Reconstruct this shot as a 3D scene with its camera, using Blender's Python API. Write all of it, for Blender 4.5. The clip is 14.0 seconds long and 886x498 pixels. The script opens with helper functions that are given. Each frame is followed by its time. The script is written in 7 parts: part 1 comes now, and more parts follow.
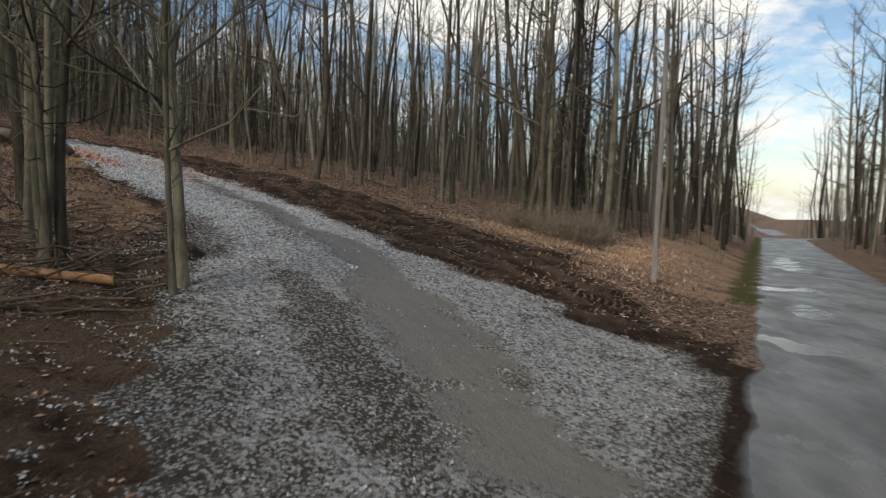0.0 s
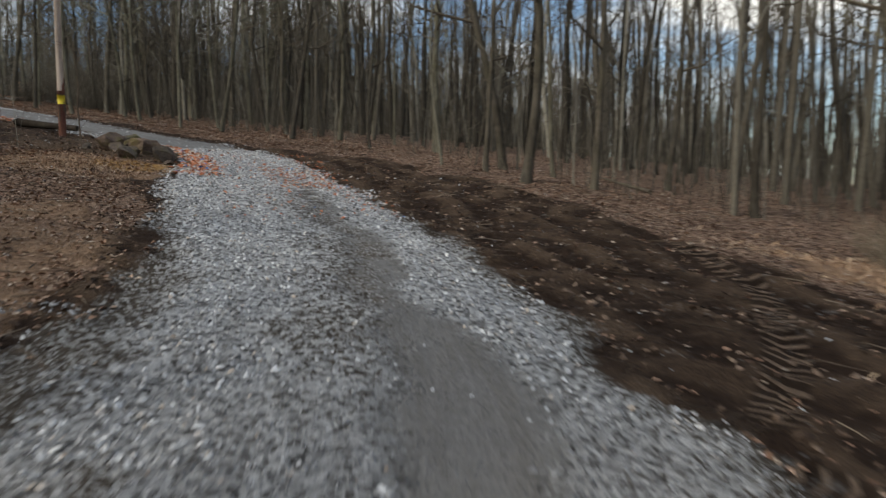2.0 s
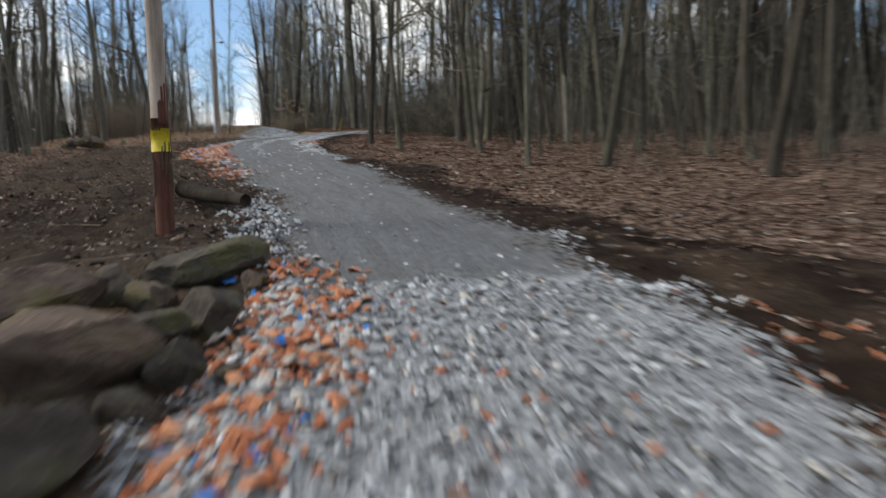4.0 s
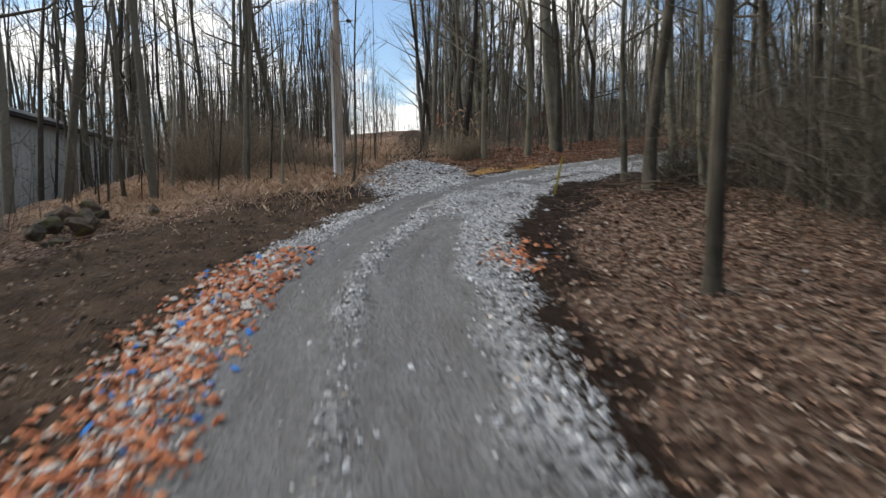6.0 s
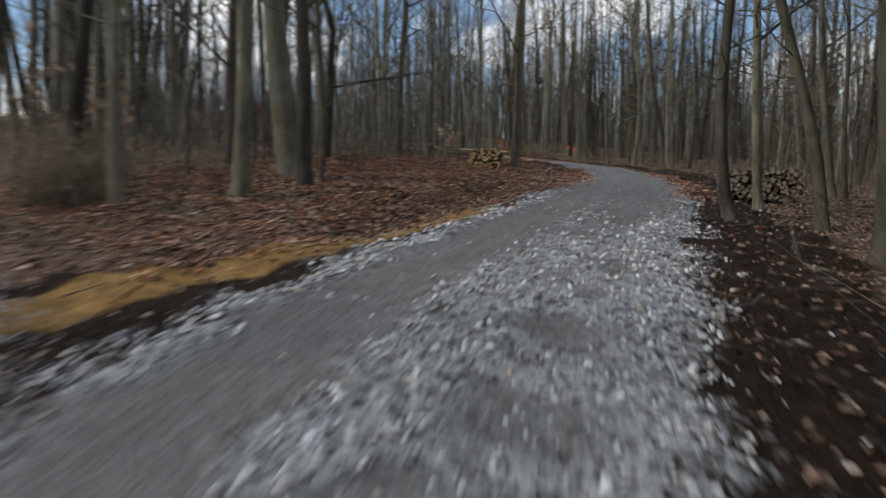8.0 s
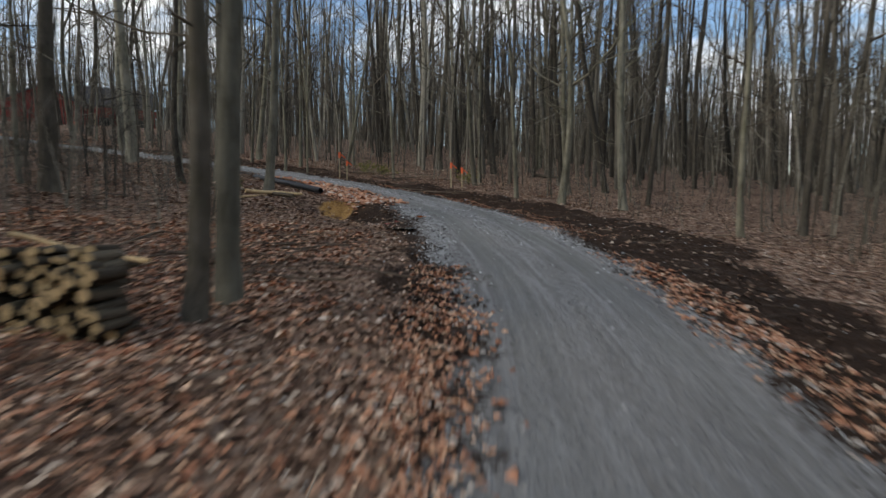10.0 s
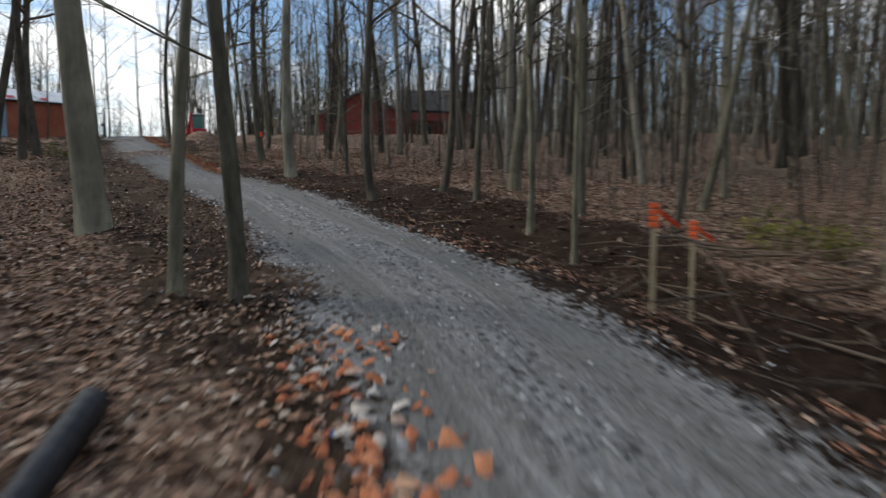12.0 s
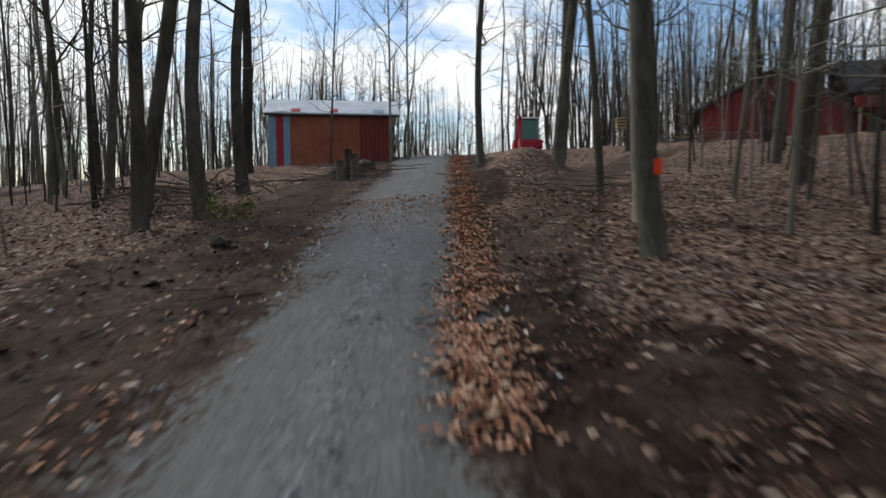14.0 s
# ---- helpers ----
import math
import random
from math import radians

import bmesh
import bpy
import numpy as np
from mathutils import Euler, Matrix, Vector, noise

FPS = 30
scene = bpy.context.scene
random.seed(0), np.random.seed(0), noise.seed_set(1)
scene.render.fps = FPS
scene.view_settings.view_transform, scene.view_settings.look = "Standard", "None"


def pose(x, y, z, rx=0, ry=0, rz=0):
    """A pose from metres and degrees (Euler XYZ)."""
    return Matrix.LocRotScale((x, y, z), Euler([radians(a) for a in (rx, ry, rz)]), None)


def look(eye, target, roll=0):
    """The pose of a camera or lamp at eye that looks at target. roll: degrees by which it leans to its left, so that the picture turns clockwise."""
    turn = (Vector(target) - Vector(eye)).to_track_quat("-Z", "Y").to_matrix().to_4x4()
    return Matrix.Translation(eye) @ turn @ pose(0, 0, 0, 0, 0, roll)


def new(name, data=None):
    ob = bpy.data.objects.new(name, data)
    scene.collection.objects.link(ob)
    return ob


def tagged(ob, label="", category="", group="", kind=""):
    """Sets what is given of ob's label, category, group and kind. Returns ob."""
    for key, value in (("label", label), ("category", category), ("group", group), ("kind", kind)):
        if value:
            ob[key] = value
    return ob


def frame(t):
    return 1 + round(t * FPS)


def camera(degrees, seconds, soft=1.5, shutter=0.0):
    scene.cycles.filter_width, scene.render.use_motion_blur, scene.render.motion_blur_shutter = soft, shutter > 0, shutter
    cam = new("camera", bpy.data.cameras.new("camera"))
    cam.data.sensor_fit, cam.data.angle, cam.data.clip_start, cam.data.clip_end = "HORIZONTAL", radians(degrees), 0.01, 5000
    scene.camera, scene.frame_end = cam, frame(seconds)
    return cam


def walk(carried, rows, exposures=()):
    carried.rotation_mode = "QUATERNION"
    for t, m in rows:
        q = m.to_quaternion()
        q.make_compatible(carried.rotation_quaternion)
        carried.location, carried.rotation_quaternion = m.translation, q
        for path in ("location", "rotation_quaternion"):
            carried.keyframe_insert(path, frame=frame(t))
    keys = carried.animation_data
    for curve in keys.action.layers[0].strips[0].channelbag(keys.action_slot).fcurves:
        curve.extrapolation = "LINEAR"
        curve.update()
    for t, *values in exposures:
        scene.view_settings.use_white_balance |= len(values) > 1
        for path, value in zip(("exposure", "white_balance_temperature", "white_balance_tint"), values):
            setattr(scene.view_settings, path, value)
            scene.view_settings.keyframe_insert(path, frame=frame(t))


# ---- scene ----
cam = camera(69.0, 14.0, 1.35, 0.38)
PATH = [
    (0, (1.114, -0.644, 3.753), (0.964, 1.343, 3.587), 1.6),
    (0.5, (1.449, 1.526, 3.744), (1.152, 3.497, 3.575), 1.3),
    (1, (1.534, 4.181, 3.724), (1.068, 6.119, 3.556), 0.9),
    (1.5, (1.213, 7.454, 3.818), (0.505, 9.317, 3.648), 0.6),
    (2, (0.073, 11.023, 4.008), (-0.878, 12.774, 3.839), 0.0),
    (2.5, (-1.919, 14.579, 4.459), (-3.128, 16.164, 4.290), -0.1),
    (3, (-4.637, 18.184, 4.970), (-6.059, 19.583, 4.812), -0.3),
    (3.5, (-8.107, 21.528, 5.611), (-9.745, 22.665, 5.457), -1.0),
    (4, (-12.116, 23.978, 6.171), (-13.944, 24.779, 6.039), -1.6),
    (4.2, (-14.001, 24.735, 6.264), (-15.877, 25.424, 6.169), -2.8),
    (6.3, (-31.856, 27.325, 10.154), (-33.826, 27.638, 10.005), -1.0),
    (6.5, (-33.585, 27.159, 10.278), (-35.539, 27.560, 10.133), -0.9),
    (7, (-37.623, 27.272, 10.290), (-39.486, 27.990, 10.171), -0.0),
    (7.5, (-41.512, 28.788, 10.902), (-43.257, 29.754, 10.757), 1.4),
    (8, (-45.181, 31.468, 11.531), (-46.770, 32.675, 11.395), 0.3),
    (8.5, (-48.487, 34.660, 12.375), (-49.859, 36.109, 12.232), -0.1),
    (8.7, (-49.518, 35.684, 12.639), (-50.838, 37.179, 12.494), -0.2),
    (11, (-64.128, 53.288, 15.080), (-65.767, 54.425, 14.935), 1.1),
    (11.5, (-68.438, 56.131, 15.696), (-70.256, 56.950, 15.536), 1.0),
    (12, (-72.846, 57.976, 16.033), (-74.777, 58.474, 15.880), -0.1),
    (12.5, (-77.322, 58.996, 16.095), (-79.310, 59.177, 15.969), 0.7),
    (13, (-81.741, 58.911, 16.303), (-83.733, 58.754, 16.206), 0.1),
    (13.5, (-86.205, 58.150, 17.352), (-88.163, 57.764, 17.221), 0.1),
    (14, (-90.328, 57.153, 18.064), (-92.247, 56.609, 17.917), -0.0),
]
walk(cam, [(t, look(eye, target, roll)) for t, eye, target, roll in PATH], [(0, -0.05, 7000, 9), (2.5, 0.2, 6900, 8), (3.4, 0.32, 6550, 7), (4, 0.35, 6600, 8), (6.3, 0.38, 6750, 10), (7.2, 0.35, 6450, 9), (8.5, 0.0, 6700, 9), (11, 0.28, 6450, 9), (12.5, 0.1, 6550, 9), (14, 0.0, 6500, 9)])

# ---------------------------------------------------------------- light
SUN_EL, SUN_AZ = radians(34), radians(208)
world = bpy.data.worlds.new("world")
scene.world = world
world.use_nodes = True
wn, wl = world.node_tree.nodes, world.node_tree.links
wn.clear()
w_out, w_bg = wn.new("ShaderNodeOutputWorld"), wn.new("ShaderNodeBackground")
sky = wn.new("ShaderNodeTexSky")
sky.sky_type, sky.sun_disc, sky.sun_elevation, sky.sun_rotation = "NISHITA", False, SUN_EL, SUN_AZ
sky.air_density, sky.dust_density = 1.1, 0.6
w_co = wn.new("ShaderNodeTexCoord")
w_map = wn.new("ShaderNodeMapping")
w_map.inputs["Scale"].default_value = (1.0, 1.0, 2.6)
w_noise = wn.new("ShaderNodeTexNoise")
w_noise.inputs["Scale"].default_value, w_noise.inputs["Detail"].default_value = 2.4, 6.0
w_noise.inputs["Roughness"].default_value = 0.62
w_ramp = wn.new("ShaderNodeValToRGB")
w_ramp.color_ramp.elements[0].position, w_ramp.color_ramp.elements[1].position = 0.47, 0.585
w_mix = wn.new("ShaderNodeMix")
w_mix.data_type = "RGBA"
w_mix.inputs["B"].default_value = (11.5, 11.7, 11.8, 1)
wl.new(w_co.outputs["Generated"], w_map.inputs["Vector"])
wl.new(w_map.outputs["Vector"], w_noise.inputs["Vector"])
wl.new(w_noise.outputs["Fac"], w_ramp.inputs["Fac"])
# cloud thickens towards the horizon
w_sep, w_low, w_max = wn.new("ShaderNodeSeparateXYZ"), wn.new("ShaderNodeMapRange"), wn.new("ShaderNodeMath")
w_low.inputs["From Min"].default_value, w_low.inputs["From Max"].default_value = 0.22, 0.0
w_low.inputs["To Max"].default_value = 0.12
w_max.operation = "MAXIMUM"
wl.new(w_co.outputs["Generated"], w_sep.inputs["Vector"])
wl.new(w_sep.outputs["Z"], w_low.inputs["Value"])
wl.new(w_low.outputs["Result"], w_max.inputs[0])
wl.new(w_ramp.outputs["Color"], w_max.inputs[1])
wl.new(w_max.outputs["Value"], w_mix.inputs["Factor"])
w_tint = wn.new("ShaderNodeMix")
w_tint.data_type, w_tint.blend_type = "RGBA", "MULTIPLY"
w_tint.inputs["Factor"].default_value = 1.0
w_tint.inputs["B"].default_value = (1.15, 1.27, 1.42, 1)
wl.new(sky.outputs["Color"], w_tint.inputs["A"])
wl.new(w_tint.outputs["Result"], w_mix.inputs["A"])
wl.new(w_mix.outputs["Result"], w_bg.inputs["Color"])
w_bg.inputs["Strength"].default_value = 0.095
wl.new(w_bg.outputs["Background"], w_out.inputs["Surface"])

sun = new("sun", bpy.data.lights.new("sun", "SUN"))
sun.data.energy, sun.data.angle, sun.data.color = 2.1, radians(14), (1.0, 0.93, 0.82)
# the sky's sun_rotation turns clockwise from +y
s_dir = Vector((math.sin(SUN_AZ) * math.cos(SUN_EL), math.cos(SUN_AZ) * math.cos(SUN_EL), math.sin(SUN_EL)))
sun.matrix_world = look(s_dir * 100, (0, 0, 0))


# ---------------------------------------------------------------- materials
class Mat:
    """A small writer of node materials."""

    def __init__(self, name, rough=0.9, metal=0.0, spec=0.3):
        self.m = bpy.data.materials.new(name)
        self.m.use_nodes = True
        self.n, self.l = self.m.node_tree.nodes, self.m.node_tree.links
        self.b = self.n["Principled BSDF"]
        self.b.inputs["Roughness"].default_value = rough
        self.b.inputs["Metallic"].default_value = metal
        self.b.inputs["Specular IOR Level"].default_value = spec
        self.co = self.n.new("ShaderNodeTexCoord").outputs["Object"]

    def set(self, socket, value):
        if hasattr(value, "is_output"):
            self.l.new(value, socket)
        elif isinstance(value, (tuple, list)) and len(value) == 3 and socket.type == "RGBA":
            socket.default_value = (*value, 1)
        elif socket.type == "RGBA" and isinstance(value, (int, float)):
            socket.default_value = (value, value, value, 1)
        else:
            socket.default_value = value

    def scaled(self, x, y, z, src=None):
        t = self.n.new("ShaderNodeMapping")
        t.inputs["Scale"].default_value = (x, y, z)
        self.l.new(src or self.co, t.inputs["Vector"])
        return t.outputs["Vector"]

    def noise(self, scale, detail=4.0, rough=0.6, vec=None, warp=0.0):
        t = self.n.new("ShaderNodeTexNoise")
        t.inputs["Scale"].default_value, t.inputs["Detail"].default_value = scale, detail
        t.inputs["Roughness"].default_value, t.inputs["Distortion"].default_value = rough, warp
        self.l.new(vec or self.co, t.inputs["Vector"])
        return t.outputs["Fac"]

    def cells(self, scale, vec=None, out="Distance", feature="F1"):
        t = self.n.new("ShaderNodeTexVoronoi")
        t.feature = feature
        t.inputs["Scale"].default_value = scale
        self.l.new(vec or self.co, t.inputs["Vector"])
        return t.outputs[out]

    def cell_random(self, scale, vec=None):
        """A number of its own, 0 to 1, for every cell."""
        t = self.n.new("ShaderNodeSeparateColor")
        self.l.new(self.cells(scale, vec, "Color"), t.inputs[0])
        return t.outputs[0]

    def attr(self, name):
        t = self.n.new("ShaderNodeAttribute")
        t.attribute_name = name
        return t.outputs["Fac"]

    def ramp(self, fac, *stops):
        t = self.n.new("ShaderNodeValToRGB")
        e = t.color_ramp.elements
        while len(e) < len(stops):
            e.new(0.5)
        for one, (pos, col) in zip(e, stops):
            one.position = pos
            one.color = (*col, 1) if isinstance(col, tuple) else (col, col, col, 1)
        self.l.new(fac, t.inputs["Fac"])
        return t.outputs["Color"]

    def mix(self, fac, a, b, how="MIX"):
        t = self.n.new("ShaderNodeMix")
        t.data_type, t.blend_type = "RGBA", how
        self.set(t.inputs["Factor"], fac)
        self.set(t.inputs["A"], a)
        self.set(t.inputs["B"], b)
        return t.outputs["Result"]

    def math(self, how, a, b=0.0, clamp=False):
        t = self.n.new("ShaderNodeMath")
        t.operation, t.use_clamp = how, clamp
        self.set(t.inputs[0], a)
        self.set(t.inputs[1], b)
        return t.outputs[0]

    def island(self):
        return self.n.new("ShaderNodeNewGeometry").outputs["Random Per Island"]

    def random(self):
        return self.n.new("ShaderNodeObjectInfo").outputs["Random"]

    def bump(self, height, strength=0.5, depth=0.02):
        t = self.n.new("ShaderNodeBump")
        t.inputs["Strength"].default_value, t.inputs["Distance"].default_value = strength, depth
        self.l.new(height, t.inputs["Height"])
        self.l.new(t.outputs["Normal"], self.b.inputs["Normal"])
        return self

    def done(self, colour=None, rough=None):
        if colour is not None:
            self.set(self.b.inputs["Base Color"], colour)
        if rough is not None:
            self.set(self.b.inputs["Roughness"], rough)
        return self.m


def plain(name, a, b, scale=6.0, rough=0.85, metal=0.0, bump=0.3, stretch=(1, 1, 1)):
    """Two tones in soft patches, a finer grain and a little relief."""
    m = Mat(name, rough, metal)
    v = m.scaled(*stretch)
    big, fine = m.noise(scale, 5, 0.65, v), m.noise(scale * 9, 4, 0.7, v)
    c = m.mix(m.ramp(big, (0.3, 0.0), (0.7, 1.0)), a, b)
    c = m.mix(0.35, c, m.ramp(fine, (0.25, (0.25, 0.25, 0.25)), (0.75, (0.95, 0.95, 0.95))), "OVERLAY")
    m.bump(fine, bump, 0.01)
    return m.done(c)


def bark(name, dark, light, moss=0.35, scale=1.0):
    m = Mat(name, 0.95, spec=0.15)
    v = m.scaled(9 * scale, 9 * scale, 1.6 * scale)
    ridge = m.noise(1.0, 7, 0.72, v, 0.6)
    blotch = m.noise(1.3, 4, 0.6)
    c = m.mix(m.ramp(ridge, (0.32, 0.0), (0.68, 1.0)), dark, light)
    c = m.mix(m.ramp(blotch, (0.42, 0.0), (0.72, 0.55)), c, tuple(min(1, 1.35 * x + 0.03) for x in light))
    green = m.math("MULTIPLY", m.ramp(m.noise(0.9, 5, 0.7), (0.48, 0.0), (0.75, 1.0)), moss)
    c = m.mix(green, c, (0.075, 0.085, 0.03))
    r = m.ramp(m.random(), (0.0, (0.42, 0.41, 0.40)), (0.5, (0.85, 0.84, 0.81)), (1.0, (1.12, 1.1, 1.04)))
    c = m.mix(1.0, c, r, "MULTIPLY")
    m.bump(ridge, 0.8, 0.03)
    return m.done(c)


M_BARK = bark("bark_grey", (0.050, 0.046, 0.036), (0.225, 0.212, 0.162), 0.5)
M_BARK_PALE = bark("bark_pale", (0.115, 0.109, 0.085), (0.30, 0.286, 0.228), 0.45, 0.7)
M_BARK_DARK = bark("bark_dark", (0.032, 0.028, 0.023), (0.12, 0.106, 0.085), 0.3)
M_TWIG = bark("twig_bark", (0.045, 0.038, 0.030), (0.145, 0.122, 0.094), 0.1)


def ground_material():
    m = Mat("ground_surface", 0.95, spec=0.2)
    n_big, n_mid, n_fine = m.noise(0.35, 5, 0.6), m.noise(2.3, 6, 0.68), m.noise(26, 5, 0.7)
    wob = m.math("SUBTRACT", n_mid, 0.5)

    speck = m.math("SUBTRACT", m.cell_random(19.0), 0.5)

    def edge(name, amount=0.75, lo=0.36, hi=0.62, pepper=0.0):
        raw = m.math("ADD", m.attr(name), m.math("MULTIPLY", wob, amount))
        if pepper:
            raw = m.math("ADD", raw, m.math("MULTIPLY", speck, pepper))
        t = m.n.new("ShaderNodeMapRange")
        t.inputs["From Min"].default_value, t.inputs["From Max"].default_value = lo, hi
        m.l.new(raw, t.inputs["Value"])
        return t.outputs["Result"]

    # scuffs that run with the drive
    way = m.n.new("ShaderNodeCombineXYZ")
    m.l.new(m.attr("across"), way.inputs[0])
    m.l.new(m.math("MULTIPLY", m.attr("run"), 0.10), way.inputs[1])
    scuff = m.noise(4.5, 5, 0.65, way.outputs[0])
    scuff_fine = m.noise(17.0, 3, 0.6, way.outputs[0])
    # leaf litter
    bent = m.mix(0.06, m.co, m.n.new("ShaderNodeTexNoise").outputs["Color"], "ADD")
    leaf_id = m.cell_random(17.0, bent)
    tone = m.math("ADD", m.math("MULTIPLY", leaf_id, 0.65), m.math("MULTIPLY", n_fine, 0.35))
    leaf = m.ramp(tone, (0.15, (0.022, 0.014, 0.010)), (0.42, (0.158, 0.100, 0.072)), (0.62, (0.31, 0.205, 0.15)), (0.85, (0.47, 0.355, 0.27)))
    leaf = m.mix(m.ramp(n_big, (0.45, 0.0), (0.72, 0.4)), leaf, (0.060, 0.040, 0.029))
    # mud
    mud = m.ramp(m.noise(5.0, 7, 0.72), (0.3, (0.013, 0.0078, 0.0052)), (0.52, (0.040, 0.0245, 0.0165)), (0.75, (0.10, 0.066, 0.046)))
    mud = m.mix(m.ramp(n_big, (0.35, 0.0), (0.65, 0.55)), mud, (0.046, 0.030, 0.021))
    # ridges dry paler than the ruts between them
    dry = m.ramp(m.math("ADD", m.attr("rut"), m.math("MULTIPLY", wob, 1.1)), (0.52, 0.0), (0.95, 0.8))
    mud = m.mix(dry, mud, m.ramp(n_fine, (0.3, (0.075, 0.050, 0.034)), (0.7, (0.235, 0.165, 0.112))))
    # cleats of a crawler
    off = m.math("ABSOLUTE", m.attr("tread_off"))
    belt = m.ramp(off, (0.22, 1.0), (0.29, 0.0))
    cleat = m.math("SINE", m.math("MULTIPLY", m.math("ADD", m.attr("tread_run"), m.math("MULTIPLY", off, 0.25)), 33.0))
    cleat = m.math("MULTIPLY", belt, m.ramp(cleat, (0.35, 0.0), (0.6, 1.0)))
    mud = m.mix(m.math("MULTIPLY", belt, 0.7), mud, (0.024, 0.015, 0.010))
    mud = m.mix(m.math("MULTIPLY", cleat, m.ramp(n_mid, (0.3, 0.5), (0.55, 1.0))), mud, m.ramp(n_fine, (0.3, (0.15, 0.105, 0.076)), (0.7, (0.33, 0.245, 0.18))))
    c = m.mix(edge("mud"), leaf, mud)
    c = m.mix(edge("moss", 0.9, 0.45, 0.8), c, m.ramp(n_fine, (0.3, (0.05, 0.05, 0.018)), (0.7, (0.13, 0.135, 0.045))))
    # dry straw grass
    st = m.ramp(m.noise(16, 6, 0.8, m.scaled(1, 1, 0.2)), (0.25, (0.19, 0.12, 0.075)), (0.55, (0.40, 0.27, 0.18)), (0.8, (0.56, 0.41, 0.29)))
    c = m.mix(edge("straw"), c, st)
    # wet yellow clay
    cl = m.ramp(m.noise(4, 6, 0.7), (0.3, (0.24, 0.135, 0.050)), (0.6, (0.50, 0.30, 0.115)), (0.85, (0.58, 0.39, 0.19)))
    c = m.mix(edge("clay"), c, cl)
    # dirt ground into the worn stone at the mouth
    dirt = m.ramp(m.noise(6.0, 6, 0.7), (0.3, (0.055, 0.045, 0.036)), (0.6, (0.122, 0.105, 0.086)), (0.85, (0.20, 0.18, 0.152)))
    dirt = m.mix(m.ramp(m.cell_random(27.0), (0.70, 0.0), (0.80, 0.9)), dirt, (0.46, 0.465, 0.46))
    c = m.mix(edge("worn", 0.8), c, dirt)
    # crushed stone
    g_id = m.cell_random(19.0)
    stone = m.ramp(m.math("ADD", m.math("MULTIPLY", g_id, 0.75), m.math("MULTIPLY", n_fine, 0.25)), (0.12, (0.07, 0.068, 0.066)), (0.32, (0.32, 0.325, 0.33)), (0.58, (0.56, 0.577, 0.592)), (0.88, (0.80, 0.815, 0.825)))
    fines = m.ramp(m.noise(9.0, 6, 0.7), (0.3, (0.15, 0.151, 0.15)), (0.55, (0.212, 0.215, 0.215)), (0.8, (0.295, 0.298, 0.297)))
    fines = m.mix(m.ramp(n_big, (0.4, 0.0), (0.7, 0.25)), fines, (0.19, 0.172, 0.15))
    fines = m.mix(m.ramp(scuff, (0.42, 0.0), (0.66, 0.6)), fines, (0.125, 0.117, 0.108))
    fines = m.mix(m.ramp(scuff_fine, (0.5, 0.0), (0.7, 0.35)), fines, (0.30, 0.30, 0.295))
    stone = m.mix(m.ramp(scuff, (0.5, 0.0), (0.72, 0.4)), stone, (0.20, 0.185, 0.165))
    far = m.n.new("ShaderNodeMapRange")
    far.inputs["From Min"].default_value, far.inputs["From Max"].default_value = 17.0, 8.0
    m.l.new(m.attr("run"), far.inputs["Value"])
    stone = m.mix(m.math("MULTIPLY", far.outputs["Result"], 0.6), stone, (0.64, 0.60, 0.55), "MULTIPLY")
    fines = m.mix(m.math("MULTIPLY", far.outputs["Result"], 0.68), fines, (0.192, 0.175, 0.150))
    # the upper drive is lighter, with grey dust and streaks that run with it
    high = m.n.new("ShaderNodeMapRange")
    high.inputs["From Min"].default_value, high.inputs["From Max"].default_value = 80.0, 90.0
    m.l.new(m.attr("run"), high.inputs["Value"])
    streak = m.n.new("ShaderNodeCombineXYZ")
    m.l.new(m.attr("across"), streak.inputs[0])
    m.l.new(m.math("MULTIPLY", m.attr("run"), 0.035), streak.inputs[1])
    rib = m.ramp(m.noise(9.0, 4, 0.6, streak.outputs[0]), (0.36, (0.155, 0.150, 0.142)), (0.52, (0.25, 0.248, 0.242)), (0.66, (0.37, 0.372, 0.37)))
    top = m.n.new("ShaderNodeMapRange")
    top.inputs["From Min"].default_value, top.inputs["From Max"].default_value = 124.0, 117.0
    m.l.new(m.attr("run"), top.inputs["Value"])
    fines = m.mix(m.math("MULTIPLY", m.math("MULTIPLY", high.outputs["Result"], 0.62), top.outputs["Result"]), fines, rib)
    lane = m.ramp(m.math("ADD", m.math("ABSOLUTE", m.attr("across")), m.math("MULTIPLY", wob, 0.3)), (0.42, 0.0), (0.58, 1.0), (0.92, 1.0), (1.08, 0.0))
    fines = m.mix(m.math("MULTIPLY", m.math("MULTIPLY", lane, high.outputs["Result"]), 0.55), fines, m.ramp(n_fine, (0.3, (0.125, 0.127, 0.118)), (0.7, (0.195, 0.198, 0.186))))
    f_fac = edge("fines", 0.6, 0.25, 0.72, 0.6)
    # stones sunk in the fines show through
    thin = m.math("MULTIPLY", m.ramp(m.cell_random(31.0), (0.72, 0.0), (0.86, 0.55)), m.ramp(m.attr("fines"), (0.7, 1.0), (0.92, 0.08)))
    fines = m.mix(thin, fines, (0.36, 0.365, 0.36))
    c = m.mix(edge("drive", 0.8, 0.3, 0.7, 0.6), c, m.mix(f_fac, stone, fines))
    # tarred road with wet patches
    tar = m.ramp(m.noise(60, 4, 0.7), (0.3, (0.062, 0.062, 0.061)), (0.7, (0.135, 0.134, 0.13)))
    tar = m.mix(m.ramp(m.noise(0.7, 5, 0.6, m.scaled(1, 0.35, 1)), (0.40, 0.0), (0.60, 0.75)), tar, (0.22, 0.217, 0.208))
    e_road = edge("road", 0.25)
    c = m.mix(e_road, c, tar)
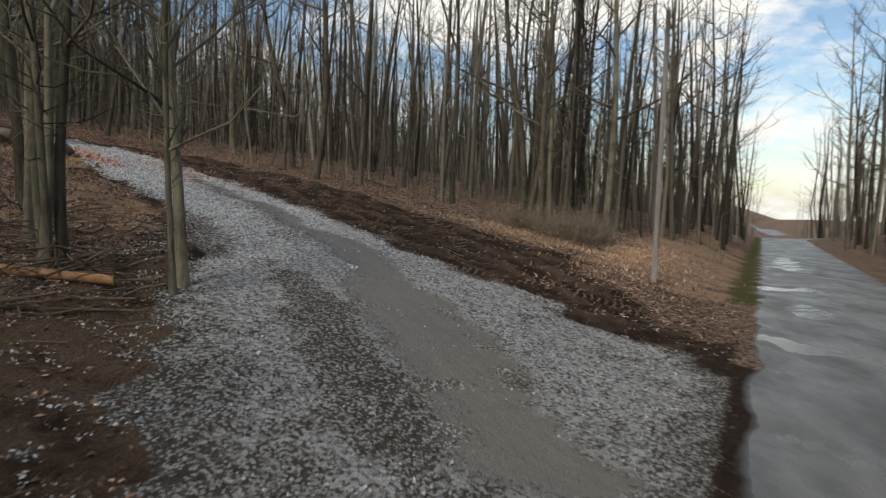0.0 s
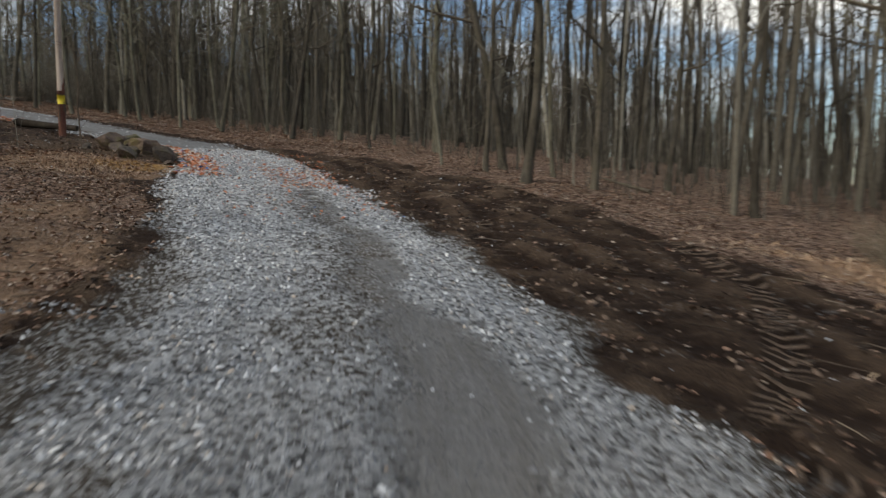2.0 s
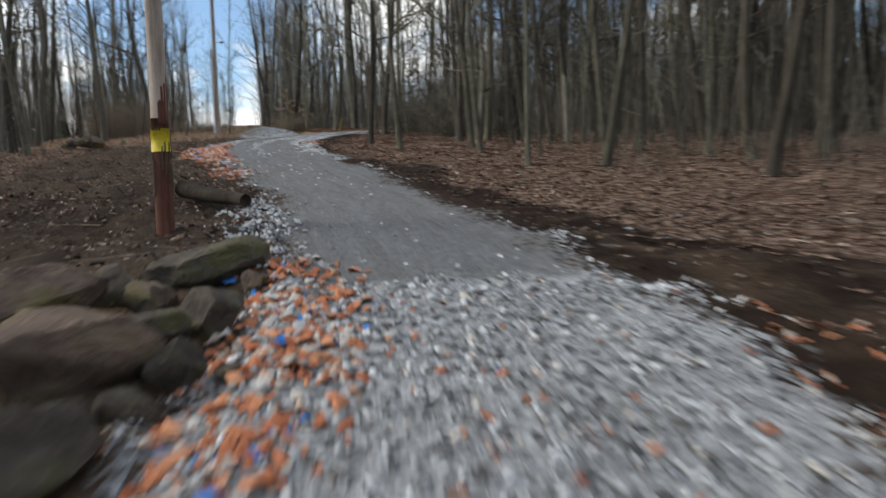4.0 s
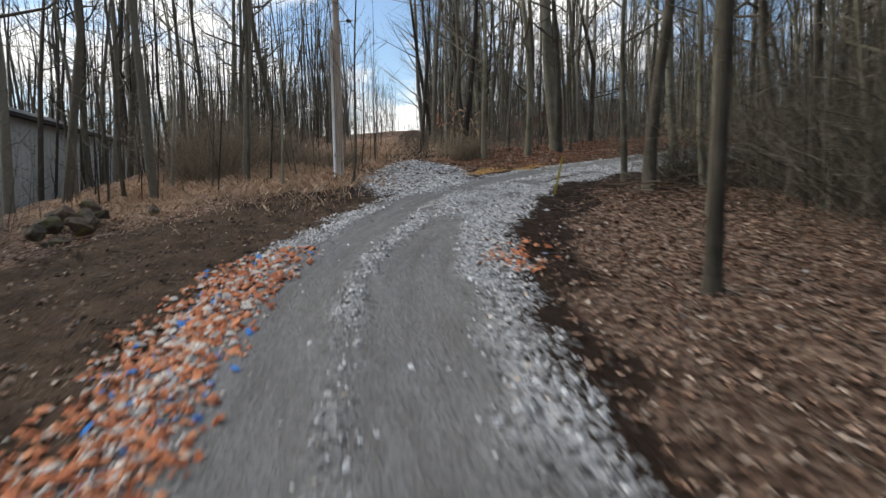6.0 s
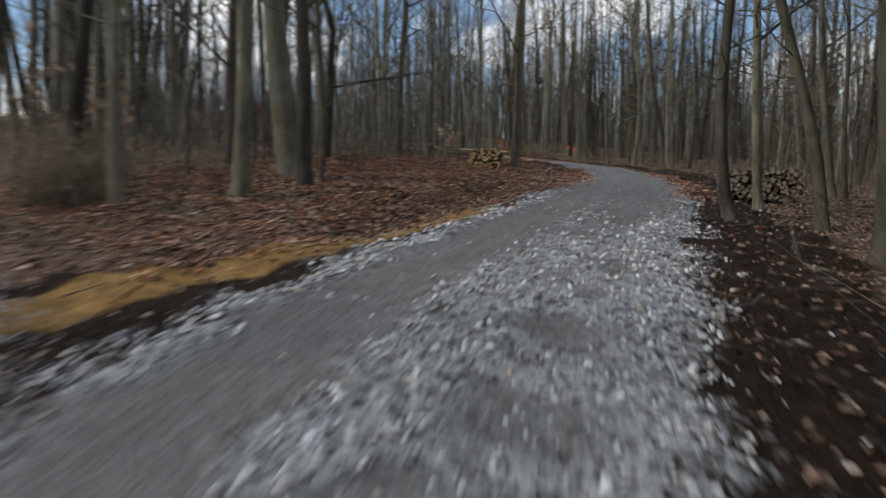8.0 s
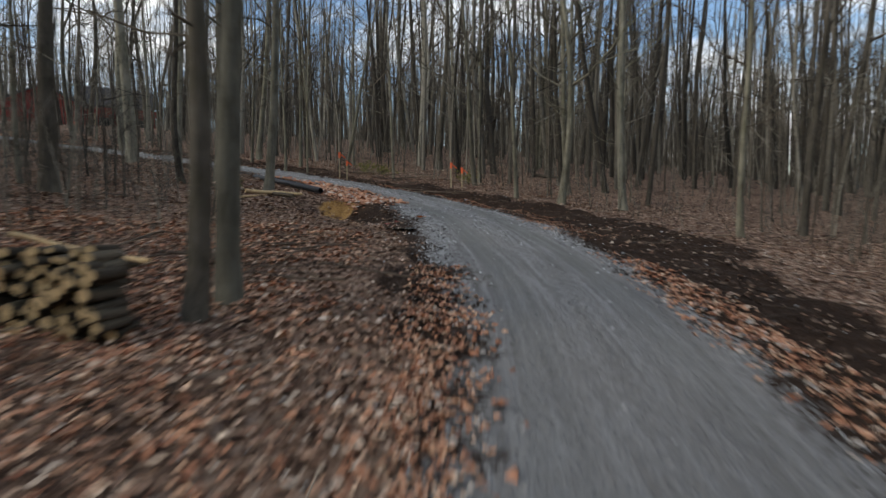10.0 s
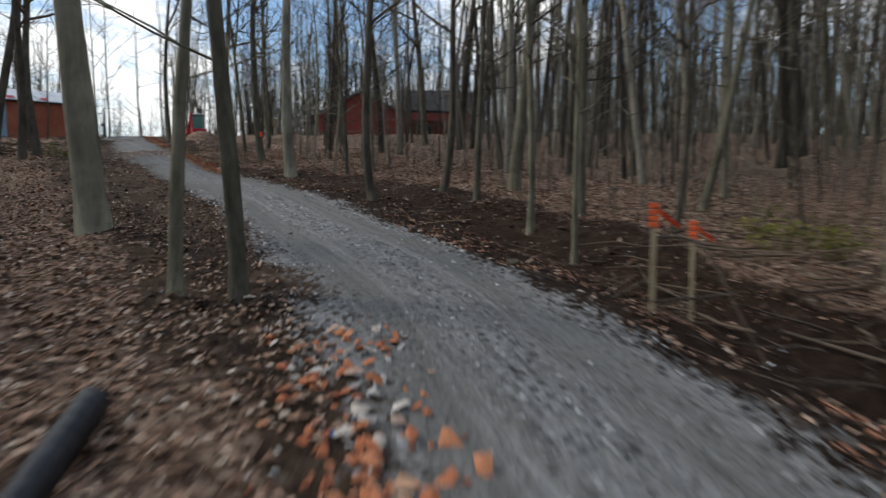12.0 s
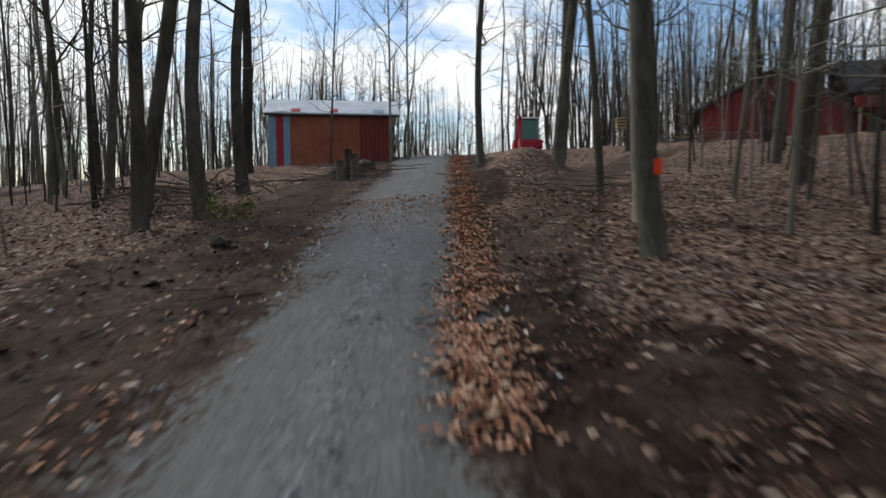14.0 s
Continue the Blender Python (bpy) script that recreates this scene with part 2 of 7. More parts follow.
    wet = m.math("MULTIPLY", e_road, m.ramp(m.math("ADD", m.attr("wet"), m.math("MULTIPLY", wob, 0.35)), (0.40, 0.0), (0.56, 1.0)))
    r = m.mix(wet, m.mix(e_road, 0.95, m.ramp(m.noise(1.1, 5, 0.65, m.scaled(1, 0.5, 1)), (0.38, 0.30), (0.62, 0.6))), 0.03)
    damp = m.math("MULTIPLY", edge("mud"), m.ramp(n_mid, (0.35, 0.5), (0.6, 0.0)))
    r = m.mix(damp, r, 0.45)
    h = m.math("ADD", m.math("MULTIPLY", m.cells(21.0), 0.6), n_fine)
    h = m.math("ADD", h, m.noise(7.0, 6, 0.7))
    h = m.math("MULTIPLY", h, m.math("SUBTRACT", 1.0, m.math("MAXIMUM", m.math("MULTIPLY", f_fac, 0.72), m.math("MULTIPLY", e_road, 0.9)), True))
    h = m.math("ADD", h, m.math("MULTIPLY", cleat, 0.9))
    m.bump(h, 1.0, 0.09)
    m.set(m.b.inputs["Specular IOR Level"], m.math("ADD", m.math("MULTIPLY", e_road, 0.3), 0.08))
    return m.done(c, r)


M_GROUND = ground_material()


def island_material(name, stops, rough=0.9, grain=30.0, moss=None):
    m = Mat(name, rough, spec=0.25)
    c = m.ramp(m.island(), *stops)
    c = m.mix(0.45, c, m.ramp(m.noise(grain, 4, 0.7), (0.25, (0.3, 0.3, 0.3)), (0.75, (0.9, 0.9, 0.9))), "OVERLAY")
    m.bump(m.noise(grain * 2, 3, 0.6), 0.3, 0.005)
    return m.done(c)


M_STONE_CHIP = island_material("crushed_limestone", [(0.0, (0.10, 0.10, 0.10)), (0.35, (0.34, 0.347, 0.355)), (0.65, (0.55, 0.567, 0.58)), (0.9, (0.78, 0.795, 0.80)), (1.0, (0.50, 0.40, 0.30))])
M_LEAF = island_material("dead_leaves", [(0.0, (0.07, 0.042, 0.029)), (0.3, (0.21, 0.122, 0.08)), (0.6, (0.36, 0.225, 0.155)), (0.85, (0.50, 0.375, 0.285)), (1.0, (0.60, 0.50, 0.41))])
M_LEAF_RED = island_material("rust_leaves", [(0.0, (0.20, 0.080, 0.047)), (0.4, (0.48, 0.225, 0.130)), (0.75, (0.62, 0.36, 0.225)), (1.0, (0.68, 0.50, 0.37))])
M_LEAF_DULL = island_material("damp_leaves", [(0.0, (0.05, 0.026, 0.018)), (0.4, (0.14, 0.068, 0.045)), (0.8, (0.27, 0.15, 0.10)), (1.0, (0.42, 0.28, 0.20))])
M_BRICK = island_material("brick_rubble", [(0.0, (0.26, 0.085, 0.042)), (0.3, (0.46, 0.16, 0.075)), (0.66, (0.56, 0.25, 0.13)), (0.74, (0.44, 0.38, 0.32)), (0.87, (0.60, 0.56, 0.50)), (0.965, (0.30, 0.31, 0.32)), (0.98, (0.045, 0.19, 0.52)), (1.0, (0.05, 0.22, 0.58))], 0.85)
M_BRICK_DULL = island_material("weathered_brick", [(0.0, (0.20, 0.085, 0.05)), (0.45, (0.42, 0.20, 0.115)), (0.75, (0.54, 0.33, 0.215)), (0.92, (0.48, 0.42, 0.36)), (1.0, (0.30, 0.29, 0.28))], 0.9)
M_STONE_GREY = island_material("dusty_stone", [(0.0, (0.11, 0.11, 0.108)), (0.5, (0.27, 0.272, 0.27)), (0.9, (0.43, 0.435, 0.435)), (1.0, (0.60, 0.605, 0.60))])
M_STONE_MID = island_material("dusty_limestone", [(0.0, (0.08, 0.08, 0.078)), (0.35, (0.24, 0.245, 0.25)), (0.7, (0.36, 0.37, 0.38)), (0.93, (0.52, 0.53, 0.535)), (1.0, (0.40, 0.32, 0.25))])
M_STRAW = island_material("dry_grass", [(0.0, (0.22, 0.14, 0.088)), (0.5, (0.43, 0.29, 0.19)), (1.0, (0.60, 0.45, 0.32))])
M_CLOD = island_material("earth_clods", [(0.0, (0.016, 0.010, 0.007)), (0.5, (0.056, 0.036, 0.025)), (0.8, (0.13, 0.088, 0.062)), (1.0, (0.25, 0.18, 0.13))], 0.85)
M_WOOD = island_material("bare_twigs", [(0.0, (0.024, 0.021, 0.016)), (0.45, (0.060, 0.052, 0.040)), (0.82, (0.125, 0.112, 0.088)), (1.0, (0.25, 0.235, 0.19))], grain=9.0)
M_STICK = island_material("dead_sticks", [(0.0, (0.045, 0.034, 0.026)), (0.6, (0.115, 0.088, 0.065)), (1.0, (0.26, 0.21, 0.16))])
M_BUSH = island_material("bush_stems", [(0.0, (0.085, 0.066, 0.046)), (0.6, (0.20, 0.158, 0.112)), (1.0, (0.34, 0.285, 0.21))])


# ---------------------------------------------------------------- terrain
# centre line of the gravel drive: x, y, half width
LINE = [
    (5.0, 4.6, 5.0), (1.9, 8.4, 5.0), (-1.0, 12.4, 4.0), (-3.3, 15.7, 2.75), (-6.4, 19.0, 2.2), (-10.8, 22.4, 2.1), (-15.0, 25.6, 1.75),
    (-18.0, 26.5, 1.5), (-21.8, 27.0, 1.25), (-27.0, 27.3, 1.4), (-33.0, 27.4, 1.7), (-38.0, 27.7, 2.15), (-42.0, 29.0, 2.2),
    (-45.8, 31.0, 2.2), (-48.8, 34.2, 1.85), (-51.0, 37.6, 1.7), (-52.6, 40.3, 1.6), (-54.5, 43.4, 1.55), (-57.5, 47.9, 1.4),
    (-61.6, 52.6, 1.4), (-66.4, 56.6, 1.65), (-69.3, 58.2, 1.35), (-73.3, 59.35, 1.2), (-76.4, 59.6, 1.15), (-80.0, 59.5, 1.2),
    (-84.5, 58.5, 1.2), (-88.8, 57.45, 1.15), (-93.35, 55.6, 0.92), (-97.6, 54.35, 0.9),
]
LINE_FAR = [(-101.2, 53.2, 1.0), (-106.0, 51.8, 1.0), (-111.8, 50.2, 1.1), (-118.0, 48.6, 1.2), (-126.0, 46.5, 1.2)]


def smooth_line(rows, step=0.35):
    """Points every step metres along a rounded line through the rows."""
    p = np.array(rows, float)
    p = np.vstack([2 * p[0] - p[1], p, 2 * p[-1] - p[-2]])
    out = []
    for i in range(1, len(p) - 2):
        n = max(2, int(np.linalg.norm(p[i + 1, :2] - p[i, :2]) / step))
        u = np.linspace(0, 1, n, endpoint=False)[:, None]
        a, b, c, d = p[i - 1], p[i], p[i + 1], p[i + 2]
        out.append(0.5 * (2 * b + (c - a) * u + (2 * a - 5 * b + 4 * c - d) * u**2 + (3 * b - a - 3 * c + d) * u**3))
    return np.vstack(out)


DRIVE = smooth_line(LINE + LINE_FAR)
D_TAN = np.gradient(DRIVE[:, :2], axis=0)
D_TAN /= np.linalg.norm(D_TAN, axis=1)[:, None]
D_S = np.r_[0, np.cumsum(np.linalg.norm(np.diff(DRIVE[:, :2], axis=0), axis=1))]


def along(x, y):
    """Distance along the drive, signed distance from its centre (left is positive) and its half width there."""
    x, y = np.atleast_1d(np.asarray(x, float)), np.atleast_1d(np.asarray(y, float))
    s, d, w = np.empty_like(x), np.empty_like(x), np.empty_like(x)
    for a in range(0, len(x), 4000):
        dx, dy = x[a:a + 4000, None] - DRIVE[:, 0], y[a:a + 4000, None] - DRIVE[:, 1]
        k = np.argmin(dx * dx + dy * dy, axis=1)
        i = np.arange(len(k))
        t = D_TAN[k]
        s[a:a + 4000] = D_S[k] + dx[i, k] * t[:, 0] + dy[i, k] * t[:, 1]
        side = t[:, 0] * dy[i, k] - t[:, 1] * dx[i, k]
        d[a:a + 4000] = np.sign(side) * np.hypot(dx[i, k], dy[i, k])
        w[a:a + 4000] = DRIVE[k, 2]
    return s, d, w


def at_s(x, y):
    return float(along(x, y)[0][0])


def step01(v, a, b):
    t = np.clip((np.asarray(v, float) - a) / (b - a), 0, 1)
    return t * t * (3 - 2 * t)


def wave(x, y, size, seed=0.0):
    """Cheap smooth noise about -1 to 1 from crossed sines."""
    k = 6.283 / size
    a = np.sin(k * (x * 0.91 + y * 0.42) + seed) + np.sin(k * 1.31 * (-x * 0.37 + y * 0.93) + 1.7 * seed + 2)
    b = np.sin(k * 0.77 * (x * 0.62 - y * 0.78) + 0.6 * a + 2.3 * seed) + np.sin(k * 1.9 * (x * 0.15 + y * 0.99) + 0.9 * a + seed)
    return (a + b) / 4


# the paved road past the mouth of the drive
R0, R_DIR = np.array((8.2, 16.9)), np.array((0.374, 0.927))
R_NRM, R_WIDTH = np.array((0.927, -0.374)), 4.9


# heights of the slope, as powers of x and y
HILL = [9.063, 2.035, -0.935, -0.0, 0.13, -7.002, 0.778, 0.04, -0.035, -0.499, -0.008, 0.069, -0.035, -0.176, 0.094]

RISE_X = [-400, -200, -140, -115, -100, -85, -70, -53, -40, -20, 0, 8, 40, 120]
RISE_Z = [21.5, 21.5, 20.6, 19.2, 17.2, 15.2, 13.2, 11.0, 9.2, 5.8, 2.3, 1.4, 1.0, 0.5]


def hill(x, y):
    """The hillside: it climbs towards -x and flattens on top."""
    u, v = (x + 40) / 50, (y - 30) / 30
    C = HILL
    z, k = 0, 0
    for i in range(5):
        for j in range(5 - i):
            z = z + C[k] * u**i * v**j
            k += 1
    far = sum(np.interp(x + k, RISE_X, RISE_Z) for k in (-9, -4.5, 0, 4.5, 9)) / 5 + 2.2 * np.tanh((y - 34) / 45)
    out = np.maximum.reduce([(-x - 112) / 14, (x - 6) / 12, (y - 66) / 18, (2 - y) / 10, 0 * x])
    # south of the drive's upper half the slope runs on evenly
    out = np.maximum(out, step01(-x, 50, 70) * (40 - y) / 12)
    return z + (far - z) * step01(out, 0, 1) - 5.0 * step01(14 - y, 0, 50) * step01(-x, 15, 45) - 4.0 * step01(20 - y, 0, 16) * step01(-x, 46, 62) * (1 - step01(-x, 105, 130))


def terrain(x, y, detail=True):
    x, y = np.atleast_1d(np.asarray(x, float)), np.atleast_1d(np.asarray(y, float))
    s, d, w = along(x, y)
    z = hill(x, y)
    r = (x - R0[0]) * R_NRM[0] + (y - R0[1]) * R_NRM[1]
    q = (x - R0[0]) * R_DIR[0] + (y - R0[1]) * R_DIR[1]
    zr = 0.72 + 0.010 * np.clip(q, -60, 0) - 0.017 * np.clip(q, 0, 58) - 0.0012 * np.clip(q - 58, 0, 120)**2 + 0.02 * (1 - ((r - 2.7) / 2.7)**2).clip(0, 1)
    beyond = zr + 0.16 * np.clip(r - R_WIDTH - 0.8, 0, 14) - 0.10 * step01(r, R_WIDTH, R_WIDTH + 0.6) * (1 - step01(r, R_WIDTH + 0.6, R_WIDTH + 2))
    k = step01(r, -4.0 - 0.6 * np.clip(q - 35, 0, 60), -0.2)
    z = z * (1 - k) + np.where(r > R_WIDTH * 0.5, beyond, zr) * k
    if detail:
        off = np.abs(d) - w
        inside = 1 - step01(off, -0.5, 0.25)
        offroad = 1 - step01(r, -1.2, -0.2)
        rough = step01(off, 0.0, 1.5)
        z = z + offroad * rough * (0.10 * wave(x, y, 3.1) + 0.045 * wave(x, y, 1.1, 2.0) + 0.025 * wave(x, y, 0.55, 4.0))
        # the drive stands a little proud, with shallow wheel tracks
        z = z + offroad * inside * (0.05 + 0.012 * wave(x, y, 0.9, 1.0) - 0.03 * np.exp(-((np.abs(d) - 0.75) / 0.28)**2))
        mud = MUD(s, d, w, x, y)
        ruts = RUTS(d, x, y)
        z = z + offroad * mud * (0.10 * ruts * step01(s, 4, 10) * (1 - step01(s, 30, 36)) + 0.05 * wave(x, y, 0.7, 3.0) + 0.06 * wave(x, y, 1.7, 6.0))
        # ditch beside the upper drive
        z = z - 0.55 * np.exp(-((d + w + 1.9) / 0.8)**2) * step01(s, S_UP, S_UP + 6) * (1 - step01(s, S_UP + 15, S_UP + 22))
        # clay ditch before the woods bend, and the hollow at the culvert
        z = z - 0.30 * np.exp(-((d - w - 1.3) / 0.7)**2) * step01(s, S_CLAY - 5, S_CLAY) * (1 - step01(s, S_CLAY + 5, S_CLAY + 9))
        hx, hy = 0.94 * (x + 69.4) - 0.342 * (y - 54.9), 0.342 * (x + 69.4) + 0.94 * (y - 54.9)
        k = 1 - step01(np.hypot(hx / 2.4, hy / 1.08) + 0.08 * wave(x, y, 1.2), 0.6, 1.25)
        z = z * (1 - k) + (13.42 + 0.035 * wave(x, y, 0.8) + 0.03 * wave(x, y, 2.1, 3.0)) * k
        # bank that holds the boulders
        z = z + 0.12 * np.exp(-(((x + 18.0) / 3.0)**2 + ((y - 22.4) / 1.5)**2))
        # spoil heap at the top
        z = z + 0.85 * np.exp(-(((x + 108.5) / 2.6)**2 + ((y - 54.3) / 0.9)**2))
        # heap of stone at the foot of the old track
        z = z + 0.45 * np.exp(-(((x + 52.5) / 2.2)**2 + ((y - 30.3) / 1.3)**2))
    return z


def RUTS(d, x, y):
    """Wheel ruts that run with the drive and wander, -1 to 1."""
    v = d + 0.7 * wave(x, y, 15.0, 2.0) + 0.10 * wave(x, y, 3.4, 1.0)
    along_drive = 0.6 * np.sin(v * 6.283 / 1.35) + 0.4 * np.sin(v * 6.283 / 0.78 + 1.3 * wave(x, y, 4.0))
    # a machine turned here and left curved tracks
    r = np.hypot(x - 3.0, y - 27.6) + 0.15 * wave(x, y, 4.0, 5.0)
    turned = np.sin(r * 6.283 / 1.1)
    k = step01(wave(x, y, 7.0, 3.0) + 0.6 * np.exp(-((r - 5.0) / 2.5)**2), -0.1, 0.6)
    lumps = wave(x, y, 1.3, 2.0)
    return (along_drive * (1 - k) + turned * k) * (0.55 + 0.45 * wave(x, y, 5.0, 8.0)) + 0.45 * lumps


def MUD(s, d, w, x, y):
    """How far the ground is bare mud, 0 to 1."""
    L, R = d - w, -d - w
    wob = 0.8 * wave(x, y, 6.0, 5.0) + 0.4 * wave(x, y, 2.2, 1.0)
    key = np.array([0.0, 8, 14, 26, 32, 45, 60, 68, S_UP - 8, S_UP, S_UP + 12, S_UP + 22, S_UP + 32])
    right = np.interp(s, key, [0.6, 2.1, 6.0, 5.4, 1.6, 0.35, 0.6, 2.2, 1.8, 4.0, 3.4, 4.0, 1.3])
    left = np.interp(s, key, [3.0, 2.4, 1.2, 0.4, 4.0, 5.5, 4.4, 0.6, 0.5, 0.8, 0.7, 2.6, 2.5])
    m = np.where(d > 0, 1 - step01(L + wob, left - 0.5, left + 0.5), 1 - step01(R + wob, right - 0.5, right + 0.5))
    return m * step01(np.abs(d) - w, -0.6, 0.0)


def FINES(s, d, x, y):
    """How far the stone is ground down to smooth fines, 0 to 1."""
    # lower drive: one worn strip that drifts to the right
    c = np.interp(s, [2, 5, 7.5, 11, 13, 16, 20, 28], [1.3, 0.9, -0.2, -0.35, -1.0, -0.65, -0.75, -0.7]) + 0.22 * wave(x, y, 5.0, 4.0)
    h = np.interp(s, [1, 4, 6, 9, 12, 14, 16, 20, 26], [0.3, 0.75, 1.05, 1.05, 0.6, 0.48, 0.42, 0.30, 0.02])
    low = 1.12 * (1 - step01(np.abs(d - c + 0.30 * wave(x, y, 2.4, 1.0)), h * 0.75, h * 1.25))
    low = low * (0.88 + 0.22 * wave(x, y, 1.4, 6.0))
    # by the pole: worn from edge to edge
    mid = (1.35 - 1.35 * step01(np.abs(d + 0.15 * wave(x, y, 3.0)), 1.15, 1.6)).clip(0, 1)
    # to the bend: broad tracks with thin broken stone between, stone heaped along the right
    strip = np.exp(-((d - 0.15 + 0.2 * wave(x, y, 5.0, 3.0)) / 0.24)**2) * (0.75 + 0.45 * wave(x, y, 3.2, 1.0)).clip(0, 1)
    edge_l = np.interp(s, [S_POLE + 14, S_BEND, S_BEND + 4], [1.6, 1.5, 0.95])
    edge_r = np.interp(s, [S_POLE + 14, S_BEND - 1, S_BEND + 3, S_BEND + 11, S_BEND + 15], [1.1, 0.95, 0.15, 0.1, 0.9]) + 0.25 * wave(x, y, 4.5, 6.0)
    q = 0.2 * wave(x, y, 2.6, 2.0)
    two = 1.2 * (1 - 0.75 * strip) * (1 - step01(d + q, edge_l - 0.25, edge_l + 0.3)) * (1 - step01(-d + q, edge_r - 0.25, edge_r + 0.35))
    # in the bend the left track runs on smooth, the right one drowns in loose stone
    lo_l = np.interp(s, [50, 55.8, 58.8, 61, 66, 70], [0.28, 0.42, 0.75, 0.85, 0.45, 0.3]) + 0.10 * wave(x, y, 1.7, 3.0)
    hi_l = np.interp(s, [50, 55.8, 58.8, 61, 66, 70], [1.7, 1.5, 1.6, 1.65, 1.35, 1.2]) + 0.10 * wave(x, y, 2.3, 1.0)
    left = step01(d, lo_l - 0.12, lo_l + 0.14) * (1 - step01(d, hi_l - 0.12, hi_l + 0.2))
    far_r = np.interp(s, [48, 52, 54.5, 56.5], [1.5, 1.35, 1.05, 0.75]) + 0.15 * wave(x, y, 2.1, 2.0)
    right = step01(d, -far_r - 0.15, -far_r + 0.15) * (1 - step01(d + 0.12 * wave(x, y, 1.5, 6.0), -0.1, 0.12)) * (1 - step01(s, 56.3, 58.4)) + 0.6 * (1 - step01(np.abs(d + 0.4), 0.3, 0.7)) * step01(s, 68, 73)
    k = step01(s, 48.5, 52.5)
    loose = 0.72 * step01(wave(x, y, 1.9, 4.0) + 0.5 * wave(x, y, 0.7, 2.0), -0.2, 0.7) * (1 - step01(-d, 0.9, 1.5)) * step01(s, 56, 60)
    two = two * (1 - k) + 1.15 * np.maximum.reduce([left, right, loose]) * k
    # above: an even mix of small stone and fines
    up = 0.66 + 0.10 * wave(x, y, 2.5, 2.0) + 0.24 * np.cos(np.clip(np.abs(d) - 0.62, -0.7, 0.7) * 4.5) + 0.22 * step01(s, 112, 120) + 0.42 * (1 - step01(s, 88, 95)) * (1 - step01(np.abs(d), 1.15, 1.5))
    k = step01(s + 0.5 * wave(x, y, 1.3, 3.0), S_POLE - 4.5, S_POLE - 3.9)
    out = low * (1 - k) + mid * k
    k = step01(s, S_POLE + 9, S_POLE + 14)
    out = out * (1 - k) + two * k
    k = step01(s, S_BEND + 10.5, S_BEND + 15)
    return np.clip(out * (1 - k) + up * k, 0, 1)


def TRACK(x):
    """Middle of the old track that climbs straight on at the bend."""
    return 29.9 - 0.118 * (x + 52)


# crawler tracks pressed into the mud: middle lines
TREADS = [[(-2.6, 26.3), (-1.2, 23.8), (-0.35, 22.2), (-0.02, 20.6), (0.08, 19.0), (0.0, 17.3)], [(-0.4, 16.75), (0.65, 16.55), (2.1, 16.5), (3.6, 16.2), (5.0, 15.9)]]


def TREAD(x, y):
    """Signed distance from the middle of the nearest crawler track, and the way along it."""
    u, v = np.full(len(x), 9.0), np.zeros(len(x))
    for rows in TREADS:
        line = smooth_line([(a, b, 0.0) for a, b in rows], 0.2)[:, :2]
        tan = np.gradient(line, axis=0)
        tan /= np.linalg.norm(tan, axis=1)[:, None]
        run = np.r_[0, np.cumsum(np.linalg.norm(np.diff(line, axis=0), axis=1))]
        i = np.where((x > -5) & (x < 6) & (y > 15) & (y < 28))[0]
        dx, dy = x[i, None] - line[:, 0], y[i, None] - line[:, 1]
        k = np.argmin(dx * dx + dy * dy, axis=1)
        j = np.arange(len(k))
        off = np.hypot(dx[j, k], dy[j, k]) * np.sign(tan[k, 0] * dy[j, k] - tan[k, 1] * dx[j, k])
        near = np.abs(off) < np.abs(u[i])
        u[i[near]] = off[near]
        v[i[near]] = (run[k] + dx[j, k] * tan[k, 0] + dy[j, k] * tan[k, 1])[near]
    return u, v


def EDGE(s, d, x, y):
    """How the edge of the stone wanders, most at the mouth."""
    k = 1 - step01(s, 8, 18)
    # the inside of the bend is narrower
    tight = np.where(d < 0, np.interp(s, [50, 54, 57, 60, 63, 66], [0.15, 0.35, 0.42, 0.55, 0.6, 0.0]), 0)
    return (0.25 + 0.9 * k) * wave(x, y, 3.4, 9.0) + 0.18 * wave(x, y, 1.1, 5.0) + tight


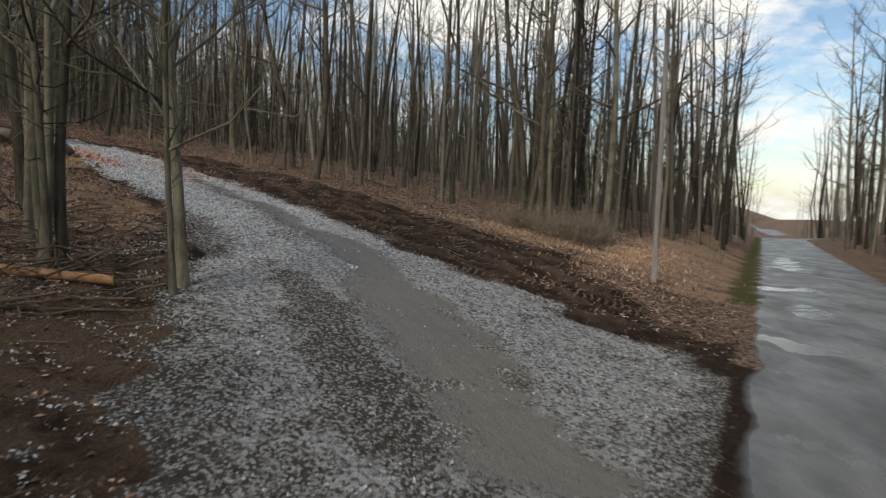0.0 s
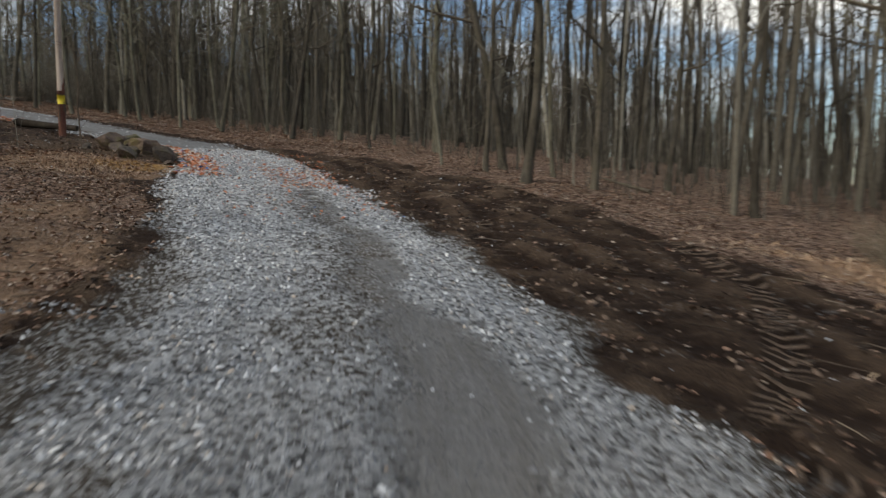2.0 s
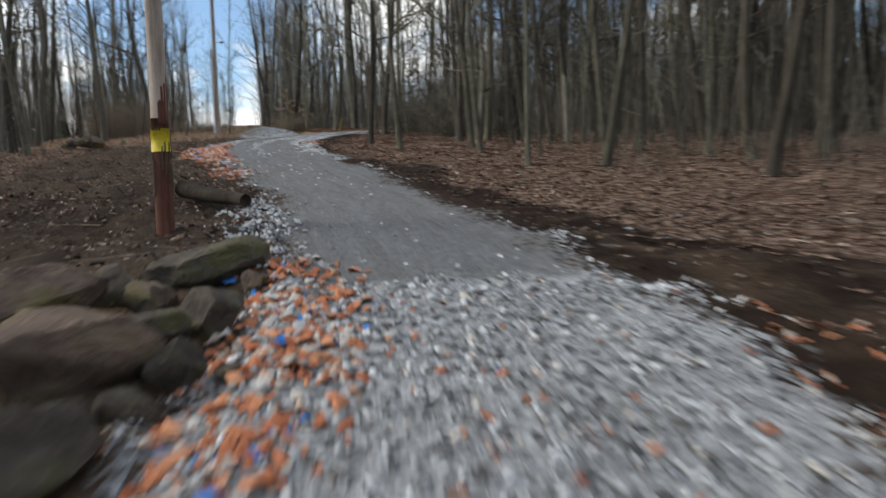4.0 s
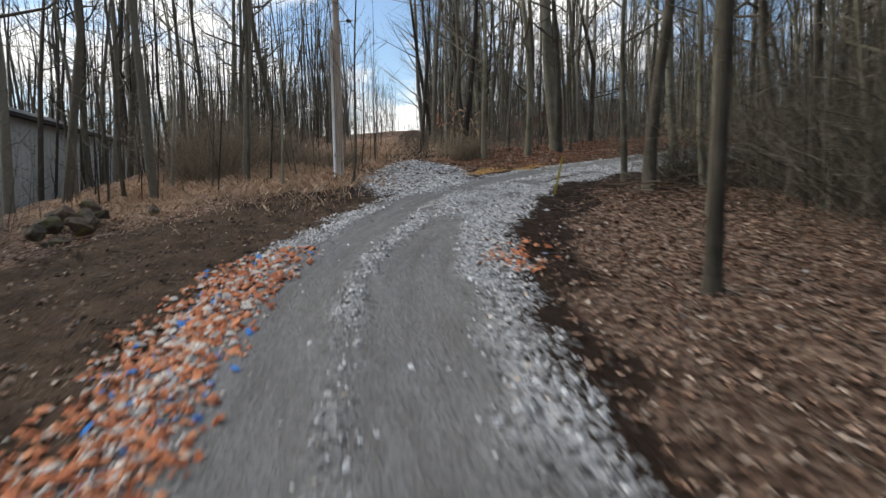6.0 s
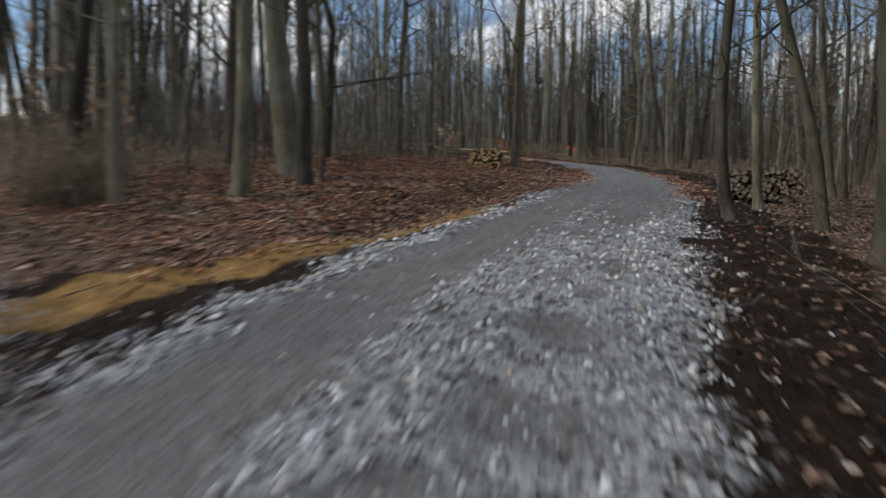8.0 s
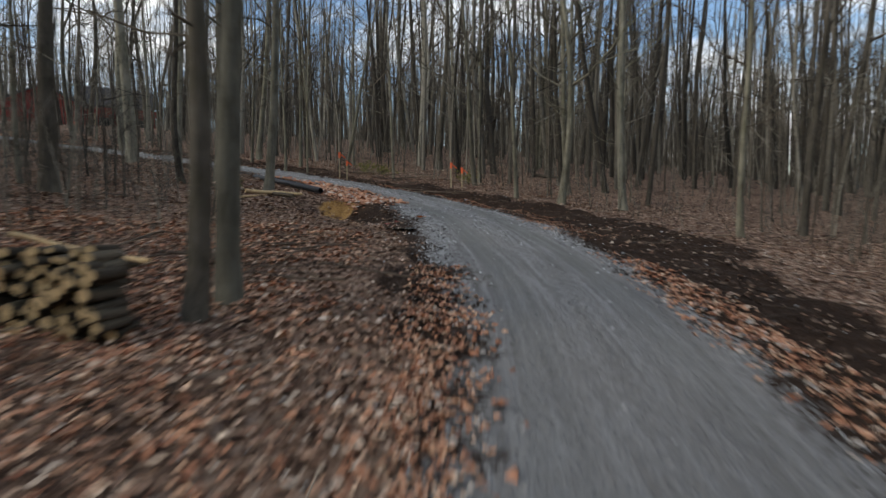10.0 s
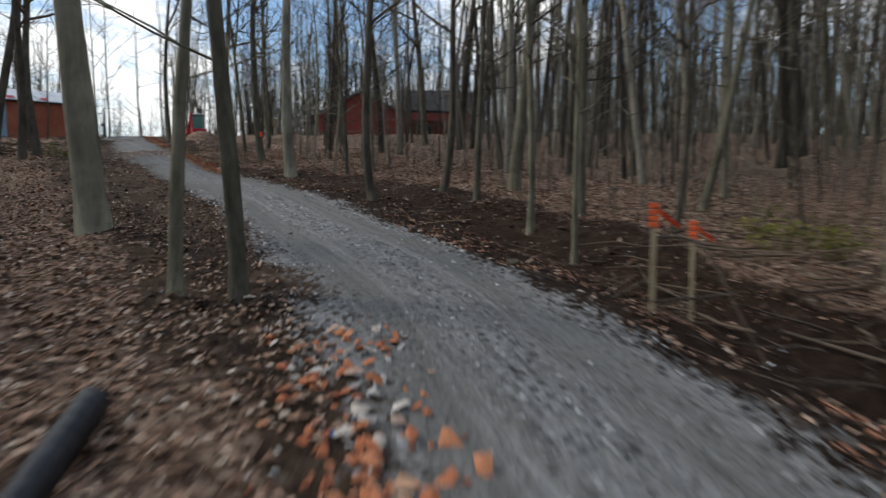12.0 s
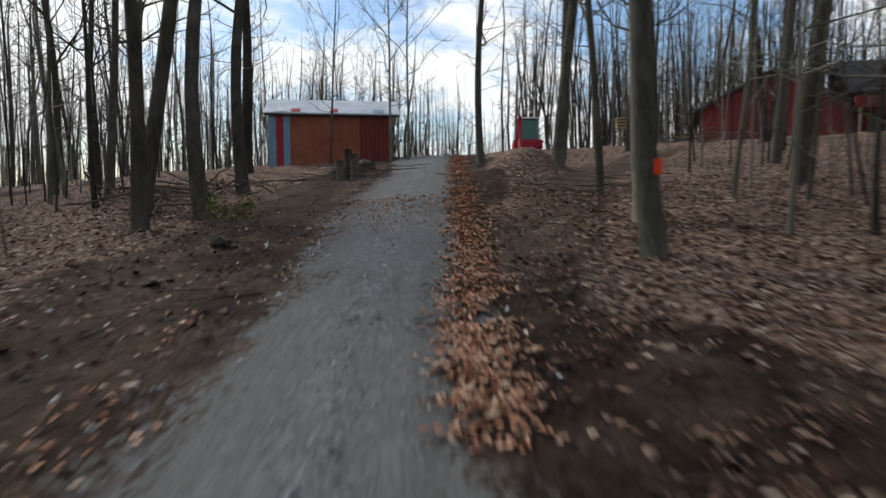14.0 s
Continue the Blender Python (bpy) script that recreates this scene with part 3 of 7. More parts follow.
def PATCH(s, d, x, y):
    """Bare dirt showing through the stone on the worn mouth of the drive."""
    wob = 0.45 * wave(x, y, 2.6, 4.0) + 0.25 * wave(x, y, 0.9, 8.0)
    c = np.interp(s, [3, 7, 10, 13, 16], [2.6, 2.1, 1.6, 1.9, 2.0])
    h = np.interp(s, [2, 6, 10, 11.5, 12.5], [0.2, 0.75, 0.65, 0.25, 0.0])
    zone = (1 - step01(np.abs(d - c) + wob, h * 0.55, h * 1.5 + 0.02)) * (h > 0.01)
    # left margin, thinly strewn
    zone = np.maximum(zone, 0.85 * step01(d + 1.3 * wob, 3.0, 4.1) * (1 - step01(s, 9, 14)))
    zone = np.maximum(zone, 0.85 * step01(d - np.interp(s, [11, 14, 17, 19], [2.9, 2.2, 1.8, 2.3]) + 0.6 * wob, -0.3, 0.3) * step01(s, 11, 13) * (1 - step01(s, 18, 20.5)))
    # brown wheel track under the stone further up
    mid = (1 - step01(np.abs(d - np.interp(s, [12, 16, 20, 26], [0.3, 0.1, -0.5, -0.9])) + wob, 0.3, 0.85)) * step01(s, 12, 15) * (1 - step01(s, 23, 27))
    zone = np.maximum(zone, 0.68 * mid)
    # the apron by the road is packed dirt
    r = (x - R0[0]) * R_NRM[0] + (y - R0[1]) * R_NRM[1]
    zone = np.maximum(zone, 0.9 * step01(r + wob, -1.5, -0.6) * (1 - step01(s, 10, 16)))
    scatter = (1 - step01(s, 8, 16)) * step01(wave(x, y, 2.2, 4.0) + 0.6 * wave(x, y, 0.9, 8.0), 0.0, 0.7) * 0.8
    return np.maximum(zone, scatter)


def ground_z(x, y):
    return float(terrain(x, y)[0])


S_UP, S_CLAY = at_s(-66.4, 56.6), at_s(-52.0, 39.0)
S_POLE, S_BEND = at_s(-21.5, 27), at_s(-45.8, 31.0)


def spans(parts):
    return np.concatenate([np.arange(a, b, st) for a, b, st in parts])


def grid_mesh(name, xs, ys, zf):
    X, Y = np.meshgrid(xs, ys)
    x, y = X.ravel(), Y.ravel()
    z = zf(x, y)
    nx, ny = len(xs), len(ys)
    i = (np.arange(ny - 1)[:, None] * nx + np.arange(nx - 1)).ravel()
    faces = np.stack([i, i + 1, i + nx + 1, i + nx], 1)
    return np.stack([x, y, z], 1), faces


def mesh_from(name, verts, faces, material, smooth=False):
    """A mesh from arrays; faces all have the same number of corners."""
    verts, faces = np.asarray(verts, np.float32), np.asarray(faces, np.int32)
    me = bpy.data.meshes.new(name)
    me.vertices.add(len(verts))
    me.vertices.foreach_set("co", verts.ravel())
    me.loops.add(faces.size)
    me.loops.foreach_set("vertex_index", faces.ravel())
    me.polygons.add(len(faces))
    me.polygons.foreach_set("loop_start", np.arange(0, faces.size, faces.shape[1], dtype=np.int32))
    if smooth:
        me.polygons.foreach_set("use_smooth", np.ones(len(faces), bool))
    me.update(calc_edges=True)
    me.validate()
    me.materials.append(material)
    return me


XS = spans([(-900, -300, 60), (-300, -160, 14), (-160, -116, 1.2), (-116, 10, 0.25), (10, 40, 0.8), (40, 120, 5), (120, 300, 20), (300, 901, 60)])
YS = spans([(-900, -300, 60), (-300, -60, 20), (-60, -3, 1.5), (-3, 68, 0.25), (68, 100, 0.8), (100, 180, 5), (180, 300, 20), (300, 901, 60)])
gv, gf = grid_mesh("ground", XS, YS, terrain)
gx, gy = gv[:, 0].astype(float), gv[:, 1].astype(float)
gs, gd, gw = along(gx, gy)
g_off = np.abs(gd) - gw
ground = tagged(new("ground", mesh_from("ground", gv, gf, M_GROUND, True)), "wooded hillside of leaf litter, mud and a gravel drive", "ground", kind="structure")


def put_mask(name, values):
    a = ground.data.attributes.new(name, "FLOAT", "POINT")
    a.data.foreach_set("value", np.clip(values, 0, 1).astype(np.float32))


def bump2(x, y, cx, cy, rx, ry, turn=0.0):
    """A soft patch, 1 in the middle."""
    c, s = math.cos(radians(turn)), math.sin(radians(turn))
    u, v = (x - cx) * c + (y - cy) * s, -(x - cx) * s + (y - cy) * c
    return 1 - step01(np.hypot(u / rx, v / ry), 0.55, 1.15)


gr = (gx - R0[0]) * R_NRM[0] + (gy - R0[1]) * R_NRM[1]
gq = (gx - R0[0]) * R_DIR[0] + (gy - R0[1]) * R_DIR[1]
offroad = 1 - step01(gr, -0.7, 0.0)
pad = bump2(gx, gy, -50.6, 29.9, 4.6, 2.0, -5)
drive_mask = np.maximum(1 - step01(g_off + EDGE(gs, gd, gx, gy), -0.45, 0.45), pad) * offroad
drive_mask = drive_mask * (1 - 0.86 * PATCH(gs, gd, gx, gy))
put_mask("drive", drive_mask)
side_y = np.interp(-gx, [95.5, 99.6, 104, 109, 113, 118], [55.0, 56.0, 56.1, 56.3, 57.6, 59.5])
side = (1 - step01(np.abs(gy - side_y) + 0.25 * wave(gx, gy, 2.4, 2.0), 0.5, 1.0)) * step01(-gx, 96.5, 98.5) * (1 - step01(-gx, 114, 120))
put_mask("worn", (1 - step01(gs, 20, 27)) * (1 - step01(g_off + EDGE(gs, gd, gx, gy), -0.2, 0.9)) * offroad + 0.2 * side * (1 - step01(-gx, 106, 112)))
for name, values in (("across", gd), ("run", gs)):
    ground.data.attributes.new(name, "FLOAT", "POINT").data.foreach_set("value", values.astype(np.float32))
# smooth fines: wheel tracks whose width changes along the drive
put_mask("fines", FINES(gs, gd, gx, gy) * (1 - 0.9 * pad))
old = 1 - step01(np.abs(gy - TRACK(gx)) + 0.5 * wave(gx, gy, 4.0, 2.0), 0.7, 1.6)
old = old * (gx < -54.5) * (gx > -112)
put_mask("rut", (0.5 + 0.5 * RUTS(gd, gx, gy)) * (0.25 + 1.05 * step01(gs, 3, 9) * (1 - step01(gs, 30, 38)))
         + (gd > 0) * step01(gs, 92, 100) * (0.56 + 0.2 * wave(gx, gy, 2.4, 4.0))
         + (gd < 0) * step01(gs, 114, 119) * (0.44 + 0.25 * wave(gx, gy, 1.9, 4.0)) + 0.5 * side
         + (gd > 0) * (1 - step01(gs, 8, 14)) * (0.5 + 0.25 * wave(gx, gy, 1.7, 4.0))
         + (gd > 0) * step01(gs, 24, 30) * (1 - step01(gs, 58, 64)) * (0.52 + 0.18 * step01(gs, 39, 46) + 0.16 * wave(gx, gy, 2.4, 4.0) + 0.12 * wave(gx, gy, 0.9, 2.0)))
put_mask("moss", step01(gr, -1.6, -0.5) * (1 - step01(gr, -0.1, 0.3)) * step01(gq, 1, 4) * 0.9)
under = 1 - step01(g_off, 0.0, 0.6)
for name, values in zip(("tread_off", "tread_run"), TREAD(gx, gy)):
    ground.data.attributes.new(name, "FLOAT", "POINT").data.foreach_set("value", values.astype(np.float32))
put_mask("mud", np.maximum.reduce([under, old, side, MUD(gs, gd, gw, gx, gy) * offroad]))
straw = step01(gr, -7.0, -4.0) * (1 - step01(gr, -1.2, -0.4)) * step01(gq, 0.5, 3.5) * (1 - step01(gq, 26, 40)) * 0.62
straw = np.maximum(straw, 0.62 * bump2(gx, gy, -9.8, 15.6, 4.5, 2.2, 130))
straw = np.maximum(straw, bump2(gx, gy, -56.0, 25.4, 8.0, 3.4, 10) * 0.9)
straw = np.maximum(straw, bump2(gx, gy, -74.0, 30.0, 24.0, 6.5, -7) * 0.75)
straw = np.maximum(straw, 0.7 * bump2(gx, gy, 2.6, 24.6, 3.6, 1.5, -25))
straw = np.maximum(straw, 0.6 * bump2(gx, gy, -60.0, 31.0, 8.0, 3.0, -6))
straw = np.maximum(straw, 0.85 * bump2(gx, gy, -53.0, 20.3, 8.0, 3.4, 14))
straw = np.maximum(straw, 0.62 * bump2(gx, gy, -15.6, 20.9, 3.4, 1.7, 22))
straw = straw * (1 - 0.9 * old)
put_mask("straw", straw + 0.28 * wave(gx, gy, 3.3, 2.0) * (straw > 0.02))
clay = 1.25 * np.exp(-((gd - gw - np.interp(gs, [63, 65, 66.7, 71], [1.35, 1.2, 0.9, 0.45])) / 0.36)**2) * step01(gs, S_CLAY - 9.0, S_CLAY - 6.5) * (1 - step01(gs, S_CLAY + 1.0, S_CLAY + 3))
clay = np.maximum(clay, bump2(gx, gy, -71.2, 56.3, 0.6, 0.9, 0))
put_mask("clay", np.maximum(clay, bump2(gx, gy, -14.9, 21.9, 1.5, 0.75, 25) * 0.58))
road = step01(gr + 0.14 * wave(gx, gy, 3.3, 3.0) + 0.08 * wave(gx, gy, 1.1, 1.0), -0.4, 0.4) * (1 - step01(gr, R_WIDTH - 0.3, R_WIDTH + 0.3))
put_mask("road", road)
wq = gq + 0.5 * wave(gx, gy, 2.2, 1.0) + 0.65 * gr
wet = bump2(gr, wq, 0.7, -2.5, 1.0, 0.75) + bump2(gr, wq, 1.8, -2.4, 1.8, 0.3) + bump2(gr, wq, 0.5, 8.7, 0.55, 0.9) + 0.8 * bump2(gr, wq, 1.7, 9.6, 0.8, 1.3)
wet = 1.3 * wet + 0.62 * bump2(gr, wq, 1.4, 3.2, 0.9, 2.6) + 0.55 * bump2(gr, wq, 1.4, 24, 1.2, 10) + 0.6 * bump2(gr, wq, 1.6, -9.0, 3.0, 0.5)
put_mask("wet", wet * (0.85 + 0.35 * wave(gx, gy, 0.9)))


# ---------------------------------------------------------------- mesh helpers
def tube(path, radii, sides, closed=True):
    """Rings along a path, joined; three-cornered faces."""
    p, r = np.asarray(path, float), np.asarray(radii, float)
    t = np.gradient(p, axis=0)
    t /= np.linalg.norm(t, axis=1)[:, None] + 1e-9
    ref = np.array((1.0, 0, 0)) if abs(t[0, 0]) < 0.8 else np.array((0, 1.0, 0))
    u = np.cross(t, ref)
    u /= np.linalg.norm(u, axis=1)[:, None] + 1e-9
    v = np.cross(t, u)
    a = np.linspace(0, 2 * np.pi, sides, endpoint=False)
    ring = p[:, None] + r[:, None, None] * (np.cos(a)[None, :, None] * u[:, None] + np.sin(a)[None, :, None] * v[:, None])
    verts = ring.reshape(-1, 3)
    n = len(p)
    i = (np.arange(n - 1)[:, None] * sides + np.arange(sides)).ravel()
    j = (np.arange(n - 1)[:, None] * sides + (np.arange(sides) + 1) % sides).ravel()
    faces = np.vstack([np.stack([i, i + sides, j], 1), np.stack([j, i + sides, j + sides], 1)])
    if closed:
        cap = np.array([(0, k + 1, k) for k in range(1, sides - 1)] + [((n - 1) * sides, (n - 1) * sides + k, (n - 1) * sides + k + 1) for k in range(1, sides - 1)])
        faces = np.vstack([faces, cap])
    return verts, faces


def joined(pieces):
    vs, fs, k = [], [], 0
    for v, f in pieces:
        vs.append(v)
        fs.append(np.asarray(f) + k)
        k += len(v)
    return np.vstack(vs), np.vstack(fs)


def link_part(name, me, parent=None, label="", at=None):
    ob = new(name, me)
    if parent is not None:
        ob.parent = parent
    if at is not None:
        ob.matrix_basis = at
    if label:
        ob["label"] = label
    return ob


def part(name, bm, material, parent=None, label="", smooth=False):
    """A bmesh as one mesh object under a thing or a part."""
    me = bpy.data.meshes.new(name)
    bm.to_mesh(me)
    bm.free()
    me.materials.append(material)
    if smooth:
        for p in me.polygons:
            p.use_smooth = True
    return link_part(name, me, parent, label)


def empty(name, x, y, z=None, turn=0.0, label="", category="", group="", kind=""):
    ob = new(name)
    ob.matrix_basis = pose(x, y, ground_z(x, y) if z is None else z, 0, 0, turn)
    return tagged(ob, label, category, group, kind)


def box(bm, x0, x1, y0, y1, z0, z1, bevel=0.0):
    got = bmesh.ops.create_cube(bm, size=1.0)
    for v in got["verts"]:
        v.co = ((x0 + x1) / 2 + v.co.x * (x1 - x0), (y0 + y1) / 2 + v.co.y * (y1 - y0), (z0 + z1) / 2 + v.co.z * (z1 - z0))
    if bevel:
        es = list({e for v in got["verts"] for e in v.link_edges})
        bmesh.ops.bevel(bm, geom=es, offset=bevel, segments=2, affect="EDGES", profile=0.6)
    return bm


def rock_bm(size, seed, cuts=2):
    bm = bmesh.new()
    bmesh.ops.create_icosphere(bm, subdivisions=cuts, radius=0.5)
    rnd = random.Random(seed)
    planes = [(Vector((rnd.uniform(-1, 1), rnd.uniform(-1, 1), rnd.uniform(-0.6, 1))).normalized(), rnd.uniform(0.22, 0.36)) for _ in range(15)]
    for v in bm.verts:
        for nrm, far in planes:
            k = v.co.dot(nrm) - far
            if k > 0:
                v.co -= nrm * k * 0.97
        v.co += v.co.normalized() * (0.03 * noise.noise(v.co * 5 + Vector((seed, 0, 0))) + 0.014 * noise.noise(v.co * 13 + Vector((seed, 3, 0))))
        v.co = Vector((v.co.x * size[0], v.co.y * size[1], v.co.z * size[2]))
    return bm


# ---------------------------------------------------------------- trees
def spikes(p, q, r):
    """Thin three-sided twigs from points p to points q, r thick at the foot."""
    p, q, r = np.asarray(p, float), np.asarray(q, float), np.asarray(r, float)
    w = q - p
    w /= np.linalg.norm(w, axis=1)[:, None] + 1e-9
    u = np.cross(w, np.where(np.abs(w[:, :1]) < 0.8, (1.0, 0, 0), (0, 1.0, 0)))
    u /= np.linalg.norm(u, axis=1)[:, None] + 1e-9
    v = np.cross(w, u)
    ring = [p + r[:, None] * (math.cos(a) * u + math.sin(a) * v) for a in (0, 2.094, 4.189)]
    verts = np.stack(ring + [q], 1).reshape(-1, 3)
    f = np.array([(0, 1, 3), (1, 2, 3), (2, 0, 3)])[None] + (np.arange(len(p)) * 4)[:, None, None]
    return verts, f.reshape(-1, 3)


def tree_meshes(seed, height, dia, first, limbs=12, fork=0.0, sway=1.0):
    """A bare tree: a wandering trunk with a flared foot, and a crown of limbs, branches and twigs. Returns both meshes."""
    rg = np.random.default_rng(seed)
    n = 17
    t = np.linspace(0, 1, n)
    h = t**1.15 * height
    a = rg.uniform(0, 6.28, 4)
    bend = np.stack([np.sin(t * 4.1 + a[0]) - math.sin(a[0]) + 0.5 * np.sin(t * 9.7 + a[1]) - 0.5 * math.sin(a[1]),
                     np.sin(t * 4.7 + a[2]) - math.sin(a[2]) + 0.5 * np.sin(t * 8.3 + a[3]) - 0.5 * math.sin(a[3])], 1) * 0.013 * height * sway
    stem = np.column_stack([bend[:, 0], bend[:, 1], h - 0.25])
    rad = dia / 2 * (1 - 0.88 * t**0.9) * (1 + 0.05 * np.sin(t * 37 + a[0])) + dia * 0.14 * np.exp(-h / 0.22)
    trunk = [tube(stem, rad, 9)]
    lines = [(stem, h, rad)]
    if fork:
        k = int(np.searchsorted(h, fork))
        m = n - k
        side = rg.uniform(0, 6.28)
        lean = np.linspace(0, 1, m)**0.85 * height * 0.15
        second = stem[k:] + np.column_stack([lean * math.cos(side), lean * math.sin(side), -0.10 * lean])
        trunk.append(tube(second, rad[k:] * 0.78, 8))
        lines.append((second, h[k:], rad[k:] * 0.78))
    crown, tw_p, tw_q, tw_r = [], [], [], []

    def grow(base, way, length, r, level):
        m = 5 if level == 0 else 4
        u = np.linspace(0, 1, m)
        kink = np.cumsum(rg.normal(0, 0.085 * length, (m, 3)), axis=0)
        kink[0] = 0
        p = base + way * (u * length)[:, None] + kink * 0.6 + np.array((0, 0, 1.0)) * (0.24 * length * u**2)[:, None]
        crown.append(tube(p, r * (1 - 0.8 * u) + 0.003, 4 if level == 0 else 3, False))
        if level == 0:
            for _ in range(5):
                f = rg.uniform(0.22, 1.0)
                q = np.array([np.interp(f, u, p[:, k]) for k in range(3)])
                w = way + rg.normal(0, 0.6, 3) + (0, 0, 0.2)
                w /= np.linalg.norm(w)
                grow(q, w, length * rg.uniform(0.35, 0.65) * (1.1 - 0.4 * f), r * 0.42 * (1.15 - 0.6 * f) + 0.003, 1)
        for _ in range(5 if level == 0 else 5):
            f = rg.uniform(0.25, 1.0)
            q = np.array([np.interp(f, u, p[:, k]) for k in range(3)])
            w = way * 0.8 + rg.normal(0, 0.62, 3) + (0, 0, 0.22)
            w /= np.linalg.norm(w)
            tw_p.append(q)
            tw_q.append(q + w * rg.uniform(0.35, 0.75) * (0.35 * length + 0.25))
            tw_r.append(0.0075 + 0.12 * r * (1 - f))

    for i in range(limbs):
        line, hh, rr = lines[i % len(lines)]
        f = max(first, hh[0] / height + 0.03)
        f = f + (0.97 - f) * ((i + rg.uniform(0, 0.9)) / limbs)
        base = np.array([np.interp(f * height, hh, line[:, k]) for k in range(3)])
        a = i * 2.4 + rg.uniform(-0.5, 0.5)
        up = 0.30 + 0.8 * f
        w = np.array((math.cos(a), math.sin(a), up))
        w /= np.linalg.norm(w)
        grow(base, w, height * rg.uniform(0.13, 0.27) * (1.25 - 0.75 * f), min(dia * 0.17 * (1.15 - 0.85 * f), 0.7 * np.interp(f * height, hh, rr)), 0)
    # dead side sprays low on the stem
    for _ in range(7):
        f = rg.uniform(0.16, max(0.3, first))
        base = np.array([np.interp(f * height, h, stem[:, k]) for k in range(3)])
        a = rg.uniform(0, 6.28)
        w = np.array((math.cos(a), math.sin(a), rg.uniform(0.0, 0.6)))
        grow(base, w / np.linalg.norm(w), rg.uniform(0.6, 1.9), 0.014, 1)
    crown.append(spikes(tw_p, tw_q, tw_r))
    return joined(trunk), joined(crown)


TREE_KINDS = []
for k, (hgt, dia, first, limbs, fork, mat) in enumerate([
    (19, 0.36, 0.24, 13, 0, M_BARK), (17, 0.30, 0.24, 13, 6.5, M_BARK), (21, 0.40, 0.28, 12, 0, M_BARK_DARK),
    (16, 0.26, 0.24, 11, 0, M_BARK), (18, 0.34, 0.25, 13, 8.0, M_BARK_DARK), (20, 0.36, 0.45, 11, 0, M_BARK_PALE),
    (13, 0.16, 0.26, 11, 0, M_BARK), (10, 0.11, 0.36, 9, 4.0, M_BARK_PALE), (15, 0.22, 0.24, 11, 0, M_BARK_DARK),
    (14, 0.19, 0.25, 11, 4.5, M_BARK), (17, 0.28, 0.24, 13, 9.0, M_BARK_DARK), (15, 0.26, 0.20, 15, 0, M_BARK),
]):
    (tv, tf), (cv, cf) = tree_meshes(40 + k, hgt, dia, first, limbs, fork, 0.5 if k in (5, 11) else 0.6 + 0.4 * (k % 3))
    TREE_KINDS.append((hgt, dia, mesh_from("trunk", tv, tf, mat, True), mesh_from("crown", cv, cf, mat if k % 2 else M_TWIG)))

tree_rnd = random.Random(5)


def tree(x, y, dia, kind=None, lean=(0, 0), tall=1.0, label="", group="bare trees of the wood", z=None):
    if kind is None:
        fits = sorted(range(len(TREE_KINDS) - 1), key=lambda i: abs(math.log(TREE_KINDS[i][1] / dia)))[:4]
        kind = tree_rnd.choice([i for i in fits if i != 5] or fits)
    hgt, d0, trunk, crown = TREE_KINDS[kind]
    k = dia / d0
    ob = new("tree")
    scl = Matrix.Diagonal((k, k, min(1.35, max(0.75, k**0.45)) * tall, 1))
    ob.matrix_basis = pose(x, y, ground_z(x, y) if z is None else z, lean[0], lean[1], 0) @ scl @ pose(0, 0, 0, 0, 0, tree_rnd.uniform(0, 360))
    words = label or ("slim bare young tree standing in leaf litter" if dia < 0.2 else "bare grey-barked forest tree standing in leaf litter" if dia < 0.42 else "thick old bare tree with furrowed mossy bark")
    tagged(ob, words, "tree", group)
    link_part("trunk", trunk, ob)
    link_part("crown", crown, ob)
    return ob


# trees that stand nearest the drive, by stretch: x, y, stem diameter
MOUTH = [(-6.45, 10.3, 0.27), (-6.75, 10.25, 0.2), (-7.1, 10.5, 0.25), (-7.6, 11.3, 0.28), (-8.4, 11.9, 0.24), (-10.4, 14.4, 0.36), (-12.4, 13.6, 0.3), (20.0, 20.5, 0.4), (23.5, 27.0, 0.35), (28.0, 38.0, 0.4), (33.0, 48.0, 0.45), (26.0, 33.0, 0.3), (29.0, 49.0, 0.6), (31.5, 57.0, 0.5), (27.5, 44.0, 0.5), (35.0, 62.0, 0.5), (24.5, 36.0, 0.45), (-4.0, 35.5, 0.3), (3.7, 39.0, 0.45), (5.1, 33.4, 0.4),
         (3.4, 31.2, 0.42), (3.9, 31.6, 0.34), (6.0, 27.5, 0.46), (11.9, 38.7, 0.4), (14.6, 44.6, 0.42), (18.6, 51.4, 0.45), (22.5, 60.0, 0.5)]
RIGHT_BANK = [(-7.8, 31.2, 0.44), (-5.8, 32.4, 0.34), (-7.6, 33.6, 0.22), (-0.9, 31.4, 0.34), (2.6, 33.0, 0.5), (6.3, 41.0, 0.5), (-9.8, 32.4, 0.27), (-14.6, 37.5, 0.45),
              (-30.4, 52.3, 0.45), (-25.3, 34.3, 0.24), (-22.6, 36.3, 0.3), (-11.3, 31.9, 0.13), (-18.9, 35.7, 0.32), (-16.2, 34.4, 0.2),
              (-25.3, 32.0, 0.18), (-29.2, 32.8, 0.25), (-33.1, 31.7, 0.26), (-36.2, 31.6, 0.27), (-24.6, 36.9, 0.22)]
JUNCTION = [(-44.15, 34.87, 0.42), (-45.8, 35.0, 0.24), (-40.6, 34.3, 0.22), (-56.8, 35.6, 0.4), (-55.7, 33.4, 0.26), (-59.2, 33.3, 0.42), (-70.1, 23.7, 0.55), (-70.9, 20.8, 0.45),
            (-61.3, 16.2, 0.42), (-52.1, 20.4, 0.2), (-43.4, 35.9, 0.21), (-57.8, 37.4, 0.42), (-51.4, 42.9, 0.30), (-46.3, 36.8, 0.34), (-48.3, 40.9, 0.36), (-69.0, 46.1, 0.27), (-80.8, 78.7, 0.5), (-44.0, 19.1, 0.32)]
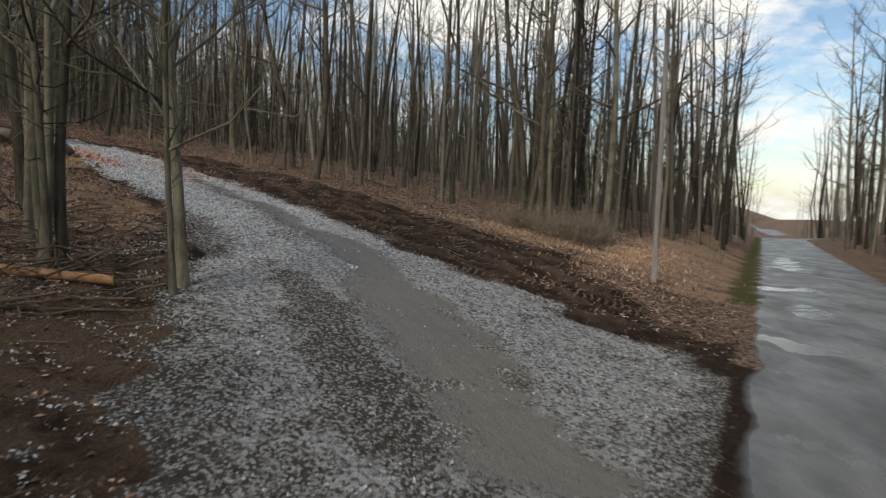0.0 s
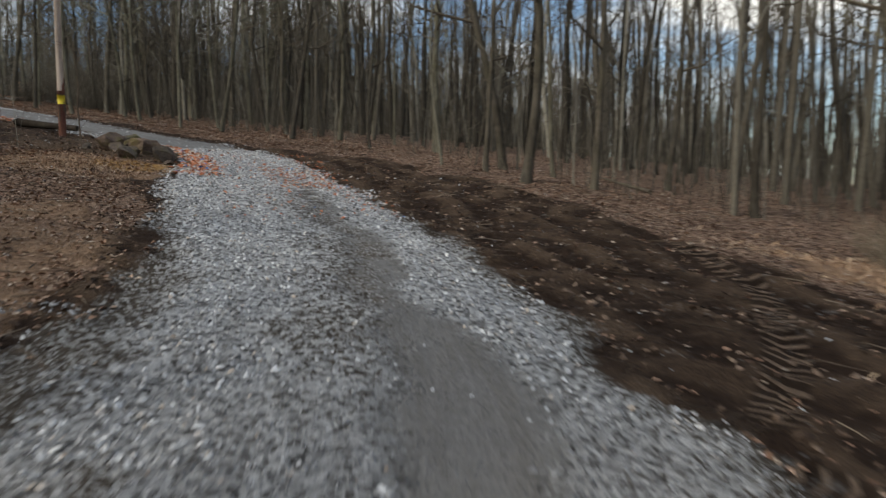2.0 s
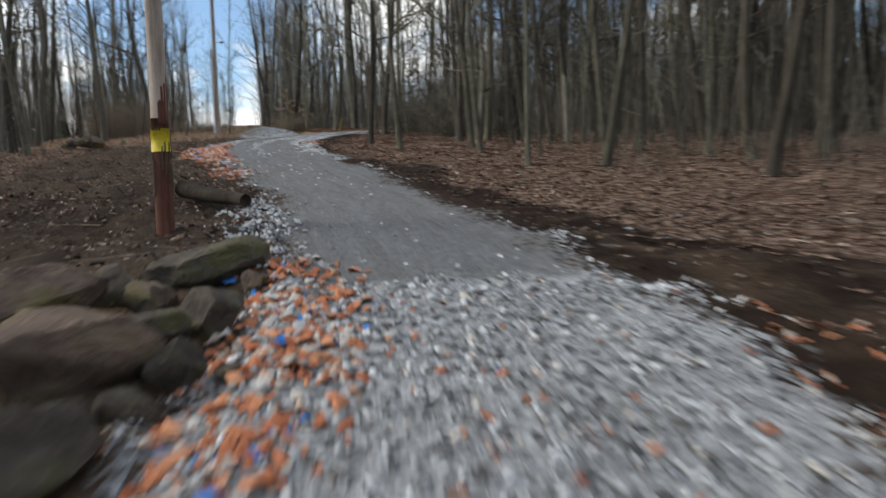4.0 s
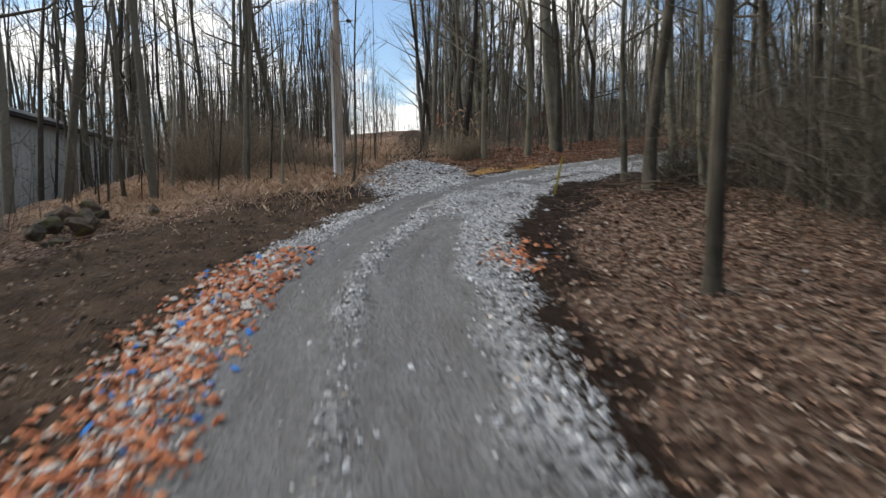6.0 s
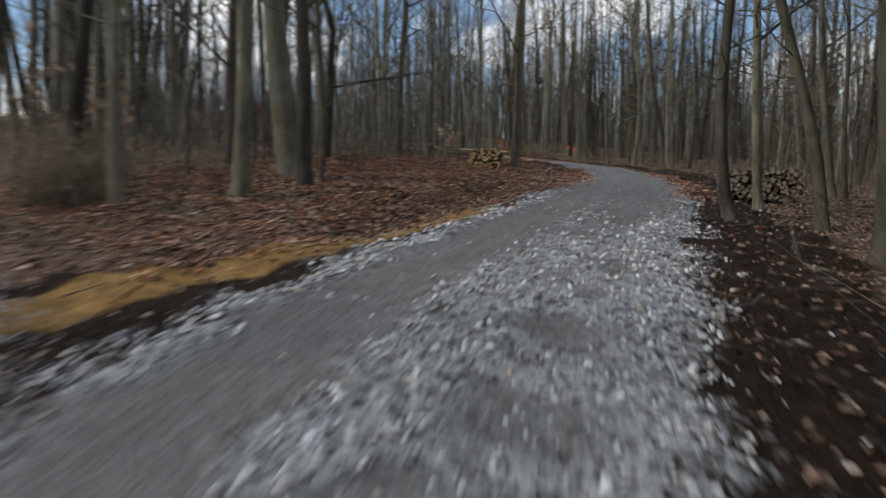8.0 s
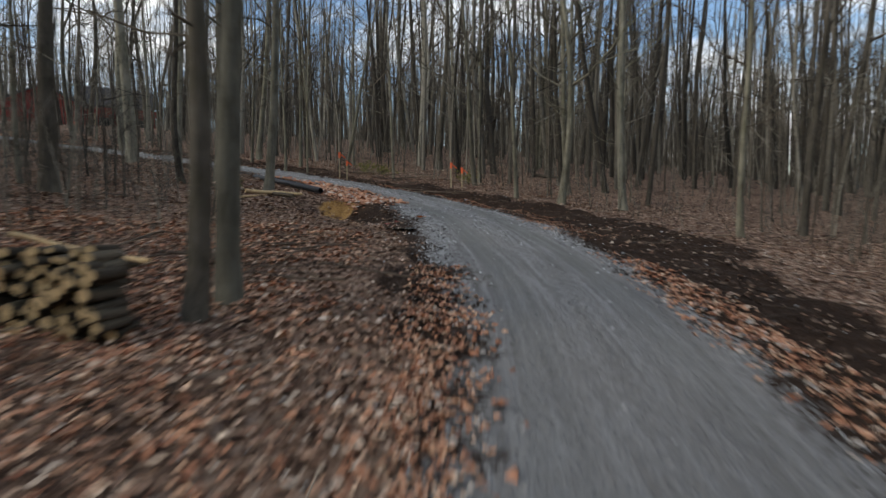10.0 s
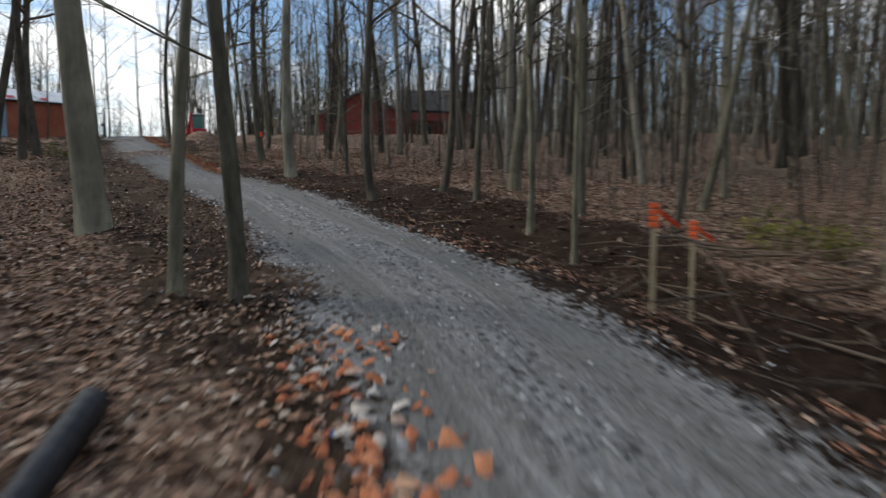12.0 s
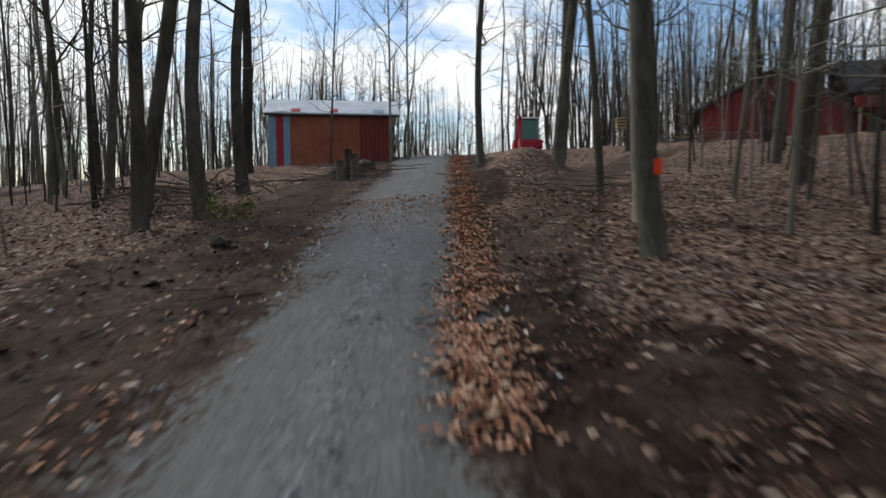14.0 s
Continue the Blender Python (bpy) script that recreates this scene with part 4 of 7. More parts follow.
BEND = [(-59.9, 38.1, 0.80), (-59.1, 38.35, 0.2), (-65.0, 40.8, 0.4), (-74.7, 44.1, 0.6), (-62.7, 48.0, 0.3), (-63.1, 48.6, 0.34), (-52.2, 45.4, 0.27), (-57.9, 56.6, 0.24), (-51.7, 48.8, 0.17),
        (-69.5, 52.1, 0.23), (-67.3, 64.7, 0.35), (-72.1, 68.8, 0.36), (-58.0, 66.3, 0.34)]
UPPER = [(-75.85, 54.9, 0.34), (-77.3, 54.4, 0.26), (-74.1, 55.65, 0.36), (-82.9, 72.0, 0.46), (-77.7, 75.4, 0.55), (-73.5, 70.7, 0.3), (-77.5, 69.3, 0.25),
         (-78.5, 64.6, 0.15), (-82.1, 62.5, 0.13), (-89.7, 80.9, 0.5), (-74.4, 78.0, 0.22), (-86.7, 68.8, 0.23), (-87.1, 60.1, 0.25), (-88.6, 62.0, 0.25),
         (-86.9, 62.4, 0.19), (-84.0, 62.5, 0.18), (-84.9, 64.0, 0.22), (-95.4, 66.0, 0.3), (-92.1, 69.4, 0.3), (-108.7, 55.3, 0.42), (-100.7, 57.4, 0.3)]
OLD_TRACK = [(-63.0, 34.9, 0.3), (-66.0, 35.6, 0.26), (-70.0, 36.6, 0.34), (-74.0, 37.6, 0.22), (-78.0, 38.6, 0.36), (-85.0, 39.6, 0.3), (-90.0, 41.0, 0.32), (-95.0, 41.6, 0.28), (-100.0, 42.6, 0.3), (-105.0, 43.4, 0.33),
             (-82.0, 37.6, 0.2), (-88.0, 38.6, 0.3), (-92.0, 39.4, 0.18), (-97.0, 40.0, 0.35), (-103.0, 41.0, 0.26), (-84.0, 38.4, 0.16), (-86.5, 37.9, 0.2), (-93.5, 40.2, 0.22), (-96.0, 39.2, 0.2), (-99.0, 41.0, 0.25), (-101.5, 39.9, 0.18), (-106.0, 40.9, 0.2), (-107.5, 42.4, 0.28), (-104.0, 42.4, 0.16), (-79.5, 37.2, 0.14), (-76.0, 36.5, 0.18), (-72.0, 35.6, 0.16), (-68.0, 34.6, 0.2)]
TOP = [(-101.5, 49.0, 0.42), (-101.6, 47.4, 0.45), (-99.7, 49.0, 0.36), (-105.4, 47.4, 0.42), (-98.0, 57.5, 0.36), (-106.5, 57.6, 0.25), (-105.0, 60.5, 0.44),
       (-111.8, 55.0, 0.5), (-112.8, 52.2, 0.36), (-103.2, 44.7, 0.18), (-107.3, 39.0, 0.34), (-116.0, 47.6, 0.15), (-115.2, 45.2, 0.14), (-116.4, 48.2, 0.16)]
placed = []
for rows in (MOUTH, RIGHT_BANK, JUNCTION, BEND, UPPER, OLD_TRACK, TOP):
    for i, (x, y, dia) in enumerate(rows):
        pale = rows in (BEND, UPPER) and dia > 0.2 and (i % 5 == 0 or (rows is UPPER and i < 3))
        tree(x, y, dia * 0.84, 5 if pale else None, lean=(tree_rnd.uniform(-2.6, 2.6), tree_rnd.uniform(-2.6, 2.6)))
        placed.append((x, y))
# twin dark stems with low spreading limbs at the mouth
for x, y, dia, turn in [(-4.64, 10.94, 0.25, 30), (-4.42, 10.15, 0.13, 200), (-4.53, 10.3, 0.12, 110)]:
    tree(x, y, dia, 11, lean=(tree_rnd.uniform(-1, 1), tree_rnd.uniform(-2, 2)), label="dark lichened stem with low spreading limbs")
    placed.append((x, y))
# trees that lean over the wood beside the drive: x, y, diameter, lean about x and y
for x, y, dia, lx, ly in [(-50.06, 43.2, 0.24, 3, -13), (-20.54, 34.26, 0.26, -3, 7), (-23.85, 33.13, 0.24, -3, 7), (-31.5, 33.6, 0.22, 3, -9), (-84.5, 66.5, 0.2, -6, 9), (-104.5, 56.6, 0.2, 5, 9), (-79.6, 57.58, 0.2, 4, 2), (-79.7, 57.0, 0.16, -4, -5)]:
    tree(x, y, dia, lean=(lx, ly), label="bare grey tree leaning among upright trunks")
    placed.append((x, y))
# pale beech-like trees beside the upper drive
for x, y, dia in [(-83.65, 55.3, 0.48), (-93.2, 58.45, 0.36)]:
    tree(x, y, dia, 5, label="tall pale smooth-barked tree beside the drive")
    placed.append((x, y))


def clearing(x, y, track_only=False):
    """The open cut along the old track, wider as it climbs."""
    far = -38 - x
    if track_only:
        return (far > 17) & (far < 72) & (np.abs(y - TRACK(x)) < 1.6)
    return (far > 17) & (y > 27.3 + 0.026 * far) & (y < 27.8 + 0.150 * far)


def free_spot(x, y, clear):
    s, d, w = along(x, y)
    if abs(d[0]) < w[0] + clear:
        return False
    # mud to the right of the lower bend stays open
    if 6 < s[0] < 31 and -d[0] > 0 and -d[0] < w[0] + 7.5:
        return False
    r = (x - R0[0]) * R_NRM[0] + (y - R0[1]) * R_NRM[1]
    if -1.5 < r < R_WIDTH + 2.0:
        return False
    if x > -9 and y < 30 and r < 0 and d[0] < 0:
        return False
    if d[0] > 0 and S_POLE - 3 < s[0] < S_BEND and abs(d[0]) < 10:
        return False
    # the old track and its clearing
    if clearing(x, y):
        return False
    if -146 < x < -113 and 38 < y < 80 and not (x > -120 and y > 57):
        return False
    return all((x - a) ** 2 + (y - b) ** 2 > 2.2 for a, b in placed)


def open_wood(x, y, clear, low=False):
    """Where trees may stand: off the drive, the road, the mud, the old track and the yard."""
    s, d, w = along(x, y)
    r = (x - R0[0]) * R_NRM[0] + (y - R0[1]) * R_NRM[1]
    ok = np.abs(d) > w + clear
    ok &= ~((s > 6) & (s < 31) & (d < 0) & (-d < w + 7.5))
    ok &= ~((r > -1.5) & (r < R_WIDTH + 2.0))
    ok &= ~((x > -9) & (y < 30) & (r < 0) & (d < 0))
    ok &= ~((d > 0) & (s > S_POLE - 3) & (s < S_BEND) & (d < 10))
    ok &= ~clearing(x, y, low)
    # the wood is thin on the south side of the old track
    ok &= ~((x < -48) & (y < 29 + 0.02 * (-38 - x)) & (wave(x * 7, y * 5, 3.0, 1.0) > 0.02) & (not low))
    ok &= ~((x > -146) & (x < -113) & (y > 38) & (y < 80) & ~((x > -120) & (y > 57)))
    return ok, np.abs(d), d


# the wood on both sides of the drive
wood_rnd = random.Random(11)
count = 0
while count < 72:
    x, y = wood_rnd.uniform(-128, 34), wood_rnd.uniform(-2, 92)
    s, d, w = along(x, y)
    if abs(d[0]) > 32 or not free_spot(x, y, 3.2):
        continue
    if wood_rnd.random() > math.exp(-max(0, abs(d[0]) - 12) / 14):
        continue
    if x < -95 and d[0] > 0 and y > 45 and wood_rnd.random() < 0.5:
        continue
    dia = wood_rnd.choice((0.09, 0.12, 0.16, 0.2, 0.24, 0.28, 0.32, 0.38, 0.44)) * wood_rnd.uniform(0.85, 1.15)
    tree(x, y, dia, lean=(wood_rnd.uniform(-3, 3), wood_rnd.uniform(-3, 3)))
    placed.append((x, y))
    count += 1


# closer growth north of the drive, between its two arms, and before the house
count = 0
while count < 72:
    zone = ((-68, -22, 36, 64), (-46, -24, 33, 50), (-100, -66, 62, 82), (-104, -92, 59.0, 62.5))[0 if count < 28 else 1 if count < 50 else 2 if count < 62 else 3]
    x, y = wood_rnd.uniform(zone[0], zone[1]), wood_rnd.uniform(zone[2], zone[3])
    if not free_spot(x, y, 3.4):
        if zone[0] > -103 or along(x, y)[1][0] > -3.5:
            continue
    dia = wood_rnd.choice((0.1, 0.13, 0.18, 0.24, 0.3)) if count < 62 else wood_rnd.uniform(0.07, 0.13)
    tree(x, y, dia, lean=(wood_rnd.uniform(-5, 5), wood_rnd.uniform(-5, 5)))
    placed.append((x, y))
    count += 1


def wood_stuff(name, n, seed, lo, hi, fall, size, limbs, twigs, label, within=(-240, 110, -60, 190)):
    """Trees in one mesh: a bent stem, limbs and fine sprays each."""
    rg = np.random.default_rng(seed)
    x, y = rg.uniform(within[0], within[1], 60000), rg.uniform(within[2], within[3], 60000)
    ok, a, d = open_wood(x, y, lo, size[0][1] < 10)
    ok &= (a > lo) & (a < hi) & (rg.uniform(0, 1, len(x)) < np.exp(-np.maximum(a - lo, 0) / fall))
    ok &= ~((x < -98) & (d > 0) & (y > 45) & (rg.uniform(0, 1, len(x)) < 0.55))
    x, y = x[ok][:n], y[ok][:n]
    n = len(x)
    z = terrain(x, y, False)
    h, r = rg.uniform(*size[0], n), rg.uniform(*size[1], n)
    base = np.stack([x, y, z - 0.3], 1)
    top = base + np.stack([rg.normal(0, 0.055, n) * h, rg.normal(0, 0.055, n) * h, h], 1)
    knee = base + (top - base) * 0.33 + rg.normal(0, 0.014, (n, 3)) * h[:, None]
    neck = base + (top - base) * 0.68 + rg.normal(0, 0.016, (n, 3)) * h[:, None]
    bits = [tube([b, k, e, t], [q * 1.2, q * 0.9, q * 0.55, 0.008], 5 if q > 0.06 else 3, False) for b, k, e, t, q in zip(base, knee, neck, top, r)]

    def on_stem(f):
        f = f[:, None]
        return np.where(f < 0.33, b + (k - b) * f / 0.33, np.where(f < 0.68, k + (e - k) * (f - 0.33) / 0.35, e + (t - e) * (f - 0.68) / 0.32))

    i = np.repeat(np.arange(n), limbs)
    b, k, e, t, hh, rr = base[i], knee[i], neck[i], top[i], h[i], r[i]
    f = rg.uniform(0.18, 0.97, len(i))
    p = on_stem(f)
    q = p + np.stack([rg.normal(0, 1, len(i)), rg.normal(0, 1, len(i)), rg.uniform(0.4, 1.8, len(i))], 1) * (hh * 0.10 * (1.35 - 0.75 * f))[:, None]
    bits.append(spikes(p, q, rr * 0.30 * (1.1 - 0.6 * f) + 0.006))
    j = np.repeat(np.arange(len(i)), twigs)
    g = p[j] + (q[j] - p[j]) * rg.uniform(0.25, 0.95, (len(j), 1))
    way = (q[j] - p[j]) * 0.35 + (rg.normal(0, 0.5, (len(j), 3)) + (0, 0, 0.4)) * (0.045 * hh[j] + 0.2)[:, None]
    bits.append(spikes(g, g + way, np.full(len(j), 0.011)))
    v, f = joined(bits)
    return tagged(new(name, mesh_from(name, v, f, M_WOOD)), label, "woodland", kind="stuff")


wood_stuff("distant_wood", 2700, 3, 15, 110, 32, ((12, 20), (0.05, 0.15)), 9, 4, "bare winter woodland on the slope behind the drive")
wood_stuff("ridge_wood", 150, 17, 10, 140, 300, ((12, 19), (0.06, 0.15)), 15, 7, "twiggy bare trees along the ridge behind the shed", (-195, -150, 5, 75))
wood_stuff("middle_wood", 230, 5, 8.5, 34, 22, ((13, 20), (0.05, 0.17)), 14, 5, "bare grey trees filling the wood between the nearest trunks")
wood_stuff("close_wood", 75, 7, 5.0, 40, 20, ((8, 17), (0.025, 0.095)), 16, 6, "close dark growth of slim trees inside the bend", (-50, -31, 35, 58))
wood_stuff("far_wood", 1300, 6, 45, 170, 90, ((14, 21), (0.09, 0.20)), 6, 4, "far grey wall of leafless woodland")


def stem_haze(name, n, seed, lo, label):
    """The depth of the wood: far stems and their branches, three faces each."""
    rg = np.random.default_rng(seed)
    x, y = rg.uniform(-300, 140, n * 4), rg.uniform(-90, 240, n * 4)
    ok, a, d = open_wood(x, y, lo)
    ok &= (a < 190) & ~((x > -12) & (y > 28) & (rg.uniform(0, 1, len(x)) < 0.55)) & ~((x < -98) & (y > 40) & (y < 90) & (rg.uniform(0, 1, len(x)) < 0.6)) & ~((x < -125) & (rg.uniform(0, 1, len(x)) < 0.25))
    x, y = x[ok][:n], y[ok][:n]
    n = len(x)
    z = terrain(x, y, False)
    h = rg.uniform(9, 19, n)
    p = np.stack([x, y, z - 0.3], 1)
    q = p + np.stack([rg.normal(0, 0.05, n) * h, rg.normal(0, 0.05, n) * h, h], 1)
    bits = [spikes(p, q, rg.uniform(0.045, 0.125, n))]
    i = np.repeat(np.arange(n), 7)
    f = rg.uniform(0.15, 0.98, (len(i), 1))
    b = p[i] + (q[i] - p[i]) * f
    w = np.stack([rg.normal(0, 1, len(i)), rg.normal(0, 1, len(i)), rg.uniform(0.3, 2.0, len(i))], 1) * (h[i, None] * 0.09 * (1.4 - 0.7 * f))
    bits.append(spikes(b, b + w, np.full(len(i), 0.035)))
    v, f = joined(bits)
    return tagged(new(name, mesh_from(name, v, f, M_WOOD)), label, "woodland", kind="stuff")


stem_haze("deep_wood", 11500, 8, 26, "deep brown haze of stems and twigs far in the wood")
wood_stuff("saplings", 2700, 4, 6, 70, 26, ((3.0, 9.0), (0.012, 0.04)), 7, 3, "thin bare saplings between the forest trees")


# ---------------------------------------------------------------- loose cover on the ground
def chips(name, xs, ys, size, material, label, category, flat=0.7, seed=0, sink=0.25):
    """Many small broken stones, eight faces each, lying on the ground."""
    rg = np.random.default_rng(seed)
    n = len(xs)
    z = terrain(xs, ys)
    base = np.array([(1, 0.8, -0.5), (-1, 0.8, -0.5), (-1, -0.8, -0.5), (1, -0.8, -0.5), (0.55, 0.1, 0.8), (-0.55, -0.1, 0.8)], float)
    face = np.array([(0, 1, 5), (0, 5, 4), (1, 2, 5), (2, 3, 4), (2, 4, 5), (3, 0, 4)])
    k = size * np.minimum(rg.lognormal(0, 0.35, n), 1.8)
    v = base[None] * rg.uniform(0.6, 1.15, (n, 6, 1)) + rg.normal(0, 0.2, (n, 6, 3))
    v[:, :, 2] *= flat
    a = rg.uniform(0, 6.28, n)
    c, s = np.cos(a)[:, None], np.sin(a)[:, None]
    tilt = rg.normal(0, 0.35, n)[:, None]
    X, Y, Z = v[:, :, 0] * c - v[:, :, 1] * s, v[:, :, 0] * s + v[:, :, 1] * c, v[:, :, 2] + v[:, :, 0] * tilt
    V = np.stack([X, Y, Z], 2) * k[:, None, None] * 0.5
    V[:, :, 0] += xs[:, None]
    V[:, :, 1] += ys[:, None]
    V[:, :, 2] += (z + k * sink)[:, None]
    F = face[None] + (np.arange(n) * 6)[:, None, None]
    return tagged(new(name, mesh_from(name, V.reshape(-1, 3), F.reshape(-1, 3), material)), label, category, kind="stuff")


def leaves(name, xs, ys, size, material, label, seed=0):
    """Curled dead leaves, four faces each."""
    rg = np.random.default_rng(seed)
    n = len(xs)
    z = terrain(xs, ys)
    k = size * rg.uniform(0.6, 1.35, n)
    L, W = 1.0, rg.uniform(0.45, 0.8, n)
    curl, lift = rg.uniform(0.05, 0.45, n), rg.uniform(-0.2, 0.5, n)
    o = np.zeros(n)
    pts = np.stack([np.stack([o - 0.5, o, lift * 0.4], 1), np.stack([o, W / 2, curl], 1), np.stack([o + 0.5, o, lift * 0.5], 1), np.stack([o, -W / 2, curl * rg.uniform(0.3, 1.2, n)], 1)], 1)
    a = rg.uniform(0, 6.28, n)
    c, s = np.cos(a)[:, None], np.sin(a)[:, None]
    X, Y = pts[:, :, 0] * c - pts[:, :, 1] * s, pts[:, :, 0] * s + pts[:, :, 1] * c
    V = np.stack([X, Y, pts[:, :, 2]], 2) * k[:, None, None]
    V[:, :, 0] += xs[:, None]
    V[:, :, 1] += ys[:, None]
    V[:, :, 2] += (z + 0.012 + rg.uniform(0, 0.02, n))[:, None]
    face = np.array([(0, 2, 1), (0, 3, 2)])
    F = face[None] + (np.arange(n) * 4)[:, None, None]
    return tagged(new(name, mesh_from(name, V.reshape(-1, 3), F.reshape(-1, 3), material)), label, "leaves", kind="stuff")


def on_drive(n, s0, s1, d0, d1, seed, spread=None):
    """Random places beside or on the drive, between two distances along it and across it."""
    rg = np.random.default_rng(seed)
    s = rg.uniform(s0, s1, n)
    d = rg.uniform(d0, d1, n) if spread is None else np.clip(rg.normal((d0 + d1) / 2, spread, n), d0, d1)
    i = np.clip(np.searchsorted(D_S, s), 0, len(DRIVE) - 1)
    x = DRIVE[i, 0] - D_TAN[i, 1] * d + rg.uniform(-0.2, 0.2, n)
    y = DRIVE[i, 1] + D_TAN[i, 0] * d + rg.uniform(-0.2, 0.2, n)
    return x, y


x, y = on_drive(270000, 0, 128, -5.4, 5.4, 21)
s, d, w = along(x, y)
f = FINES(s, d, x, y)
rr = (x - R0[0]) * R_NRM[0] + (y - R0[1]) * R_NRM[1]
lump = 0.5 + 0.5 * wave(x, y, 1.6, 7.0)
near = np.random.default_rng(1).uniform(0, 1, len(x))
few = np.where(s > S_BEND + 16, 0.7, np.where((s > 64) & (d < 0.2), 0.62, 1.0))
keep = (near > 1.0 * PATCH(s, d, x, y)) & (near < np.clip(1.05 - 1.08 * f, 0.02, 1) * (0.45 + 0.55 * lump) * few) & (np.abs(d) + EDGE(s, d, x, y) < w + 0.1 + 0.35 * lump) & (rr < -1.2 + 0.8 * lump)
fine = s[keep] > S_BEND + 16
chips("gravel", x[keep][fine], y[keep][fine], 0.032, M_STONE_GREY, "fine crushed grey limestone spread over the upper drive", "gravel", seed=3)
keep[keep] = ~fine
low = keep & (s < 13 + 4 * wave(x, y, 3.0, 1.0))
chips("gravel", x[low], y[low], 0.031, M_STONE_MID, "dusty crushed limestone at the worn mouth of the drive", "gravel", seed=2)
keep = keep & ~low
chips("gravel", x[keep], y[keep], 0.039, M_STONE_CHIP, "loose crushed grey limestone spread over the drive", "gravel", seed=4)
# stones strewn over the mud at the mouth
x, y = on_drive(9000, 2, 16, 2.2, 7.0, 24)
k = wave(x, y, 1.8, 3.0) > 0.12
chips("gravel", x[k], y[k], 0.034, M_STONE_MID, "stones strewn over muddy ground beside the drive", "gravel", seed=7)
x, y = on_drive(16000, 52, 74, 1.0, 11.0, 22)
k = bump2(x, y, -50.6, 29.9, 4.6, 1.9, -5) > 0.35
chips("gravel", x[k], y[k], 0.05, M_STONE_CHIP, "heaped crushed limestone at the foot of the old track", "gravel", seed=5)
x, y = on_drive(800, 32.5, 38, 1.35, 2.1, 56, 0.22)
chips("gravel", x, y, 0.05, M_STONE_MID, "pale broken stones along the foot of the pole", "gravel", seed=8)
# scattered stones on the mud
x, y = on_drive(2600, 4, 128, -6, 6, 23)
s, d, w = along(x, y)
k = np.abs(d) > w
chips("pebbles", x[k], y[k], 0.03, M_STONE_CHIP, "small pale stones scattered on the mud", "stones", seed=6)

# leaf litter
x, y = on_drive(290000, 0, 134, -13, 13, 31)
s, d, w = along(x, y)
rr = (x - R0[0]) * R_NRM[0] + (y - R0[1]) * R_NRM[1]
m = MUD(s, d, w, x, y)
u = np.random.default_rng(2).uniform(0, 1, len(x))
k = (np.abs(d) > w + 0.15) & (rr < -0.4) & (u < 1 - 0.88 * m) & (u < 1.25 - 0.08 * np.abs(d))
leaves("leaf_litter", x[k], y[k], 0.092, M_LEAF, "brown dead leaves carpeting the forest floor", 7)
x, y = on_drive(11000, S_UP + 28.0, S_UP + 52, -0.32, 0.32, 32, 0.12)
s, d, w = along(x, y)
k = wave(x, y, 3.5, 6.0) > -0.5
i = np.clip(np.searchsorted(D_S, s), 0, len(DRIVE) - 1)
shift = np.interp(s, [121, 125, 132, 140], [-0.95, -1.0, -1.3, -1.35])
x, y = x - D_TAN[i, 1] * shift, y + D_TAN[i, 0] * shift
leaves("fallen_leaves", x[k], y[k], 0.07, M_LEAF_RED, "rust-red fallen leaves in a strip along the drive", 8)
x, y = on_drive(1500, S_UP + 10, S_UP + 46, 0.95, 1.6, 33)
k = wave(x, y, 2.0, 2.0) > 0.3
leaves("fallen_leaves", x[k], y[k], 0.07, M_LEAF_RED, "rust-red fallen leaves along the edge of the drive", 9)
x, y = on_drive(2600, S_UP - 9, S_UP + 24, -1.85, -1.15, 34)
k = wave(x, y, 3.0, 1.0) > 0.2
leaves("fallen_leaves", x[k], y[k], 0.06, M_LEAF_RED, "rust-red fallen leaves along the ditch side", 10)

x, y = on_drive(2600, 93, 104, -2.7, -1.5, 55, 0.27)
leaves("fallen_leaves", x, y, 0.065, M_LEAF_RED, "tan and rust leaves with straw along the edge of the drive", 55)
x, y = on_drive(700, at_s(-70.5, 58.4), at_s(-75.5, 59.6), 0.9, 2.6, 37)
leaves("fallen_leaves", x, y, 0.12, M_LEAF_RED, "tan fallen leaves over the culvert heap", 11)
for n, s0, s1, d0, d1, seed, words in [(1900, 76.5, 88.5, 1.35, 2.0, 52, "inside"), (1900, 79.5, 90.0, -2.25, -1.55, 53, "outside")]:
    x, y = on_drive(n, s0, s1, d0, d1, seed, 0.2)
    leaves("fallen_leaves", x, y, 0.065, M_LEAF_RED, "rust-red leaves heaped along the " + words + " of the bend", seed)
x, y = on_drive(800, 128.5, 133, -0.8, 1.1, 54)
leaves("fallen_leaves", x, y, 0.065, M_LEAF_RED, "rust-red leaves blown over the upper drive", 54)
x, y = on_drive(27000, S_BEND + 1, S_BEND + 31, 2.7, 11.0, 38)
k = (wave(x, y, 4.0, 5.0) > -0.45) & (bump2(x, y, -50.6, 29.9, 5.6, 2.6, -5) < 0.05)
leaves("fallen_leaves", x[k], y[k], 0.095, M_LEAF_RED, "pinkish-brown fallen leaves under the trees", 12)
x, y = on_drive(13000, S_UP + 12, S_UP + 36, -5.0, -1.35, 39)
k = wave(x, y, 2.2, 5.0) > 0.05
leaves("fallen_leaves", x[k], y[k], 0.065, M_LEAF_DULL, "rust-brown leaves scattered on dark soil", 13)
x, y = on_drive(7000, 103, 117, 1.4, 5.5, 58)
k = wave(x, y, 1.9, 3.0) > -0.1
leaves("fallen_leaves", x[k], y[k], 0.075, M_LEAF, "brown leaves trodden into mud beside the drive", 58)
